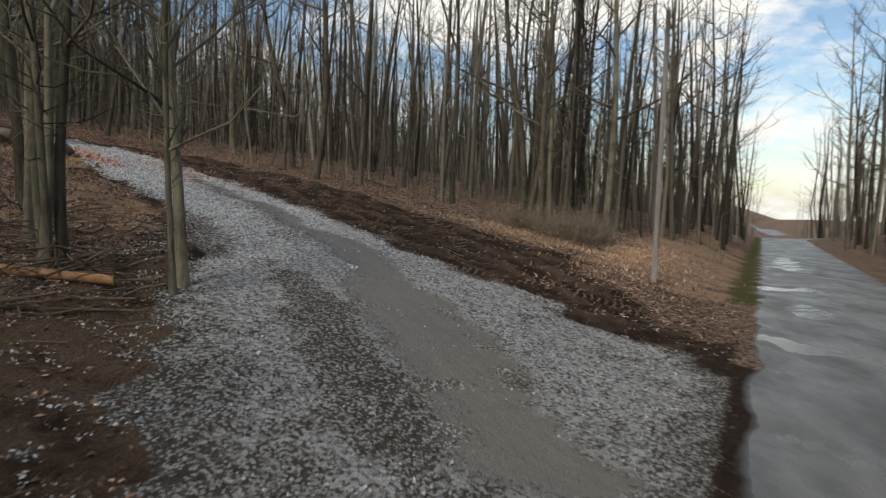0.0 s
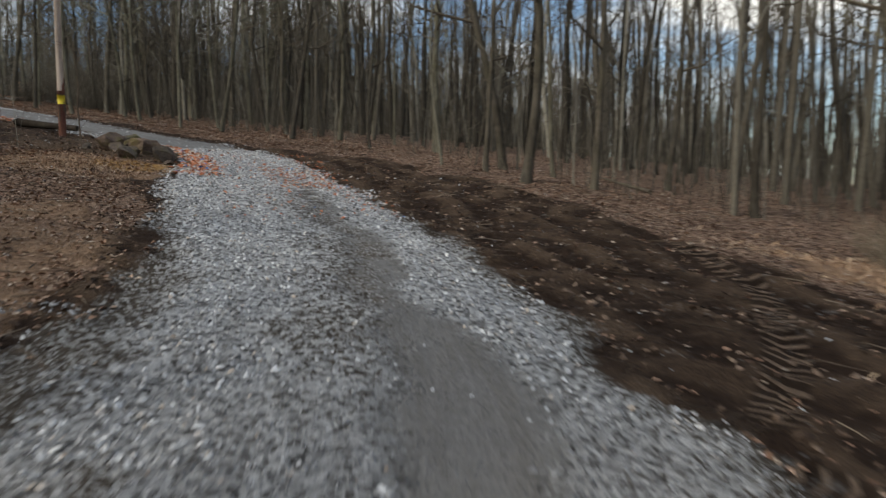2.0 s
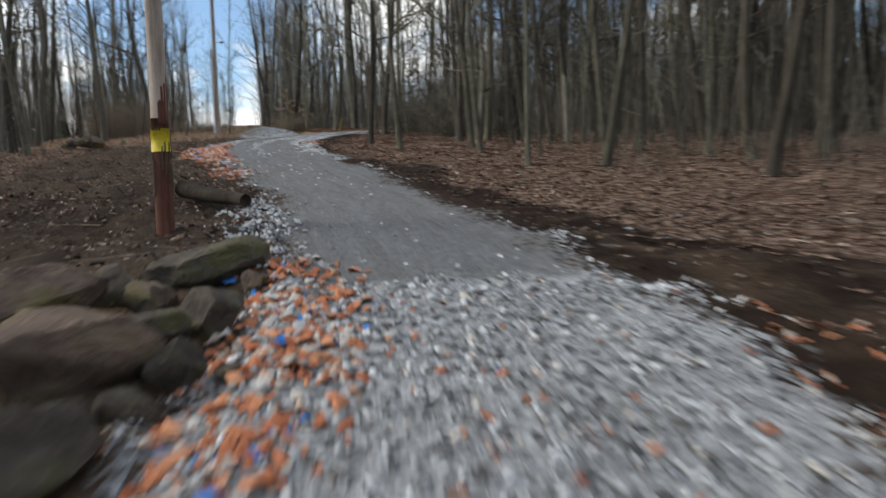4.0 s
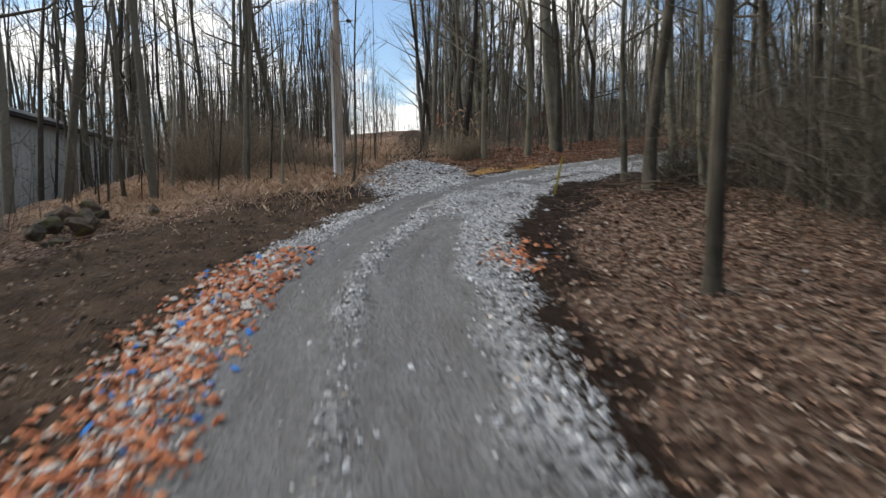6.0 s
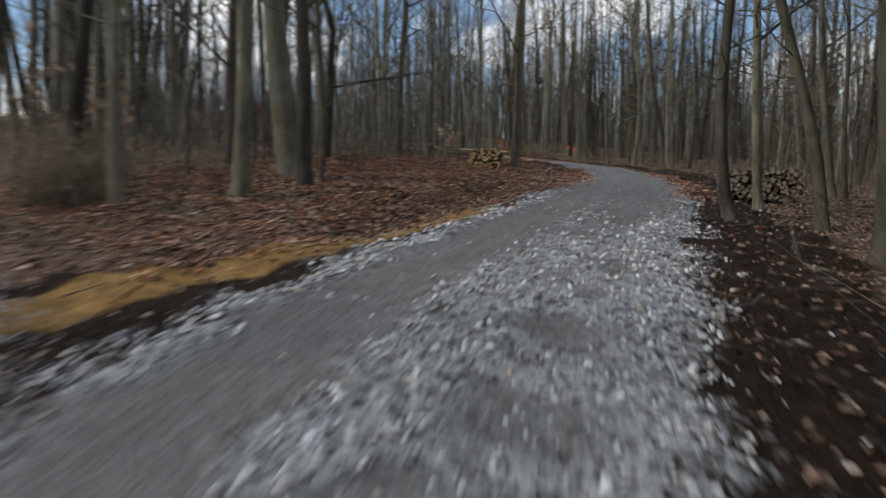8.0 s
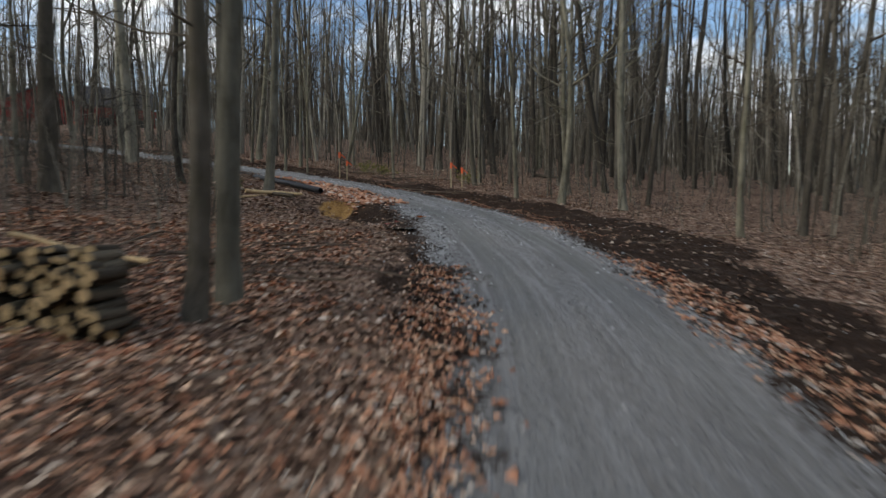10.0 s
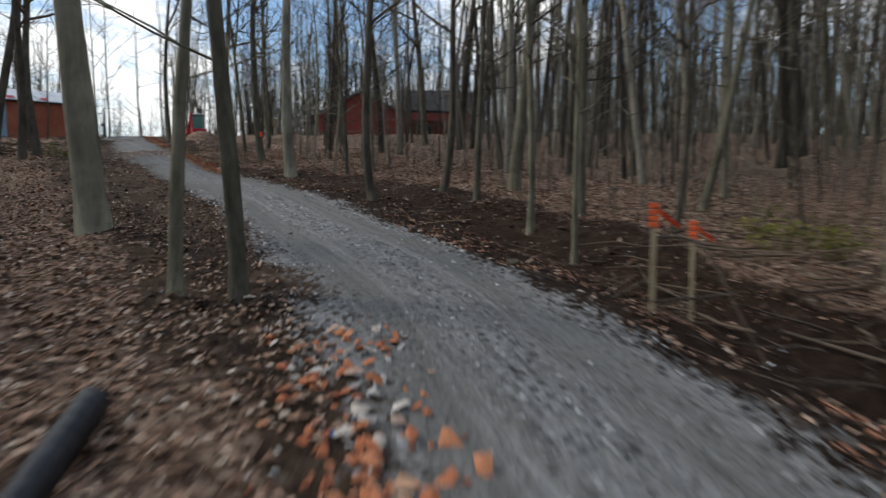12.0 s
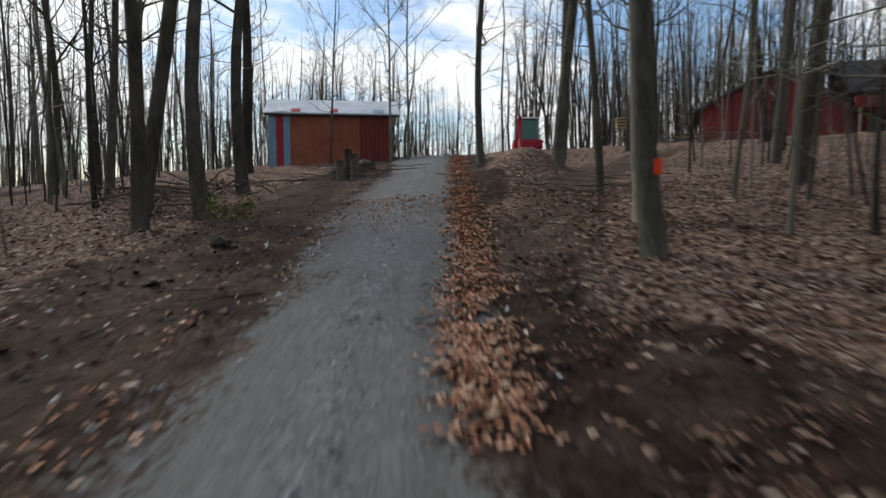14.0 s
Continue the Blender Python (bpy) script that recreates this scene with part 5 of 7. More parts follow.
# clods of torn mud
x, y = on_drive(78000, 3, 128, -8, 7.5, 35)
s, d, w = along(x, y)
rr = (x - R0[0]) * R_NRM[0] + (y - R0[1]) * R_NRM[1]
u = np.random.default_rng(3).uniform(0, 1, len(x))
k = (MUD(s, d, w, x, y) > 0.5) & (np.abs(d) > w + 0.2) & (rr < -0.3) & (u < 0.55 + 0.5 * wave(x, y, 2.0, 1.0))
chips("mud_clods", x[k], y[k], 0.066, M_CLOD, "crumbled clods of dark wet earth", "earth", 0.6, 9, 0.05)
# fallen twigs
rg = np.random.default_rng(12)
x, y = on_drive(3600, 2, 130, -12, 12, 36)
s, d, w = along(x, y)
rr = (x - R0[0]) * R_NRM[0] + (y - R0[1]) * R_NRM[1]
k = (np.abs(d) > w + 0.4) & (rr < -0.5)
bits = []
for px, py, pz in zip(x[k], y[k], terrain(x[k], y[k])):
    a, q = rg.uniform(0, 6.28), rg.uniform(0.12, 0.55)
    e = np.array((math.cos(a) * q, math.sin(a) * q, rg.normal(0, 0.03)))
    p = np.array((px, py, pz + 0.025))
    bits.append(tube([p - e, p + rg.normal(0, 0.03, 3), p + e], [0.010, 0.008, 0.004], 3, False))
v, f = joined(bits)
tagged(new("twigs", mesh_from("twigs", v, f, M_STICK)), "broken twigs littering the forest floor", "twigs", kind="stuff")

# brick rubble
for n, s0, s1, d0, d1, seed, words in [
    (1000, 25.2, 32.7, 0.9, 1.85, 41, "broken orange brick and tile mixed into the gravel edge"),
    (260, at_s(-8, 20), at_s(-17, 26), -1.5, 1.2, 42, "scattered chips of broken orange brick on gravel"),
    (340, at_s(-10.6, 22.4), at_s(-13.4, 24.4), -1.7, -0.3, 50, "patch of broken orange brick pressed into gravel"),
    (320, at_s(-8, 20.5), at_s(-16, 26), -2.3, -1.5, 43, "broken brick along the muddy edge of the drive"),
    (330, 41.5, at_s(-33, 27.4), 1.2, 2.2, 44, "band of broken orange brick beside the drive"),
    (2300, at_s(-33, 27.4), at_s(-39.8, 28.3), 1.3, 2.6, 45, "thick band of broken orange brick beside the drive"),
    (110, at_s(-38, 27.7), at_s(-40.2, 28.4), -2.5, -1.7, 46, "patch of broken brick on the gravel edge"),
    (1900, at_s(-69.6, 58.2), at_s(-74.8, 59.5), 1.0, 2.3, 47, "heap of broken orange brick over the culvert"),
    (170, at_s(-75.2, 59.3), at_s(-78.2, 59.4), 0.8, 1.6, 51, "broken brick and coloured scraps at the edge"),
    (800, at_s(-56.6, 44.5), at_s(-60.5, 51.5), 1.1, 2.5, 48, "rust-coloured broken brick at the inside of the bend"),
    (800, at_s(-55.0, 44.5), at_s(-63.5, 54.0), -2.3, -1.3, 49, "rust-coloured broken brick at the outside of the bend"),
]:
    x, y = on_drive(n, s0, s1, d0, d1, seed, (d1 - d0) / 3.2)
    chips("brick_rubble", x, y, 0.10 if seed == 47 else 0.055 if seed in (42, 43, 48, 49, 50) else 0.075, M_BRICK_DULL if seed in (47, 48, 49) else M_BRICK, words, "rubble", 0.5, seed)


def tufts(name, n, cx, cy, rx, ry, turn, height, label, seed):
    """Dry grass blades in bunches."""
    rg = np.random.default_rng(seed)
    a, q = rg.uniform(0, 6.28, n), np.abs(rg.normal(0, 0.5, n))
    c, s = math.cos(radians(turn)), math.sin(radians(turn))
    u, v = rx * q * np.cos(a), ry * q * np.sin(a)
    x, y = cx + u * c - v * s, cy + u * s + v * c
    sd, dd, ww = along(x, y)
    rr = (x - R0[0]) * R_NRM[0] + (y - R0[1]) * R_NRM[1]
    k = (np.abs(dd) > ww + 0.8) & (rr < -0.3)
    x, y = x[k], y[k]
    n = len(x)
    z = terrain(x, y)
    lean = rg.normal(0, 0.55, (n, 2))
    h = height * rg.uniform(0.4, 1.2, n)
    b = rg.uniform(0, 6.28, n)
    wv = np.stack([np.cos(b), np.sin(b)], 1) * 0.012
    p0 = np.stack([x, y, z - 0.02], 1)
    V = np.stack([p0 + np.c_[wv, np.zeros(n)], p0 - np.c_[wv, np.zeros(n)], p0 + np.c_[lean * h[:, None] * 0.45 + wv, h * 0.7], p0 + np.c_[lean * h[:, None], h]], 1)
    F = np.array([(0, 1, 2), (1, 3, 2)])[None] + (np.arange(n) * 4)[:, None, None]
    return tagged(new(name, mesh_from(name, V.reshape(-1, 3), F.reshape(-1, 3), M_STRAW)), label, "grass", kind="stuff")


tufts("dry_grass", 3500, 6.6, 24.0, 2.6, 8.5, -22, 0.14, "bleached dry grass on the bank by the road", 51)
tufts("dry_grass", 1500, -15.6, 20.9, 3.4, 1.7, 22, 0.10, "thin tan grass over earth before the boulders", 57)
tufts("dry_grass", 2600, 2.6, 24.6, 4.2, 2.0, -25, 0.13, "pale dry grass and leaves above the mud", 54)
tufts("dry_grass", 12000, -55.5, 25.2, 8.5, 3.0, 10, 0.22, "tall bleached grass round the second pole", 52)
tufts("dry_grass", 6000, -52.5, 20.6, 8.0, 3.0, 14, 0.16, "flattened pale grass between the field and the trees", 55)
tufts("dry_grass", 9000, -70.0, 29.0, 18.0, 5.0, -4, 0.25, "bleached grass beside the old track", 53)


def thicket(name, n, lo, hi, s0, s1, seed, label, tall=2.2):
    """Thin upright stems and sprays of undergrowth."""
    rg = np.random.default_rng(seed)
    x, y = on_drive(n, s0, s1, -hi, hi, seed)
    s, d, w = along(x, y)
    z = terrain(x, y, False)
    ok, _, _ = open_wood(x, y, lo)
    n = int(ok.sum())
    p = np.stack([x[ok], y[ok], z[ok] - 0.05], 1)
    h = tall * rg.uniform(0.4, 1.3, n)
    q = p + np.stack([rg.normal(0, 0.18, n), rg.normal(0, 0.18, n), np.ones(n)], 1) * h[:, None]
    i = np.repeat(np.arange(n), 6)
    k = p[i] + (q - p)[i] * rg.uniform(0.25, 0.95, (len(i), 1))
    t = k + np.stack([rg.normal(0, 0.32, len(i)), rg.normal(0, 0.32, len(i)), rg.uniform(0.1, 0.6, len(i))], 1)
    v, f = joined([spikes(p, q, np.full(n, 0.012)), spikes(k, t, np.full(len(i), 0.006))])
    return tagged(new(name, mesh_from(name, v, f, M_WOOD)), label, "undergrowth", kind="stuff")


def bush(n, x0, y0, wide, tall, label, seed, bark_kind=M_BUSH):
    """A tangle of thin arching stems."""
    rg = np.random.default_rng(seed)
    p = np.stack([x0 + rg.normal(0, wide * 0.28, n), y0 + rg.normal(0, wide * 0.28, n), np.zeros(n)], 1)
    p[:, 2] = terrain(p[:, 0], p[:, 1]) - 0.03
    out = np.stack([rg.normal(0, 0.5, n), rg.normal(0, 0.5, n), rg.uniform(0.5, 1.0, n)], 1) * tall
    q = p + out * rg.uniform(0.5, 1.0, (n, 1))
    i = np.repeat(np.arange(n), 4)
    b = p[i] + (q - p)[i] * rg.uniform(0.3, 0.95, (len(i), 1))
    t = b + (rg.normal(0, 0.35, (len(i), 3)) + (0, 0, 0.15)) * tall * 0.45
    ob = empty("bush", x0, y0, 0, label=label, category="bush", group="leafless bushes")
    back = Matrix.Translation((-x0, -y0, 0))
    link_part("stem", mesh_from("stem", *spikes(p, q, np.full(n, 0.008)), bark_kind), ob, at=back)
    link_part("spray", mesh_from("spray", *spikes(b, t, np.full(len(i), 0.005)), bark_kind), ob, at=back)
    return ob


for x0, y0, wide, tall in [(3.9, 24.9, 2.0, 1.9), (5.0, 26.5, 1.6, 1.5), (2.2, 26.3, 1.5, 1.2)]:
    bush(420, x0, y0, wide, tall, "dense brown leafless bush on the bank", int(x0 * 10))
for x0, y0, wide, tall in [(-57.0, 22.3, 3.4, 3.4), (-61.5, 21.5, 3.6, 4.0), (-66.0, 24.0, 3.2, 3.0)]:
    bush(520, x0, y0, wide, tall, "thicket of thin leafless stems behind dry grass", int(-x0 * 10))
for x0, y0, wide, tall in [(-56.9, 32.9, 1.2, 1.6), (-57.8, 27.3, 2.0, 1.4), (-61.0, 25.3, 2.2, 1.5), (-60.5, 33.2, 1.6, 1.8)]:
    bush(320, x0, y0, wide, tall, "leafless brushwood beside the old track", int(-x0 * 10))

for x0, y0, wide, tall in [(-43.6, 37.8, 2.4, 4.0), (-41.0, 37.4, 2.4, 4.4), (-43.2, 41.4, 2.2, 3.4), (-38.4, 36.6, 2.4, 4.2), (-44.9, 36.3, 1.4, 2.4)]:
    bush(300, x0, y0, wide, tall, "dark tangle of thin stems between the trees", int(-x0 * 10), M_WOOD)

thicket("undergrowth", 9500, 4.0, 26, 0, 130, 61, "thin leafless undergrowth between the trees")


def beech_sapling(x, y, tall, seed):
    """A young tree that keeps its pale dead leaves."""
    rg = np.random.default_rng(seed)
    ob = empty("young_beech", x, y, label="young tree still holding pale tan leaves", category="tree", group="saplings with dead leaves")
    p, q, leaf = [], [], []
    for _ in range(16):
        f = rg.uniform(0.25, 0.95)
        b = np.array((0, 0, f * tall))
        e = b + np.array((rg.normal(0, 0.5), rg.normal(0, 0.5), 0.3)) * (1.15 - f) * 1.2
        p.append(b)
        q.append(e)
        for _ in range(7):
            leaf.append(b + (e - b) * rg.uniform(0.3, 1.05) + rg.normal(0, 0.05, 3))
    st = tube([(0, 0, -0.2), (0.04, 0.02, tall * 0.5), (0, 0, tall)], [0.025, 0.018, 0.004], 5, False)
    v, f = joined([st, spikes(p, q, np.full(len(p), 0.008))])
    link_part("trunk", mesh_from("trunk", v, f, M_BARK), ob)
    c = np.array(leaf)
    n = len(c)
    u, w = rg.normal(0, 0.035, (n, 3)), rg.normal(0, 0.025, (n, 3))
    u[:, 2] -= 0.06
    V = np.stack([c, c + u + w, c + 2 * u, c + u - w], 1).reshape(-1, 3)
    F = (np.array([(0, 1, 2), (0, 2, 3)])[None] + (np.arange(n) * 4)[:, None, None]).reshape(-1, 3)
    link_part("foliage", mesh_from("foliage", V, F, M_STRAW), ob, "curled pale tan leaves")


for x, y, tall, seed in [(-58.6, 32.7, 3.2, 1), (-61.5, 33.9, 2.6, 2), (-59.4, 34.2, 2.2, 3), (-64.2, 46.0, 1.6, 4)]:
    beech_sapling(x, y, tall, seed)


# ---------------------------------------------------------------- poles
M_POLE = plain("weathered_pole", (0.14, 0.13, 0.12), (0.27, 0.255, 0.24), 2.0, stretch=(6, 6, 0.5))
M_POLE_TAN = plain("tan_pole", (0.22, 0.165, 0.125), (0.44, 0.36, 0.295), 2.0, stretch=(6, 6, 0.5))
M_POLE_RED = plain("stained_pole", (0.085, 0.028, 0.020), (0.19, 0.085, 0.055), 2.5, stretch=(6, 6, 0.5))
M_YELLOW = plain("yellow_plastic", (0.62, 0.44, 0.02), (0.72, 0.55, 0.04), 3, 0.5, bump=0.05)
M_INK = plain("dark_ink", (0.05, 0.03, 0.02), (0.09, 0.05, 0.03), 5, 0.8)
M_WHITE = plain("white_pvc", (0.62, 0.62, 0.60), (0.74, 0.74, 0.72), 3, 0.5, bump=0.05)
M_BLACK = plain("black_plastic", (0.012, 0.013, 0.016), (0.03, 0.032, 0.036), 4, 0.42, bump=0.1)
M_ORANGE = plain("orange_tape", (0.75, 0.10, 0.03), (0.85, 0.16, 0.05), 4, 0.6, bump=0.05)
M_STEEL = plain("galvanised_steel", (0.36, 0.37, 0.38), (0.52, 0.53, 0.54), 3, 0.4, 0.7, bump=0.08)
M_WOOD_PALE = plain("split_wood", (0.42, 0.29, 0.14), (0.60, 0.45, 0.26), 3, stretch=(1, 6, 6))
M_RUBBLE_WOOD = plain("old_timber", (0.28, 0.22, 0.13), (0.44, 0.37, 0.24), 3)
M_LOG_END = plain("cut_log_end", (0.36, 0.24, 0.11), (0.56, 0.42, 0.23), 9)
M_LOG_DARK = bark("rotten_log", (0.022, 0.017, 0.013), (0.075, 0.060, 0.046), 0.2)
M_LOG_SIDE = bark("log_bark", (0.06, 0.05, 0.04), (0.16, 0.135, 0.105), 0.3)


def round_mesh(name, length, r0, r1, material, sides=12, rings=6, sway=0.0, seed=0):
    rg = np.random.default_rng(seed)
    t = np.linspace(0, 1, rings)
    p = np.column_stack([np.cumsum(rg.normal(0, sway, rings)), np.cumsum(rg.normal(0, sway, rings)), t * length])
    p[:, :2] -= p[0, :2]
    v, f = tube(p, r0 + (r1 - r0) * t, sides)
    return mesh_from(name, v, f, material, sides > 6)


def utility_pole(x, y, label):
    ob = empty("utility_pole", x, y, label=label, category="pole", group="utility poles along the drive")
    return ob


# grey pole on the grass bank
p = utility_pole(6.35, 20.4, "bare grey timber pole on the grassy bank")
link_part("shaft", round_mesh("shaft", 8.9, 0.10, 0.075, M_POLE), p, at=pose(0, 0, -0.4))
link_part("cap", round_mesh("cap", 0.10, 0.078, 0.04, M_POLE, 12, 3), p, at=pose(0, 0, 8.5))
# stained pole with a yellow marker, by the boulders
p = utility_pole(-21.4, 24.05, "timber pole with red-stained foot and yellow marker")
link_part("shaft", round_mesh("shaft", 9.2, 0.105, 0.088, M_POLE_TAN), p, at=pose(0, 0, 1.45, 0, 0.6))
rg = random.Random(8)
for k in range(14):
    a, q = rg.uniform(0, 360), rg.uniform(0.12, 0.62)
    part("stain", box(bmesh.new(), 0.098, 0.1085, -0.016, 0.016, 1.45, 1.5 + q, 0.004), M_POLE_RED, p).matrix_basis = pose(0, 0, 0, 0, 0, a)
link_part("stained_foot", round_mesh("stained_foot", 1.92, 0.116, 0.108, M_POLE_RED), p, "dark red stained and flaking foot", at=pose(0, 0, -0.4))
link_part("marker", round_mesh("marker", 0.30, 0.118, 0.118, M_YELLOW, 16, 2), p, "yellow wrap-round marker sheet", at=pose(0, 0, 1.09))
for k in range(4):
    bm = box(bmesh.new(), 0.116, 0.121, -0.012, 0.012, 1.36, 1.42, 0)
    bar = part("marking_bar", bm, M_INK, p)
    bar.matrix_basis = pose(0, 0, 0, 0, 0, -55 + 17 * k)
rg = random.Random(3)
for k in range(12):
    a, z0 = rg.uniform(0, 6.28), rg.uniform(0.1, 1.0)
    part("splinter", box(bmesh.new(), 0.108, 0.125, -0.008, 0.008, z0, z0 + rg.uniform(0.2, 0.6), 0.003), M_STICK, p).matrix_basis = pose(0, 0, 0, 0, 0, math.degrees(a))
# pole with white conduit at the old track
p = utility_pole(-52.95, 27.47, "tall timber pole with a white conduit, in dry grass")
link_part("shaft", round_mesh("shaft", 9.5, 0.14, 0.10, M_POLE_TAN), p, at=pose(0, 0, -0.4))
link_part("conduit", round_mesh("conduit", 5.2, 0.05, 0.05, M_WHITE, 10, 3), p, "white plastic conduit", at=pose(0.05, -0.19, -0.1))
for z in (0.8, 2.4, 4.0):
    bm = box(bmesh.new(), -0.03, 0.13, -0.25, -0.10, z, z + 0.04, 0.006)
    part("bracket", bm, M_STEEL, p)
link_part("lamp_arm", round_mesh("lamp_arm", 0.5, 0.025, 0.02, M_STEEL, 8, 3), p, at=pose(0.0, 0.1, 5.5, -80, 0, 0))
bm = rock_bm((0.34, 0.24, 0.16), 8, 2)
lamp = part("lamp_head", bm, M_BLACK, p, "dark lamp head")
lamp.matrix_basis = pose(0.0, 0.45, 5.55)

M_STAKE = plain("dull_yellow_plastic", (0.30, 0.23, 0.03), (0.46, 0.37, 0.05), 8.0, 0.6)
# yellow stake at the inside of the bend
p = empty("marker_stake", -44.3, 32.5, turn=69, label="yellow plastic marker stake leaning by the drive", category="stake", group="marker stakes")
st = part("post", box(bmesh.new(), -0.024, 0.024, -0.010, 0.010, -0.2, 0.92, 0.006), M_STAKE, p)
st.matrix_basis = pose(0, 0, 0, 3, 13, 0)
p = empty("broken_branch", -44.16, 34.05, turn=69, label="pale snapped branch standing against the trees", category="branch")
link_part("stick", round_mesh("stick", 1.35, 0.016, 0.008, M_STICK, 7, 5, 0.012, 4), p, at=pose(0, 0, -0.1, 8, 23, 0))

# wooden stakes with orange tape
for x, y, h in [(-78.25, 61.43, 1.05), (-79.35, 62.65, 1.2), (-74.8, 64.4, 0.95), (-74.3, 64.5, 0.8)]:
    p = empty("marker_stake", x, y, turn=wood_rnd.uniform(0, 90), label="wooden survey stake tied with orange tape", category="stake", group="marker stakes")
    part("post", box(bmesh.new(), -0.025, 0.025, -0.014, 0.014, -0.2, h, 0.004), M_RUBBLE_WOOD, p)
    bm = bmesh.new()
    for k in range(4):
        box(bm, -0.045, 0.045, -0.03, 0.03, h - 0.06 - 0.06 * k, h - 0.01 - 0.06 * k, 0.008)
    bmesh.ops.translate(bm, verts=bm.verts, vec=(0, 0, 0.03))
    part("tape", bm, M_ORANGE, p, "orange plastic tape")
    bm = bmesh.new()
    rows = [[bm.verts.new((0.03 + 0.05 * i, 0.02 * math.sin(2.2 * i), h - 0.02 - 0.04 * i + dz)) for dz in (0, -0.05)] for i in range(5)]
    for a, b in zip(rows, rows[1:]):
        bm.faces.new((a[0], b[0], b[1], a[1]))
    bmesh.ops.solidify(bm, geom=bm.faces, thickness=0.002)
    part("tape_end", bm, M_ORANGE, p)
# orange paint on a trunk
p = empty("paint_mark", -97.82, 57.48, ground_z(-98.0, 57.5) + 0.95, label="orange paint blaze on a tree trunk", category="mark")
bm = bmesh.new()
for i in range(2):
    a0, a1 = radians(-14 + 14 * i), radians(0 + 14 * i)
    vs = [bm.verts.new((-0.18 + 0.175 * math.cos(a), 0.175 * math.sin(a), z)) for a, z in ((a0, 0), (a1, 0), (a1, 0.17 + 0.03 * (i % 2)), (a0, 0.18 - 0.02 * (i % 2)))]
    bm.faces.new(vs)
bmesh.ops.solidify(bm, geom=bm.faces, thickness=0.01)
part("blaze", bm, M_ORANGE, p)


# ---------------------------------------------------------------- boulders, logs, brush
def rock_material(name, a, b, moss):
    m = Mat(name, 0.9, spec=0.3)
    big, fine = m.noise(2.2, 6, 0.7), m.noise(14, 5, 0.7)
    c = m.mix(m.ramp(big, (0.3, 0.0), (0.7, 1.0)), a, b)
    c = m.mix(0.4, c, m.ramp(fine, (0.25, (0.2, 0.2, 0.2)), (0.75, (0.95, 0.95, 0.95))), "OVERLAY")
    c = m.mix(m.math("MULTIPLY", m.ramp(m.noise(1.6, 5, 0.65), (0.5, 0.0), (0.68, 1.0)), moss), c, (0.11, 0.12, 0.025))
    c = m.mix(1.0, c, m.ramp(m.random(), (0.0, (0.75, 0.72, 0.7)), (0.6, (1.1, 1.08, 1.05)), (1.0, (1.25, 1.0, 0.9))), "MULTIPLY")
    m.bump(m.math("ADD", fine, m.math("MULTIPLY", big, 1.6)), 0.9, 0.07)
    return m.done(c)


M_ROCK = rock_material("fieldstone", (0.046, 0.039, 0.033), (0.225, 0.19, 0.155), 0.85)
rock_kinds = []
for k in range(6):
    bm = rock_bm((1, 1, 1), 70 + k, 4)
    me = bpy.data.meshes.new("boulder")
    bm.to_mesh(me)
    bm.free()
    me.materials.append(M_ROCK)
    rock_kinds.append(me)
rock_rnd = random.Random(9)


def boulder(x, y, size, label, group, lift=0.0):
    ob = new("boulder", rock_rnd.choice(rock_kinds))
    sx, sy, sz = size * rock_rnd.uniform(1.0, 1.35), size * rock_rnd.uniform(0.75, 1.05), size * rock_rnd.uniform(0.6, 0.9)
    ob.matrix_basis = pose(x, y, ground_z(x, y) + sz * 0.22 + lift, rock_rnd.uniform(-14, 14), rock_rnd.uniform(-14, 14), rock_rnd.uniform(0, 360)) @ Matrix.Diagonal((sx, sy, sz, 1))
    return tagged(ob, label, "boulder", group)


for x, y, k in [(-15.75, 22.3, 0.62), (-15.4, 23.2, 0.74), (-16.5, 23.45, 0.9), (-17.6, 23.2, 0.84), (-18.75, 24.35, 0.8), (-17.3, 24.3, 0.5), (-16.4, 24.0, 0.36), (-17.9, 23.9, 0.56), (-16.9, 22.85, 0.56), (-18.3, 23.6, 0.5),
                (-15.9, 23.75, 0.36), (-16.1, 22.75, 0.38), (-14.8, 22.85, 0.3), (-17.0, 23.85, 0.42), (-18.1, 24.75, 0.3), (-19.3, 24.6, 0.24), (-14.5, 23.3, 0.16), (-16.2, 24.35, 0.2), (-17.9, 22.6, 0.4)]:
    boulder(x, y, k * 1.3, "angular brown mossy boulder heaped beside the drive", "boulders by the drive")
for i in range(18):
    boulder(-45.9 + rock_rnd.gauss(0, 1.0), 21.3 + rock_rnd.gauss(0, 0.7), rock_rnd.uniform(0.35, 0.8), "mossy brown boulder in a cleared heap", "boulders cleared from the field", rock_rnd.uniform(0, 0.35))
for x, y, k in [(-80.6, 60.9, 0.3), (-83, 60.1, 0.2), (-69.2, 60.3, 0.22), (-98.5, 51.5, 0.4), (-96.5, 51.9, 0.25)]:
    boulder(x, y, k, "single pale stone at the edge of the drive", "stones along the drive")


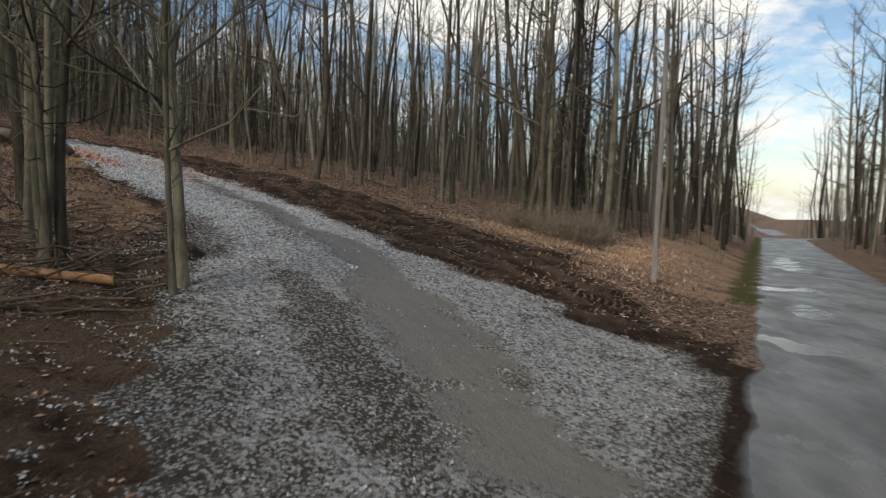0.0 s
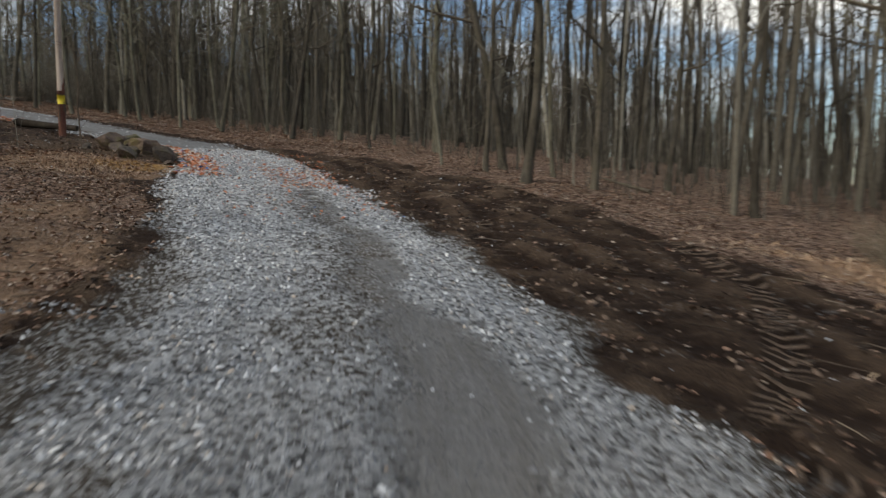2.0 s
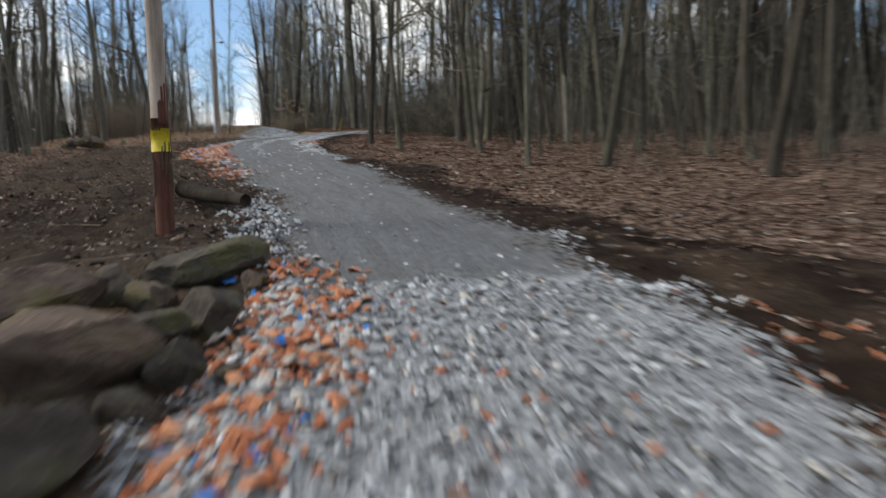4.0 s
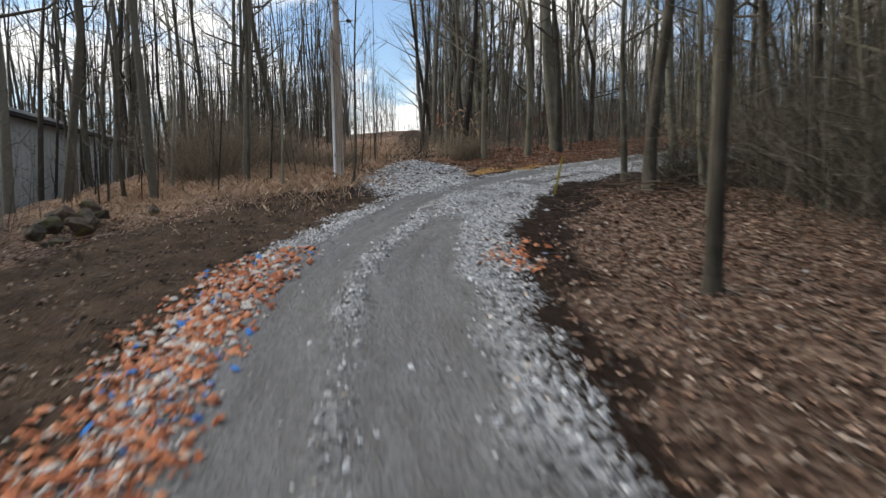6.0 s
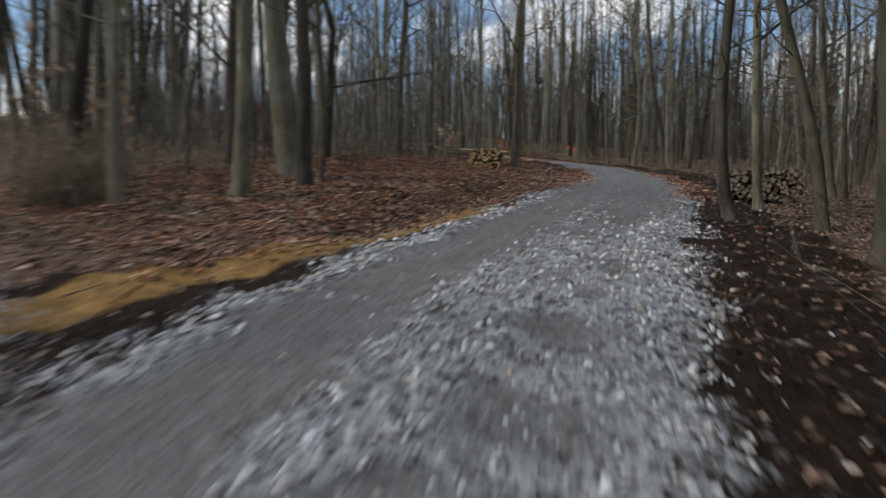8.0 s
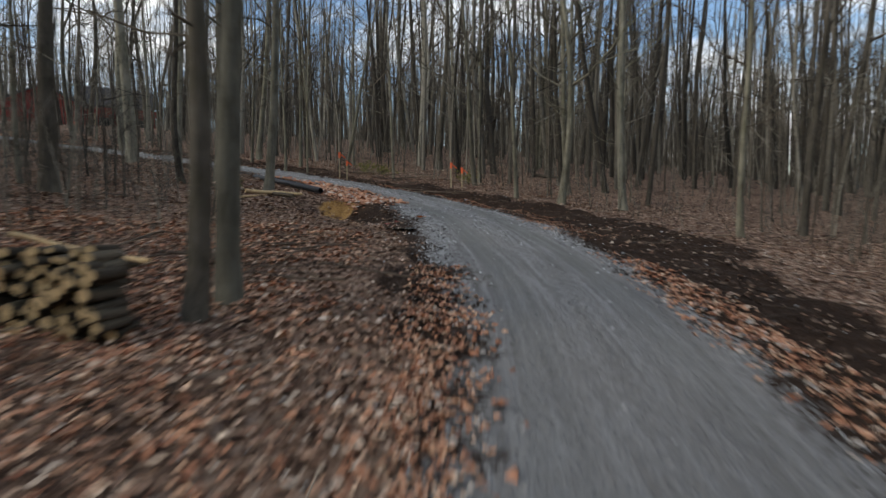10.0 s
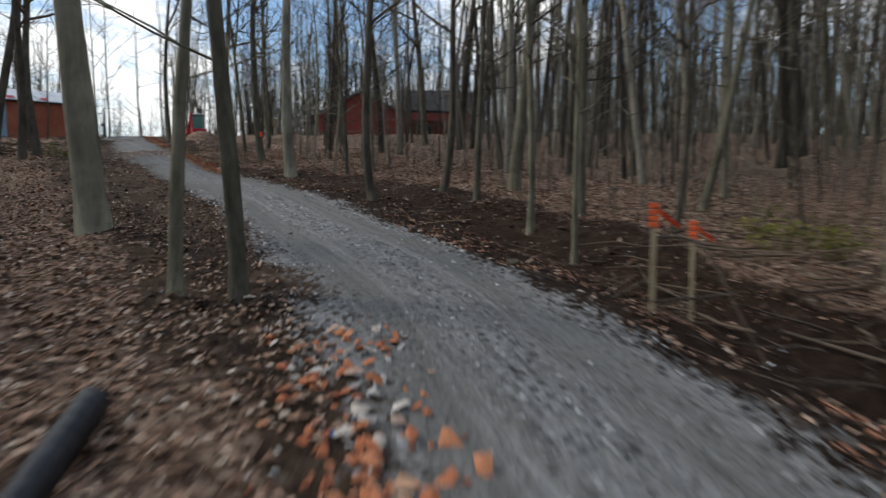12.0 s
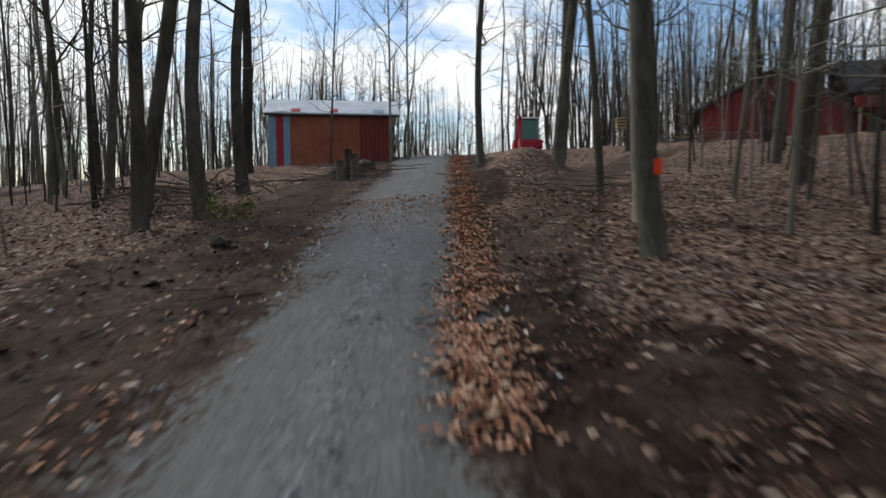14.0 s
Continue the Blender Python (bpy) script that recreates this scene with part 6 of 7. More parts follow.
def lying(name, x0, y0, x1, y1, r0, r1, material, label, category, lift=0.0, sides=10, sway=0.02, group="", rise=0.0):
    """A stem lying on the ground from one place to another."""
    n = 7
    u = np.linspace(0, 1, n)
    px, py = x0 + (x1 - x0) * u, y0 + (y1 - y0) * u
    pz = terrain(px, py) + r0 + (r1 - r0) * u + lift + rise * u
    # a stiff log rests on the high points
    line = np.polyval(np.polyfit(u, pz, 1), u)
    pz = line + max(0, float(np.max(terrain(px, py) - line + 0.5 * (r0 + r1))) * 0.55)
    rg = np.random.default_rng(int(abs(x0 * 77 + y0 * 13)))
    c = np.array((px.mean(), py.mean(), pz.mean()))
    p = np.column_stack([px, py, pz]) + np.cumsum(rg.normal(0, sway, (n, 3)), axis=0) * [1, 1, 0.5] - c
    v, f = tube(p, r0 + (r1 - r0) * u, sides)
    ob = new(name, mesh_from(name, v, f, material, sides > 6))
    ob.matrix_basis = pose(*c)
    return tagged(ob, label, category, group)


M_PEELED = plain("peeled_log", (0.20, 0.10, 0.05), (0.38, 0.22, 0.12), 3, stretch=(2, 2, 2))
lying("log", -8.6, 8.9, -5.4, 9.9, 0.10, 0.085, M_PEELED, "peeled orange-brown log lying in the leaves", "log")
lying("log", -7.4, 7.6, -4.4, 9.2, 0.035, 0.02, M_LOG_SIDE, "thin fallen branch across the leaf litter", "branch")
lying("log", -72.25, 53.9, -71.95, 55.5, 0.055, 0.04, M_WOOD_PALE, "pale broken trunk lying in the leaves", "log", 0.06)
lying("log", -71.5, 53.2, -72.0, 54.25, 0.035, 0.02, M_WOOD_PALE, "pale snapped limb lying in the leaves", "branch", 0.05)
lying("log", -71.6, 54.9, -74.4, 53.6, 0.05, 0.03, M_LOG_SIDE, "grey fallen limb in the leaf litter", "branch", 0.03)
lying("log", -76.6, 62.2, -72.8, 63.6, 0.028, 0.012, M_STICK, "long pale branch lying along the ditch", "branch", 0.15)
u = np.linspace(0, 1, 9)
bow = np.column_stack([0.95 * u, 0.45 * u + 0.06 * np.sin(5 * u), 0.95 - 0.35 * u - 0.75 * u**3 + 0.08 * np.sin(7 * u)])
bent = new("bent_branch", mesh_from("bent_branch", *tube(bow, 0.020 - 0.012 * u, 7), M_STICK, True))
bent.matrix_basis = pose(-78.2, 61.5, ground_z(-77.7, 61.75))
tagged(bent, "bent pale snapped branch caught on a stake", "branch")
lying("log", -46.0, 36.9, -44.9, 36.2, 0.04, 0.025, M_STICK, "grey limb leaning among the trees", "branch", 0.25)
for i in range(26):
    x, y = wood_rnd.uniform(-125, 0), wood_rnd.uniform(8, 80)
    s, d, w = along(x, y)
    if not 5 < abs(d[0]) < 22 or not free_spot(x, y, 4):
        continue
    a, q = wood_rnd.uniform(0, 6.28), wood_rnd.uniform(1.5, 5)
    lying("log", x, y, x + q * math.cos(a), y + q * math.sin(a), wood_rnd.uniform(0.04, 0.12), 0.03, M_LOG_SIDE, "dark fallen limb rotting in the leaf litter", "log", group="fallen limbs of the wood")


STICKS = []
for k in range(5):
    rg = np.random.default_rng(80 + k)
    p = np.column_stack([np.linspace(-0.5, 0.5, 5), np.cumsum(rg.normal(0, 0.03, 5)), np.cumsum(rg.normal(0, 0.02, 5))])
    bits = [tube(p, [0.012, 0.012, 0.010, 0.008, 0.004], 5)]
    for f in (0.45, 0.7):
        q = p[0] + (p[-1] - p[0]) * f
        bits.append(tube([q, q + (0.22, rg.normal(0, 0.14), rg.normal(0, 0.08))], [0.006, 0.003], 3))
    v, f = joined(bits)
    STICKS.append(mesh_from("stick", v, f, M_STICK))


def brush(x, y, n, spread, length, seed, label, lift=0.35):
    """A heap of cut sticks."""
    rg = random.Random(seed)
    z0 = ground_z(x, y)
    ob = empty("brush_pile", x, y, z0, 0, label, "brush pile", "brush heaps")
    for _ in range(n):
        px, py = rg.gauss(0, spread), rg.gauss(0, spread)
        pz = ground_z(x + px, y + py) - z0 + rg.uniform(0.02, lift)
        k = length * rg.uniform(0.4, 1.2)
        link_part("stick", rg.choice(STICKS), ob, at=pose(px, py, pz, rg.uniform(0, 360), rg.gauss(0, 8), rg.uniform(0, 360)) @ Matrix.Diagonal((k, k, k, 1)))
    return ob


for x, y, n, sp, ln, seed in [(-6.4, 9.6, 70, 0.9, 1.7, 1), (-8.0, 12.6, 60, 1.0, 1.6, 2), (-105.0, 46.0, 70, 1.3, 2.2, 3), (-109.5, 48.6, 60, 0.8, 1.2, 4), (-104.0, 55.6, 90, 1.2, 1.0, 5),
                              (-50.0, 47.2, 50, 1.2, 1.6, 6), (-43.6, 34.6, 40, 0.9, 1.3, 7), (-79.5, 63.6, 60, 1.3, 1.5, 8), (-122.0, 60.0, 60, 1.5, 2.0, 9), (-64.2, 49.5, 30, 0.7, 1.2, 10)]:
    brush(x, y, n, sp, ln, seed, "tangle of cut sticks and branches on the ground")

# the culvert: black corrugated pipe
p = empty("culvert_pipe", -72.7, 56.55, label="black corrugated plastic pipe lying out of the bank", category="pipe")
t = np.linspace(0, 1, 90)
px = np.interp(t, [0, 0.5, 1], [0.0, -1.9, -4.3])
py = np.interp(t, [0, 0.5, 1], [0.0, 0.25, 0.35])
pz = terrain(px - 72.7, py + 56.55, False) - ground_z(-72.7, 56.55) + 0.10
pz = np.polyval(np.polyfit(t, pz, 2), t)
rad = 0.088 + 0.009 * np.sign(np.sin(t * 90 * 2.1))
v, f = tube(np.column_stack([px, py, pz]), rad, 14, False)
link_part("pipe", mesh_from("pipe", v, f, M_BLACK, False), p)
v, f = tube(np.column_stack([px[:12], py[:12], pz[:12]]), 0.074 + 0 * t[:12], 14, False)
link_part("bore", mesh_from("bore", v, f[:, ::-1], M_BLACK, True), p)

# standing water in the hollow before the culvert
M_WATER = Mat("muddy_water", 0.24, spec=0.45)
M_WATER = M_WATER.done(M_WATER.ramp(M_WATER.noise(2.0, 4, 0.6), (0.3, (0.070, 0.070, 0.060)), (0.7, (0.115, 0.113, 0.098))))
bm = bmesh.new()
ring = []
zw = 13.462
for i in range(40):
    a = 6.2832 * i / 40
    k = 1 + 0.16 * math.sin(3 * a + 1) + 0.08 * math.sin(7 * a)
    ring.append(bm.verts.new((2.75 * k * math.cos(a), 1.35 * k * math.sin(a), 0)))
bm.faces.new(ring)
pool = part("puddle", bm, M_WATER)
pool.matrix_basis = pose(-69.4, 54.9, zw, 0, 0, -20)
tagged(pool, "grey-green muddy water standing at the culvert", "water", kind="structure")


# crumpled plastic scraps
M_SCRAP_RED = plain("red_plastic", (0.50, 0.045, 0.045), (0.68, 0.12, 0.10), 9.0, 0.5)
M_SCRAP_ORANGE = plain("orange_plastic", (0.55, 0.17, 0.04), (0.70, 0.30, 0.10), 9.0, 0.5)


def scrap(x, y, wide, deep, turn, material, label, seed):
    """A crumpled scrap of sheet lying on the ground."""
    rg = random.Random(seed)
    bm = bmesh.new()
    rows = [[bm.verts.new((wide * (i / 5 - 0.5) + rg.uniform(-0.01, 0.01), deep * (j / 3 - 0.5) + rg.uniform(-0.012, 0.012), 0.02 + rg.uniform(0, 0.045))) for i in range(6)] for j in range(4)]
    for a, b in zip(rows, rows[1:]):
        for i in range(5):
            bm.faces.new((a[i], a[i + 1], b[i + 1], b[i]))
    bmesh.ops.solidify(bm, geom=bm.faces, thickness=0.003)
    ob = part("plastic_scrap", bm, material)
    ob.matrix_basis = pose(x, y, ground_z(x, y) - 0.01, 0, 0, turn)
    return tagged(ob, label, "scrap", group="plastic scraps")


for x, y, wide, deep, turn in [(-55.29, 40.57, 0.24, 0.10, 30), (-54.16, 39.97, 0.13, 0.09, 80), (-50.68, 42.47, 0.14, 0.10, 10), (-68.1, 55.18, 0.18, 0.12, 120), (-67.39, 54.8, 0.15, 0.07, 140)]:
    scrap(x, y, wide, deep, turn, M_SCRAP_RED, "crumpled red plastic scrap lying on muddy ground", int(-x * 10))
scrap(-67.53, 55.68, 0.2, 0.09, 70, M_SCRAP_ORANGE, "torn orange plastic scrap at the gravel edge", 5)

# thin pale dead sapling between the boulders and the stained pole
p = empty("dead_sapling", -18.2, 22.66, label="thin pale dead sapling with stubs of twigs", category="sapling")
link_part("stem", round_mesh("stem", 3.6, 0.024, 0.008, M_STICK, 7, 9, 0.02, 5), p, at=pose(0, 0, -0.15, 2, 1, 0))
for turn, rise, q in ((20, 38, 1.0), (115, 62, 0.8), (205, 50, 1.05), (300, 70, 0.85), (350, 75, 0.6)):
    link_part("limb", round_mesh("limb", q, 0.012, 0.004, M_STICK, 5, 6, 0.02, turn), p, at=pose(0, 0, 2.4 + 0.0012 * turn, rise, 0, turn))
rg = random.Random(17)
for k in range(9):
    z0 = rg.uniform(0.5, 3.1)
    link_part("twig", round_mesh("twig", rg.uniform(0.15, 0.5), 0.007, 0.003, M_STICK, 5, 4, 0.012, k), p, at=pose(0, 0, z0, rg.uniform(35, 70), 0, rg.uniform(0, 360)))

# moss-green low shrub behind the stakes
M_SHRUB = island_material("shrub_leaves", [(0.0, (0.05, 0.055, 0.012)), (0.5, (0.12, 0.125, 0.025)), (1.0, (0.22, 0.20, 0.05))])


def shrub(x, y, wide, tall, n, seed):
    """A low bush with small yellow-green leaves."""
    rg = np.random.default_rng(seed)
    ob = empty("shrub", x, y, label="low yellow-green leafy shrub in the leaf litter", category="bush", group="green shrubs of the wood")
    p = np.stack([rg.normal(0, wide * 0.15, 26), rg.normal(0, wide * 0.15, 26), np.zeros(26) - 0.05], 1)
    q = p + np.stack([rg.normal(0, wide * 0.35, 26), rg.normal(0, wide * 0.35, 26), tall * rg.uniform(0.5, 1.1, 26)], 1)
    link_part("stem", mesh_from("stem", *spikes(p, q, np.full(26, 0.008)), M_BUSH), ob)
    i = rg.integers(0, 26, n)
    c = p[i] + (q - p)[i] * rg.uniform(0.35, 1.05, (n, 1)) + rg.normal(0, 0.06, (n, 3))
    u, w = rg.normal(0, 0.022, (n, 3)), rg.normal(0, 0.016, (n, 3))
    V = np.stack([c - u, c + w, c + u, c - w], 1).reshape(-1, 3)
    F = (np.array([(0, 1, 2), (0, 2, 3)])[None] + (np.arange(n) * 4)[:, None, None]).reshape(-1, 3)
    link_part("foliage", mesh_from("foliage", V, F, M_SHRUB), ob)


for x, y, wide, tall, seed in [(-80.2, 64.6, 1.0, 0.7, 1), (-79.7, 65.1, 0.8, 0.5, 2), (-76.4, 67.2, 0.7, 0.8, 3), (-101.0, 49.9, 0.9, 0.5, 4), (-74.6, 54.9, 0.5, 0.2, 5)]:
    shrub(x, y, wide, tall, 420, seed)

# pale trailing branches along the dug ditch
lying("log", -78.4, 63.1, -73.2, 63.5, 0.022, 0.012, M_STICK, "long thin pale branch lying along the ditch edge", "branch", 0.06)
lying("log", -79.3, 66.7, -74.0, 65.5, 0.030, 0.012, M_STICK, "long bowed pale branch lying over dug earth", "branch", 0.22)
lying("log", -105.8, 44.6, -101.2, 48.0, 0.05, 0.03, M_LOG_SIDE, "dark fallen limb lying before the shed", "branch", 0.05)


# ---------------------------------------------------------------- firewood
def woodpile(x, y, turn, wide, rows, r, label, seed, ends):
    ob = empty("woodpile", x, y, turn=turn, label=label, category="woodpile", group="stacked firewood")
    rg = random.Random(seed)
    side = round_mesh("log_side", 0.42, 1.0, 1.0, M_LOG_SIDE, 9, 2)
    for row in range(rows):
        inset = 0.12 * wide * max(0, row - rows * 0.45) / rows * rg.uniform(0.6, 2.2)
        px = -wide / 2 + inset + r * (row % 2)
        while px < wide / 2 - 0.6 * inset:
            k = r * rg.choice((0.62, 0.75, 0.9, 1.0, 1.12))
            px += k
            if row > 1 and rg.random() < 0.07:
                continue
            pz = r + row * r * 1.5 + rg.uniform(-0.025, 0.02)
            m = pose(px, rg.uniform(-0.16, 0.10), pz, 90 + rg.uniform(-7, 7), rg.uniform(0, 50), rg.uniform(-9, 9)) @ Matrix.Diagonal((k, k * rg.uniform(0.7, 1.0), 1, 1))
            px += k * 0.8
            log = link_part("log", side, ob, at=m)
            end = link_part("cut_end", ends, log, at=Matrix.Translation((0, 0, 0.4215)))
    return ob


bm = bmesh.new()
bmesh.ops.create_circle(bm, cap_ends=True, segments=9, radius=0.93)
LOG_END = bpy.data.meshes.new("cut_end")
bm.to_mesh(LOG_END)
bm.free()
LOG_END.materials.append(M_LOG_END)
LOG_END_GREY = LOG_END.copy()
LOG_END_GREY.materials[0] = plain("weathered_log_end", (0.16, 0.125, 0.09), (0.28, 0.225, 0.165), 9)
woodpile(-63.3, 47.2, 35, 1.15, 9, 0.055, "neat stack of pale cut firewood against twin trunks", 1, LOG_END)
woodpile(-53.4, 47.8, 15, 1.75, 8, 0.062, "long stack of grey-ended firewood logs among trees", 2, LOG_END_GREY)
lying("log", -64.5, 47.0, -62.5, 47.7, 0.03, 0.02, M_WOOD_PALE, "pale branch laid over the firewood", "branch", 0.62)


# ---------------------------------------------------------------- buildings at the top
def boards(name, a, b, wide=0.2):
    m = Mat(name, 0.8, spec=0.25)
    t = m.n.new("ShaderNodeTexWave")
    t.bands_direction = "Y"
    t.inputs["Scale"].default_value, t.inputs["Distortion"].default_value = 1.6 / wide * 0.2, 0.2
    m.l.new(m.co, t.inputs["Vector"])
    c = m.mix(m.ramp(m.noise(1.4, 6, 0.7, m.scaled(1, 5, 0.6)), (0.3, 0.0), (0.7, 1.0)), a, b)
    c = m.mix(m.ramp(t.outputs["Fac"], (0.0, 0.6), (0.12, 0.0)), c, tuple(0.35 * k for k in a))
    m.bump(t.outputs["Fac"], 0.4, 0.02)
    return m.done(c)


M_RED = boards("red_boards", (0.17, 0.030, 0.024), (0.26, 0.060, 0.045))
M_RED_PANEL = plain("faded_red_panel", (0.25, 0.065, 0.035), (0.36, 0.13, 0.075), 1.2, 0.8, bump=0.1)
M_CRIMSON = plain("crimson_panel", (0.34, 0.022, 0.035), (0.42, 0.04, 0.05), 2, 0.6, bump=0.1)
M_BLUE = plain("pale_blue_panel", (0.17, 0.29, 0.37), (0.25, 0.38, 0.46), 2, 0.6, bump=0.1)
M_ROOF_DARK = plain("dark_shingles", (0.045, 0.045, 0.048), (0.09, 0.09, 0.092), 5, 0.9)
M_TIN = plain("tin_roof", (0.42, 0.45, 0.47), (0.60, 0.63, 0.65), 1.5, 0.45, 0.5, bump=0.05)
M_GLASS = Mat("window_glass", 0.05, spec=0.6).done((0.02, 0.024, 0.028))


def shed():
    """Low red shed: the long wall faces the drive."""
    ob = empty("shed", -116.9, 44.4, 19.6, 23, "long red shed with pale blue panels and tin roof", "shed")
    # local: x towards the drive, y along the wall
    L, D, H = 2.7, 3.2, 2.25
    part("wall", box(bmesh.new(), -D, 0, -L, L, -0.6, H), M_RED_PANEL, ob)
    for y0, y1, m, words in [(-L, -L + 0.34, M_BLUE, "pale blue panel"), (-L + 0.36, -L + 0.64, M_CRIMSON, "crimson panel"), (-L + 0.66, -L + 0.95, M_BLUE, "pale blue panel"), (1.3, L - 0.02, M_RED, "deep red boarding")]:
        part("panel", box(bmesh.new(), 0.002, 0.03, y0, y1, -0.3, H - 0.03, 0.004), m, ob, words)
    part("fascia", box(bmesh.new(), 0.0, 0.16, -L - 0.15, L + 0.35, H, H + 0.14, 0.01), M_ROOF_DARK, ob)
    bm = bmesh.new()
    pts = [(0.2, H + 0.12), (-1.7, H + 0.95), (-D - 0.2, H + 0.12), (-D - 0.2, H + 0.06), (-1.7, H + 0.88), (0.2, H + 0.06)]
    a = [bm.verts.new((x, -L - 0.2, z)) for x, z in pts]
    b = [bm.verts.new((x, L + 0.4, z)) for x, z in pts]
    bm.faces.new(a)
    bm.faces.new(b[::-1])
    for i in range(6):
        bm.faces.new((a[i], b[i], b[(i + 1) % 6], a[(i + 1) % 6]))
    bmesh.ops.recalc_face_normals(bm, faces=bm.faces)
    roof = part("roof", bm, M_TIN, ob, "bright tin roof with coloured patches")
    for y0, y1, m in [(-1.7, -1.3, M_CRIMSON), (0.0, 0.35, M_CRIMSON), (1.9, 2.4, M_BLUE), (-2.3, -1.9, M_WHITE)]:
        bm = box(bmesh.new(), -0.45, 0.0, y0, y1, 0, 0.012)
        q = part("roof_patch", bm, m, roof)
        q.matrix_basis = pose(0.12, 0, H + 0.17, 0, 23.6, 0)
    part("post", box(bmesh.new(), -0.4, -0.3, L + 0.75, L + 0.85, -0.4, 1.3, 0.01), M_ROOF_DARK, ob)
    part("porch_rail", box(bmesh.new(), -1.5, -0.3, L + 0.76, L + 0.84, 1.25, 1.35, 0.01), M_ROOF_DARK, ob)
    part("porch_skirt", box(bmesh.new(), -1.5, -0.35, L + 0.2, L + 0.9, -0.4, 0.5, 0.01), M_ROOF_DARK, ob)


shed()


def gable(bm, x0, x1, y0, y1, eave, peak, over=0.5, thick=0.16):
    """A roof with its ridge along x."""
    ym = (y0 + y1) / 2
    k = (peak - eave) / (ym - y0)
    pts = [(y0 - over, eave - over * k), (ym, peak), (y1 + over, eave - over * k), (y1 + over, eave - over * k - thick), (ym, peak - thick), (y0 - over, eave - over * k - thick)]
    a = [bm.verts.new((x0, y, z)) for y, z in pts]
    b = [bm.verts.new((x1, y, z)) for y, z in pts]
    bm.faces.new(a)
    bm.faces.new(b[::-1])
    for i in range(6):
        bm.faces.new((a[i], b[i], b[(i + 1) % 6], a[(i + 1) % 6]))
    bmesh.ops.recalc_face_normals(bm, faces=bm.faces)
    return bm


def house():
    """Red house in the trees: a gabled wing and a long main roof over a porch."""
    ob = empty("house", -139.0, 62.0, 21.6, -6, "red board house with a dark roof among the trees", "house")
    bm = box(bmesh.new(), -9, 0, 0, 9.0, -1.5, 2.9)
    part("wing_wall", bm, M_RED, ob)
    bm = bmesh.new()
    tri = [(0, 2.9), (9.0, 2.9), (4.5, 5.2)]
    a = [bm.verts.new((0.0, y, z)) for y, z in tri]
    b = [bm.verts.new((-0.2, y, z)) for y, z in tri]
    bm.faces.new(a)
    bm.faces.new(b[::-1])
    for i in range(3):
        bm.faces.new((a[i], b[i], b[(i + 1) % 3], a[(i + 1) % 3]))
    bmesh.ops.recalc_face_normals(bm, faces=bm.faces)
    part("gable_wall", bm, M_RED, ob)
    part("wing_roof", gable(bmesh.new(), -9, 0.5, 0, 9.0, 3.0, 5.35), M_ROOF_DARK, ob)
    part("main_wall", box(bmesh.new(), -8, -1.0, 9.0, 16.5, -1.5, 3.3), M_RED, ob)
    bm = bmesh.new()
    for x0, z0, x1, z1 in [(1.2, 3.35, -4.0, 6.2), (-4.0, 6.2, -9, 3.4)]:
        vs = [bm.verts.new(c) for c in ((x0, 8.6, z0), (x0, 17.0, z0), (x1, 17.0, z1), (x1, 8.6, z1))]
        bm.faces.new(vs)
    bmesh.ops.solidify(bm, geom=bm.faces, thickness=0.16)
    part("main_roof", bm, M_ROOF_DARK, ob, "dark shingled roof")
    part("porch_beam", box(bmesh.new(), 0.7, 0.95, 9.1, 16.5, 2.4, 3.15, 0.02), M_RED, ob)
    for y in (9.4, 12.8, 16.2):
        part("porch_post", box(bmesh.new(), 0.74, 0.9, y - 0.08, y + 0.08, -1.5, 2.4, 0.01), M_RUBBLE_WOOD, ob)
    for y in (11.0, 14.4):
        win = part("window", box(bmesh.new(), -1.0, -0.94, y - 0.8, y + 0.8, 0.2, 2.2, 0.01), M_ROOF_DARK, ob)
        part("pane", box(bmesh.new(), -0.945, -0.93, y - 0.7, y + 0.7, 0.3, 2.1), M_GLASS, win)


house()


def barn():
    """Long low metal barn beyond the field, seen through the trees."""
    ob = empty("barn", -60.5, 12.6, 9.5, 178.0, "long low barn with pale grey metal walls", "barn")
    M_SHEET = plain("grey_metal_sheet", (0.40, 0.42, 0.42), (0.52, 0.54, 0.54), 0.8, 0.5, 0.2, bump=0.05, stretch=(1, 1, 0.3))
    L, D, H = 22.0, 8.0, 4.6
    part("wall", box(bmesh.new(), 0, L, 0, D, -1.0, H), M_SHEET, ob)
    bm = bmesh.new()
    for k in range(44):
        box(bm, k * 0.5 + 0.22, k * 0.5 + 0.28, -0.03, 0.0, 0.0, H - 0.05)
    part("ribs", bm, M_SHEET, ob)
    part("eave", box(bmesh.new(), -0.3, L + 0.3, -0.45, -0.04, H - 0.05, H + 0.22, 0.02), M_ROOF_DARK, ob, "dark eave board")
    bm = bmesh.new()
    pts = [(-0.5, H + 0.24), (D / 2, H + 1.6), (D + 0.5, H + 0.24), (D + 0.5, H + 0.1), (D / 2, H + 1.46), (-0.5, H + 0.1)]
    a = [bm.verts.new((-0.4, y, z)) for y, z in pts]
    b = [bm.verts.new((L + 0.4, y, z)) for y, z in pts]
    bm.faces.new(a)
    bm.faces.new(b[::-1])
    for i in range(6):
        bm.faces.new((a[i], b[i], b[(i + 1) % 6], a[(i + 1) % 6]))
    bmesh.ops.recalc_face_normals(bm, faces=bm.faces)
    part("roof", bm, M_TIN, ob, "dull tin roof")


barn()


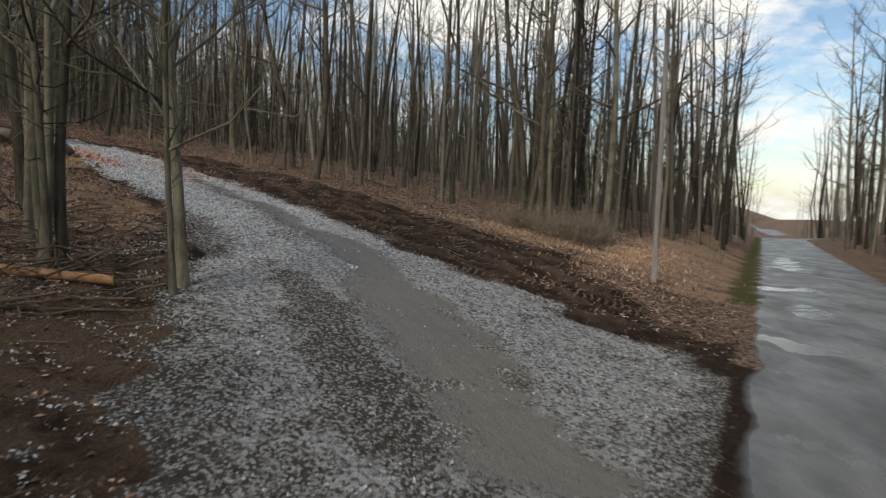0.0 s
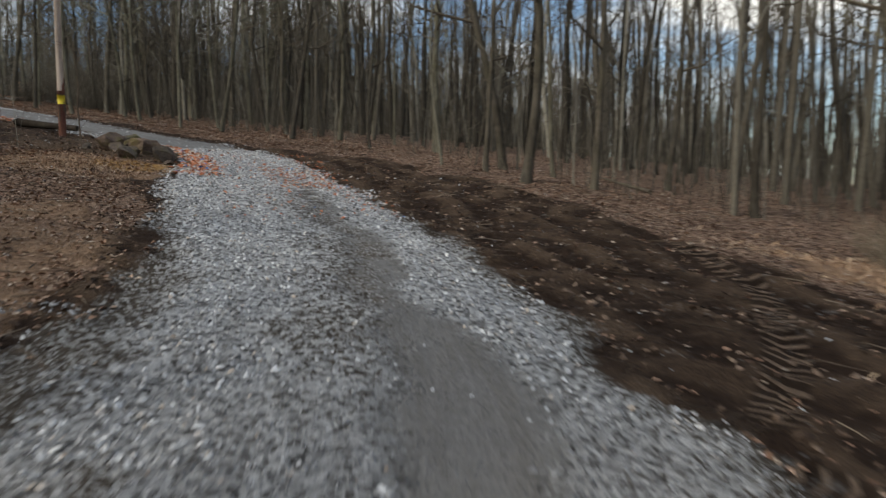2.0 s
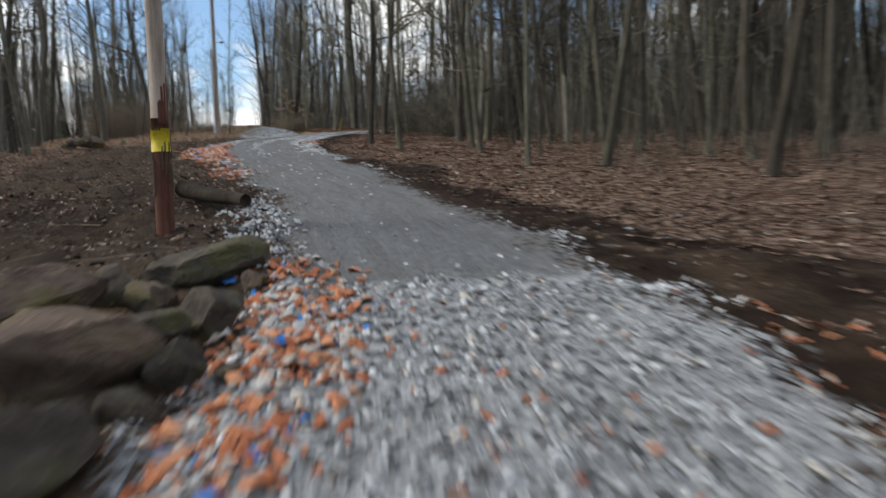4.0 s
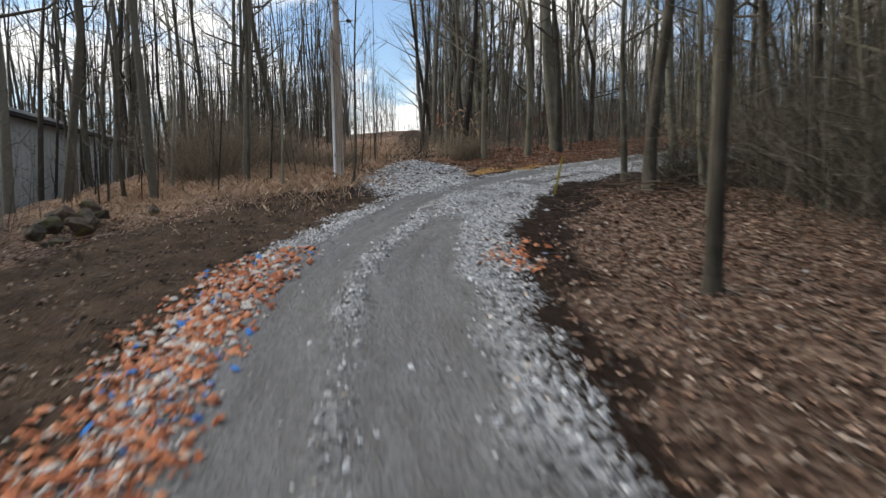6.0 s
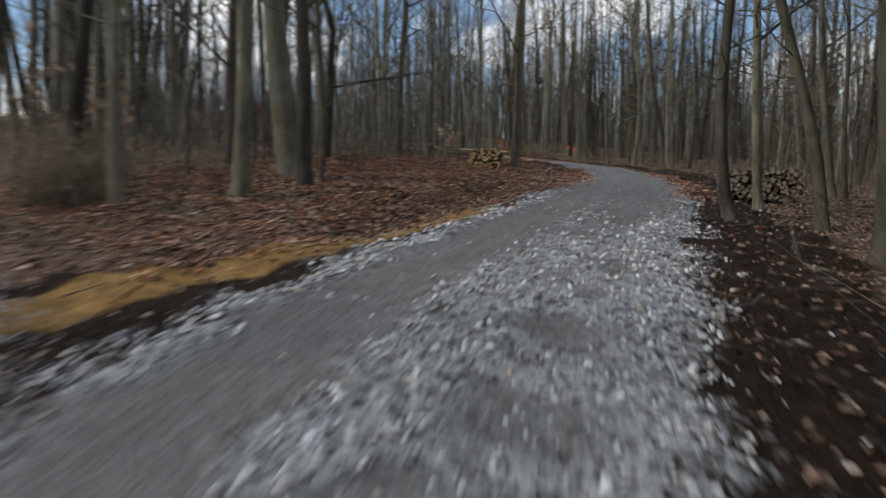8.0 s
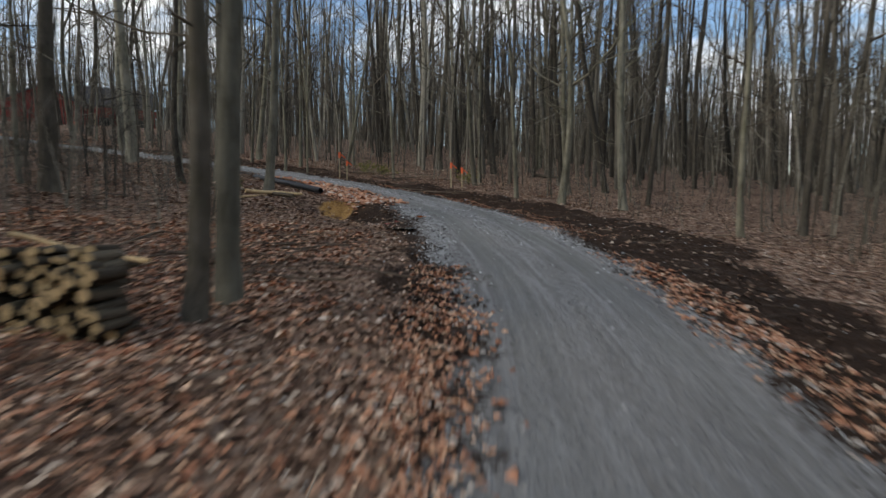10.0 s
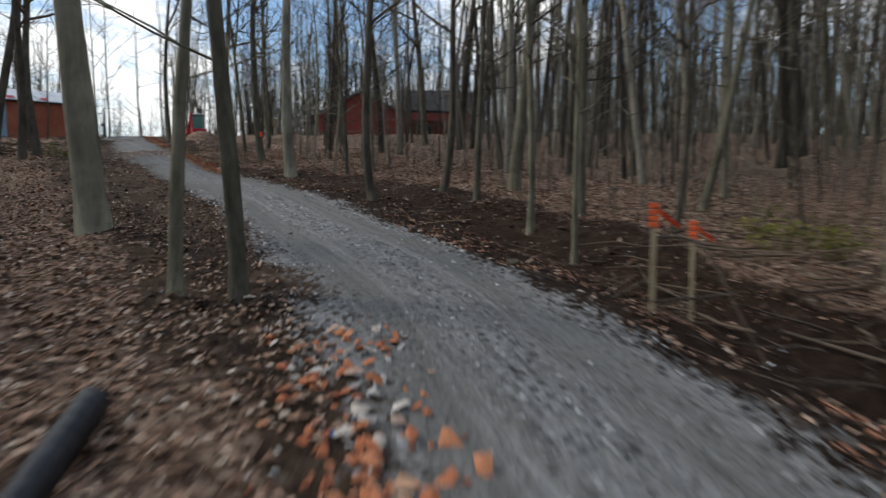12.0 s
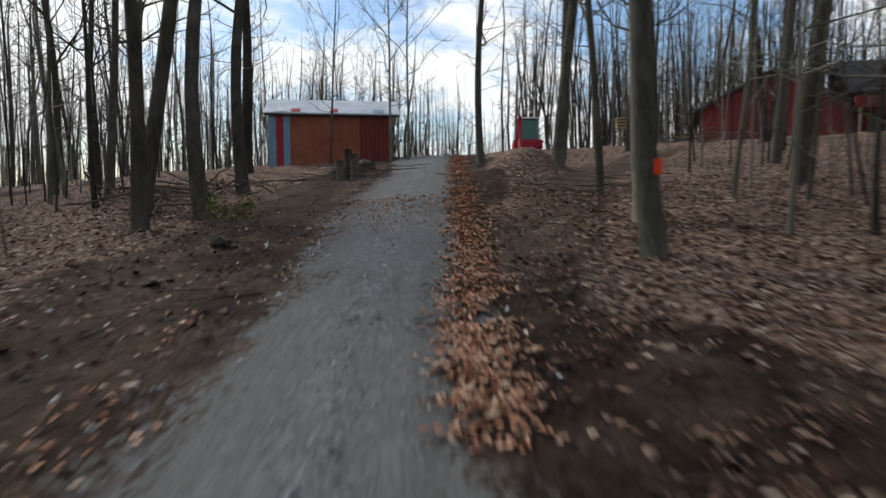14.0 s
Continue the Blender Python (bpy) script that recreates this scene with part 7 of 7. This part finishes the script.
def digger():
    """Small red digger behind a spoil heap."""
    zb = ground_z(-119.6, 52.8) + 0.02
    ob = empty("mini_excavator", -119.6, 52.8, zb - 0.4, 12, "small red excavator with green-tinted cab glass", "excavator")
    for y in (-0.62, 0.32):
        bm = box(bmesh.new(), -0.9, 0.9, y, y + 0.3, 0.0, 0.42, 0.15)
        part("track", bm, M_BLACK, ob, "black rubber track")
    part("deck", box(bmesh.new(), -0.85, 0.75, -0.65, 0.65, 0.45, 0.85, 0.08), M_CRIMSON, ob)
    cab = part("cab", box(bmesh.new(), -0.55, 0.5, -0.35, 0.5, 1.75, 1.85, 0.04), M_STEEL, ob)
    for x in (-0.52, 0.44):
        for y in (-0.33, 0.43):
            part("cab_post", box(bmesh.new(), x, x + 0.05, y, y + 0.05, 0.85, 1.77), M_STEEL, cab)
    part("cab_glass", box(bmesh.new(), -0.48, 0.44, -0.29, 0.43, 0.9, 1.73), Mat("green_glass", 0.1, spec=0.6).done((0.10, 0.26, 0.22)), cab, "green-tinted glass")
    link_part("boom", round_mesh("boom", 1.9, 0.10, 0.08, M_CRIMSON, 8, 4), ob, at=pose(0.6, -0.45, 0.9, 0, 68, 0))
    link_part("arm", round_mesh("arm", 1.3, 0.08, 0.06, M_CRIMSON, 8, 4), ob, at=pose(2.3, -0.45, 1.6, 0, 165, 0))


digger()


def timber_stack():
    ob = empty("timber_stack", -120.0, 57.4, turn=10, label="stack of pale boards on trestles", category="timber")
    for i in range(4):
        part("board", box(bmesh.new(), -0.25, 0.25, -0.75, 0.75, 0.75 + 0.13 * i, 0.82 + 0.13 * i, 0.01), M_RUBBLE_WOOD, ob)
    for y in (-0.6, 0.6):
        part("leg", box(bmesh.new(), -0.06, 0.06, y - 0.06, y + 0.06, -0.3, 0.75, 0.01), M_RUBBLE_WOOD, ob)


timber_stack()
# stumps and a root ball before the shed
M_ROOT = plain("root_soil", (0.03, 0.022, 0.017), (0.075, 0.055, 0.04), 4)
for x, y, k in [(-111.5, 48.3, 0.8), (-110.8, 47.4, 0.4)]:
    bm = rock_bm((k, k, k * 0.85), 31, 3)
    for q in bm.verts:
        q.co += Vector(q.co).normalized() * 0.06 * noise.noise(q.co * 9)
    ob = part("root_ball", bm, M_ROOT)
    ob.matrix_basis = pose(x, y, ground_z(x, y) + k * 0.28)
    tagged(ob, "dark upturned root ball of a felled tree", "stump", "stumps before the shed")
for x, y, h in [(-109.3, 48.9, 0.7), (-109.0, 48.5, 0.55), (-109.7, 48.5, 0.8)]:
    ob = link_part("stump", round_mesh("stump", h + 0.2, 0.16, 0.12, M_LOG_SIDE, 9, 5, 0.015, int(h * 100)), at=pose(x, y, ground_z(x, y) - 0.15, 6, -5, 0))
    tagged(ob, "ragged grey tree stump before the shed", "stump", "stumps before the shed")
lying("log", -24.7, 24.4, -22.5, 25.15, 0.15, 0.10, M_LOG_DARK, "short dark log lying beside the stained pole", "log", 0.1)
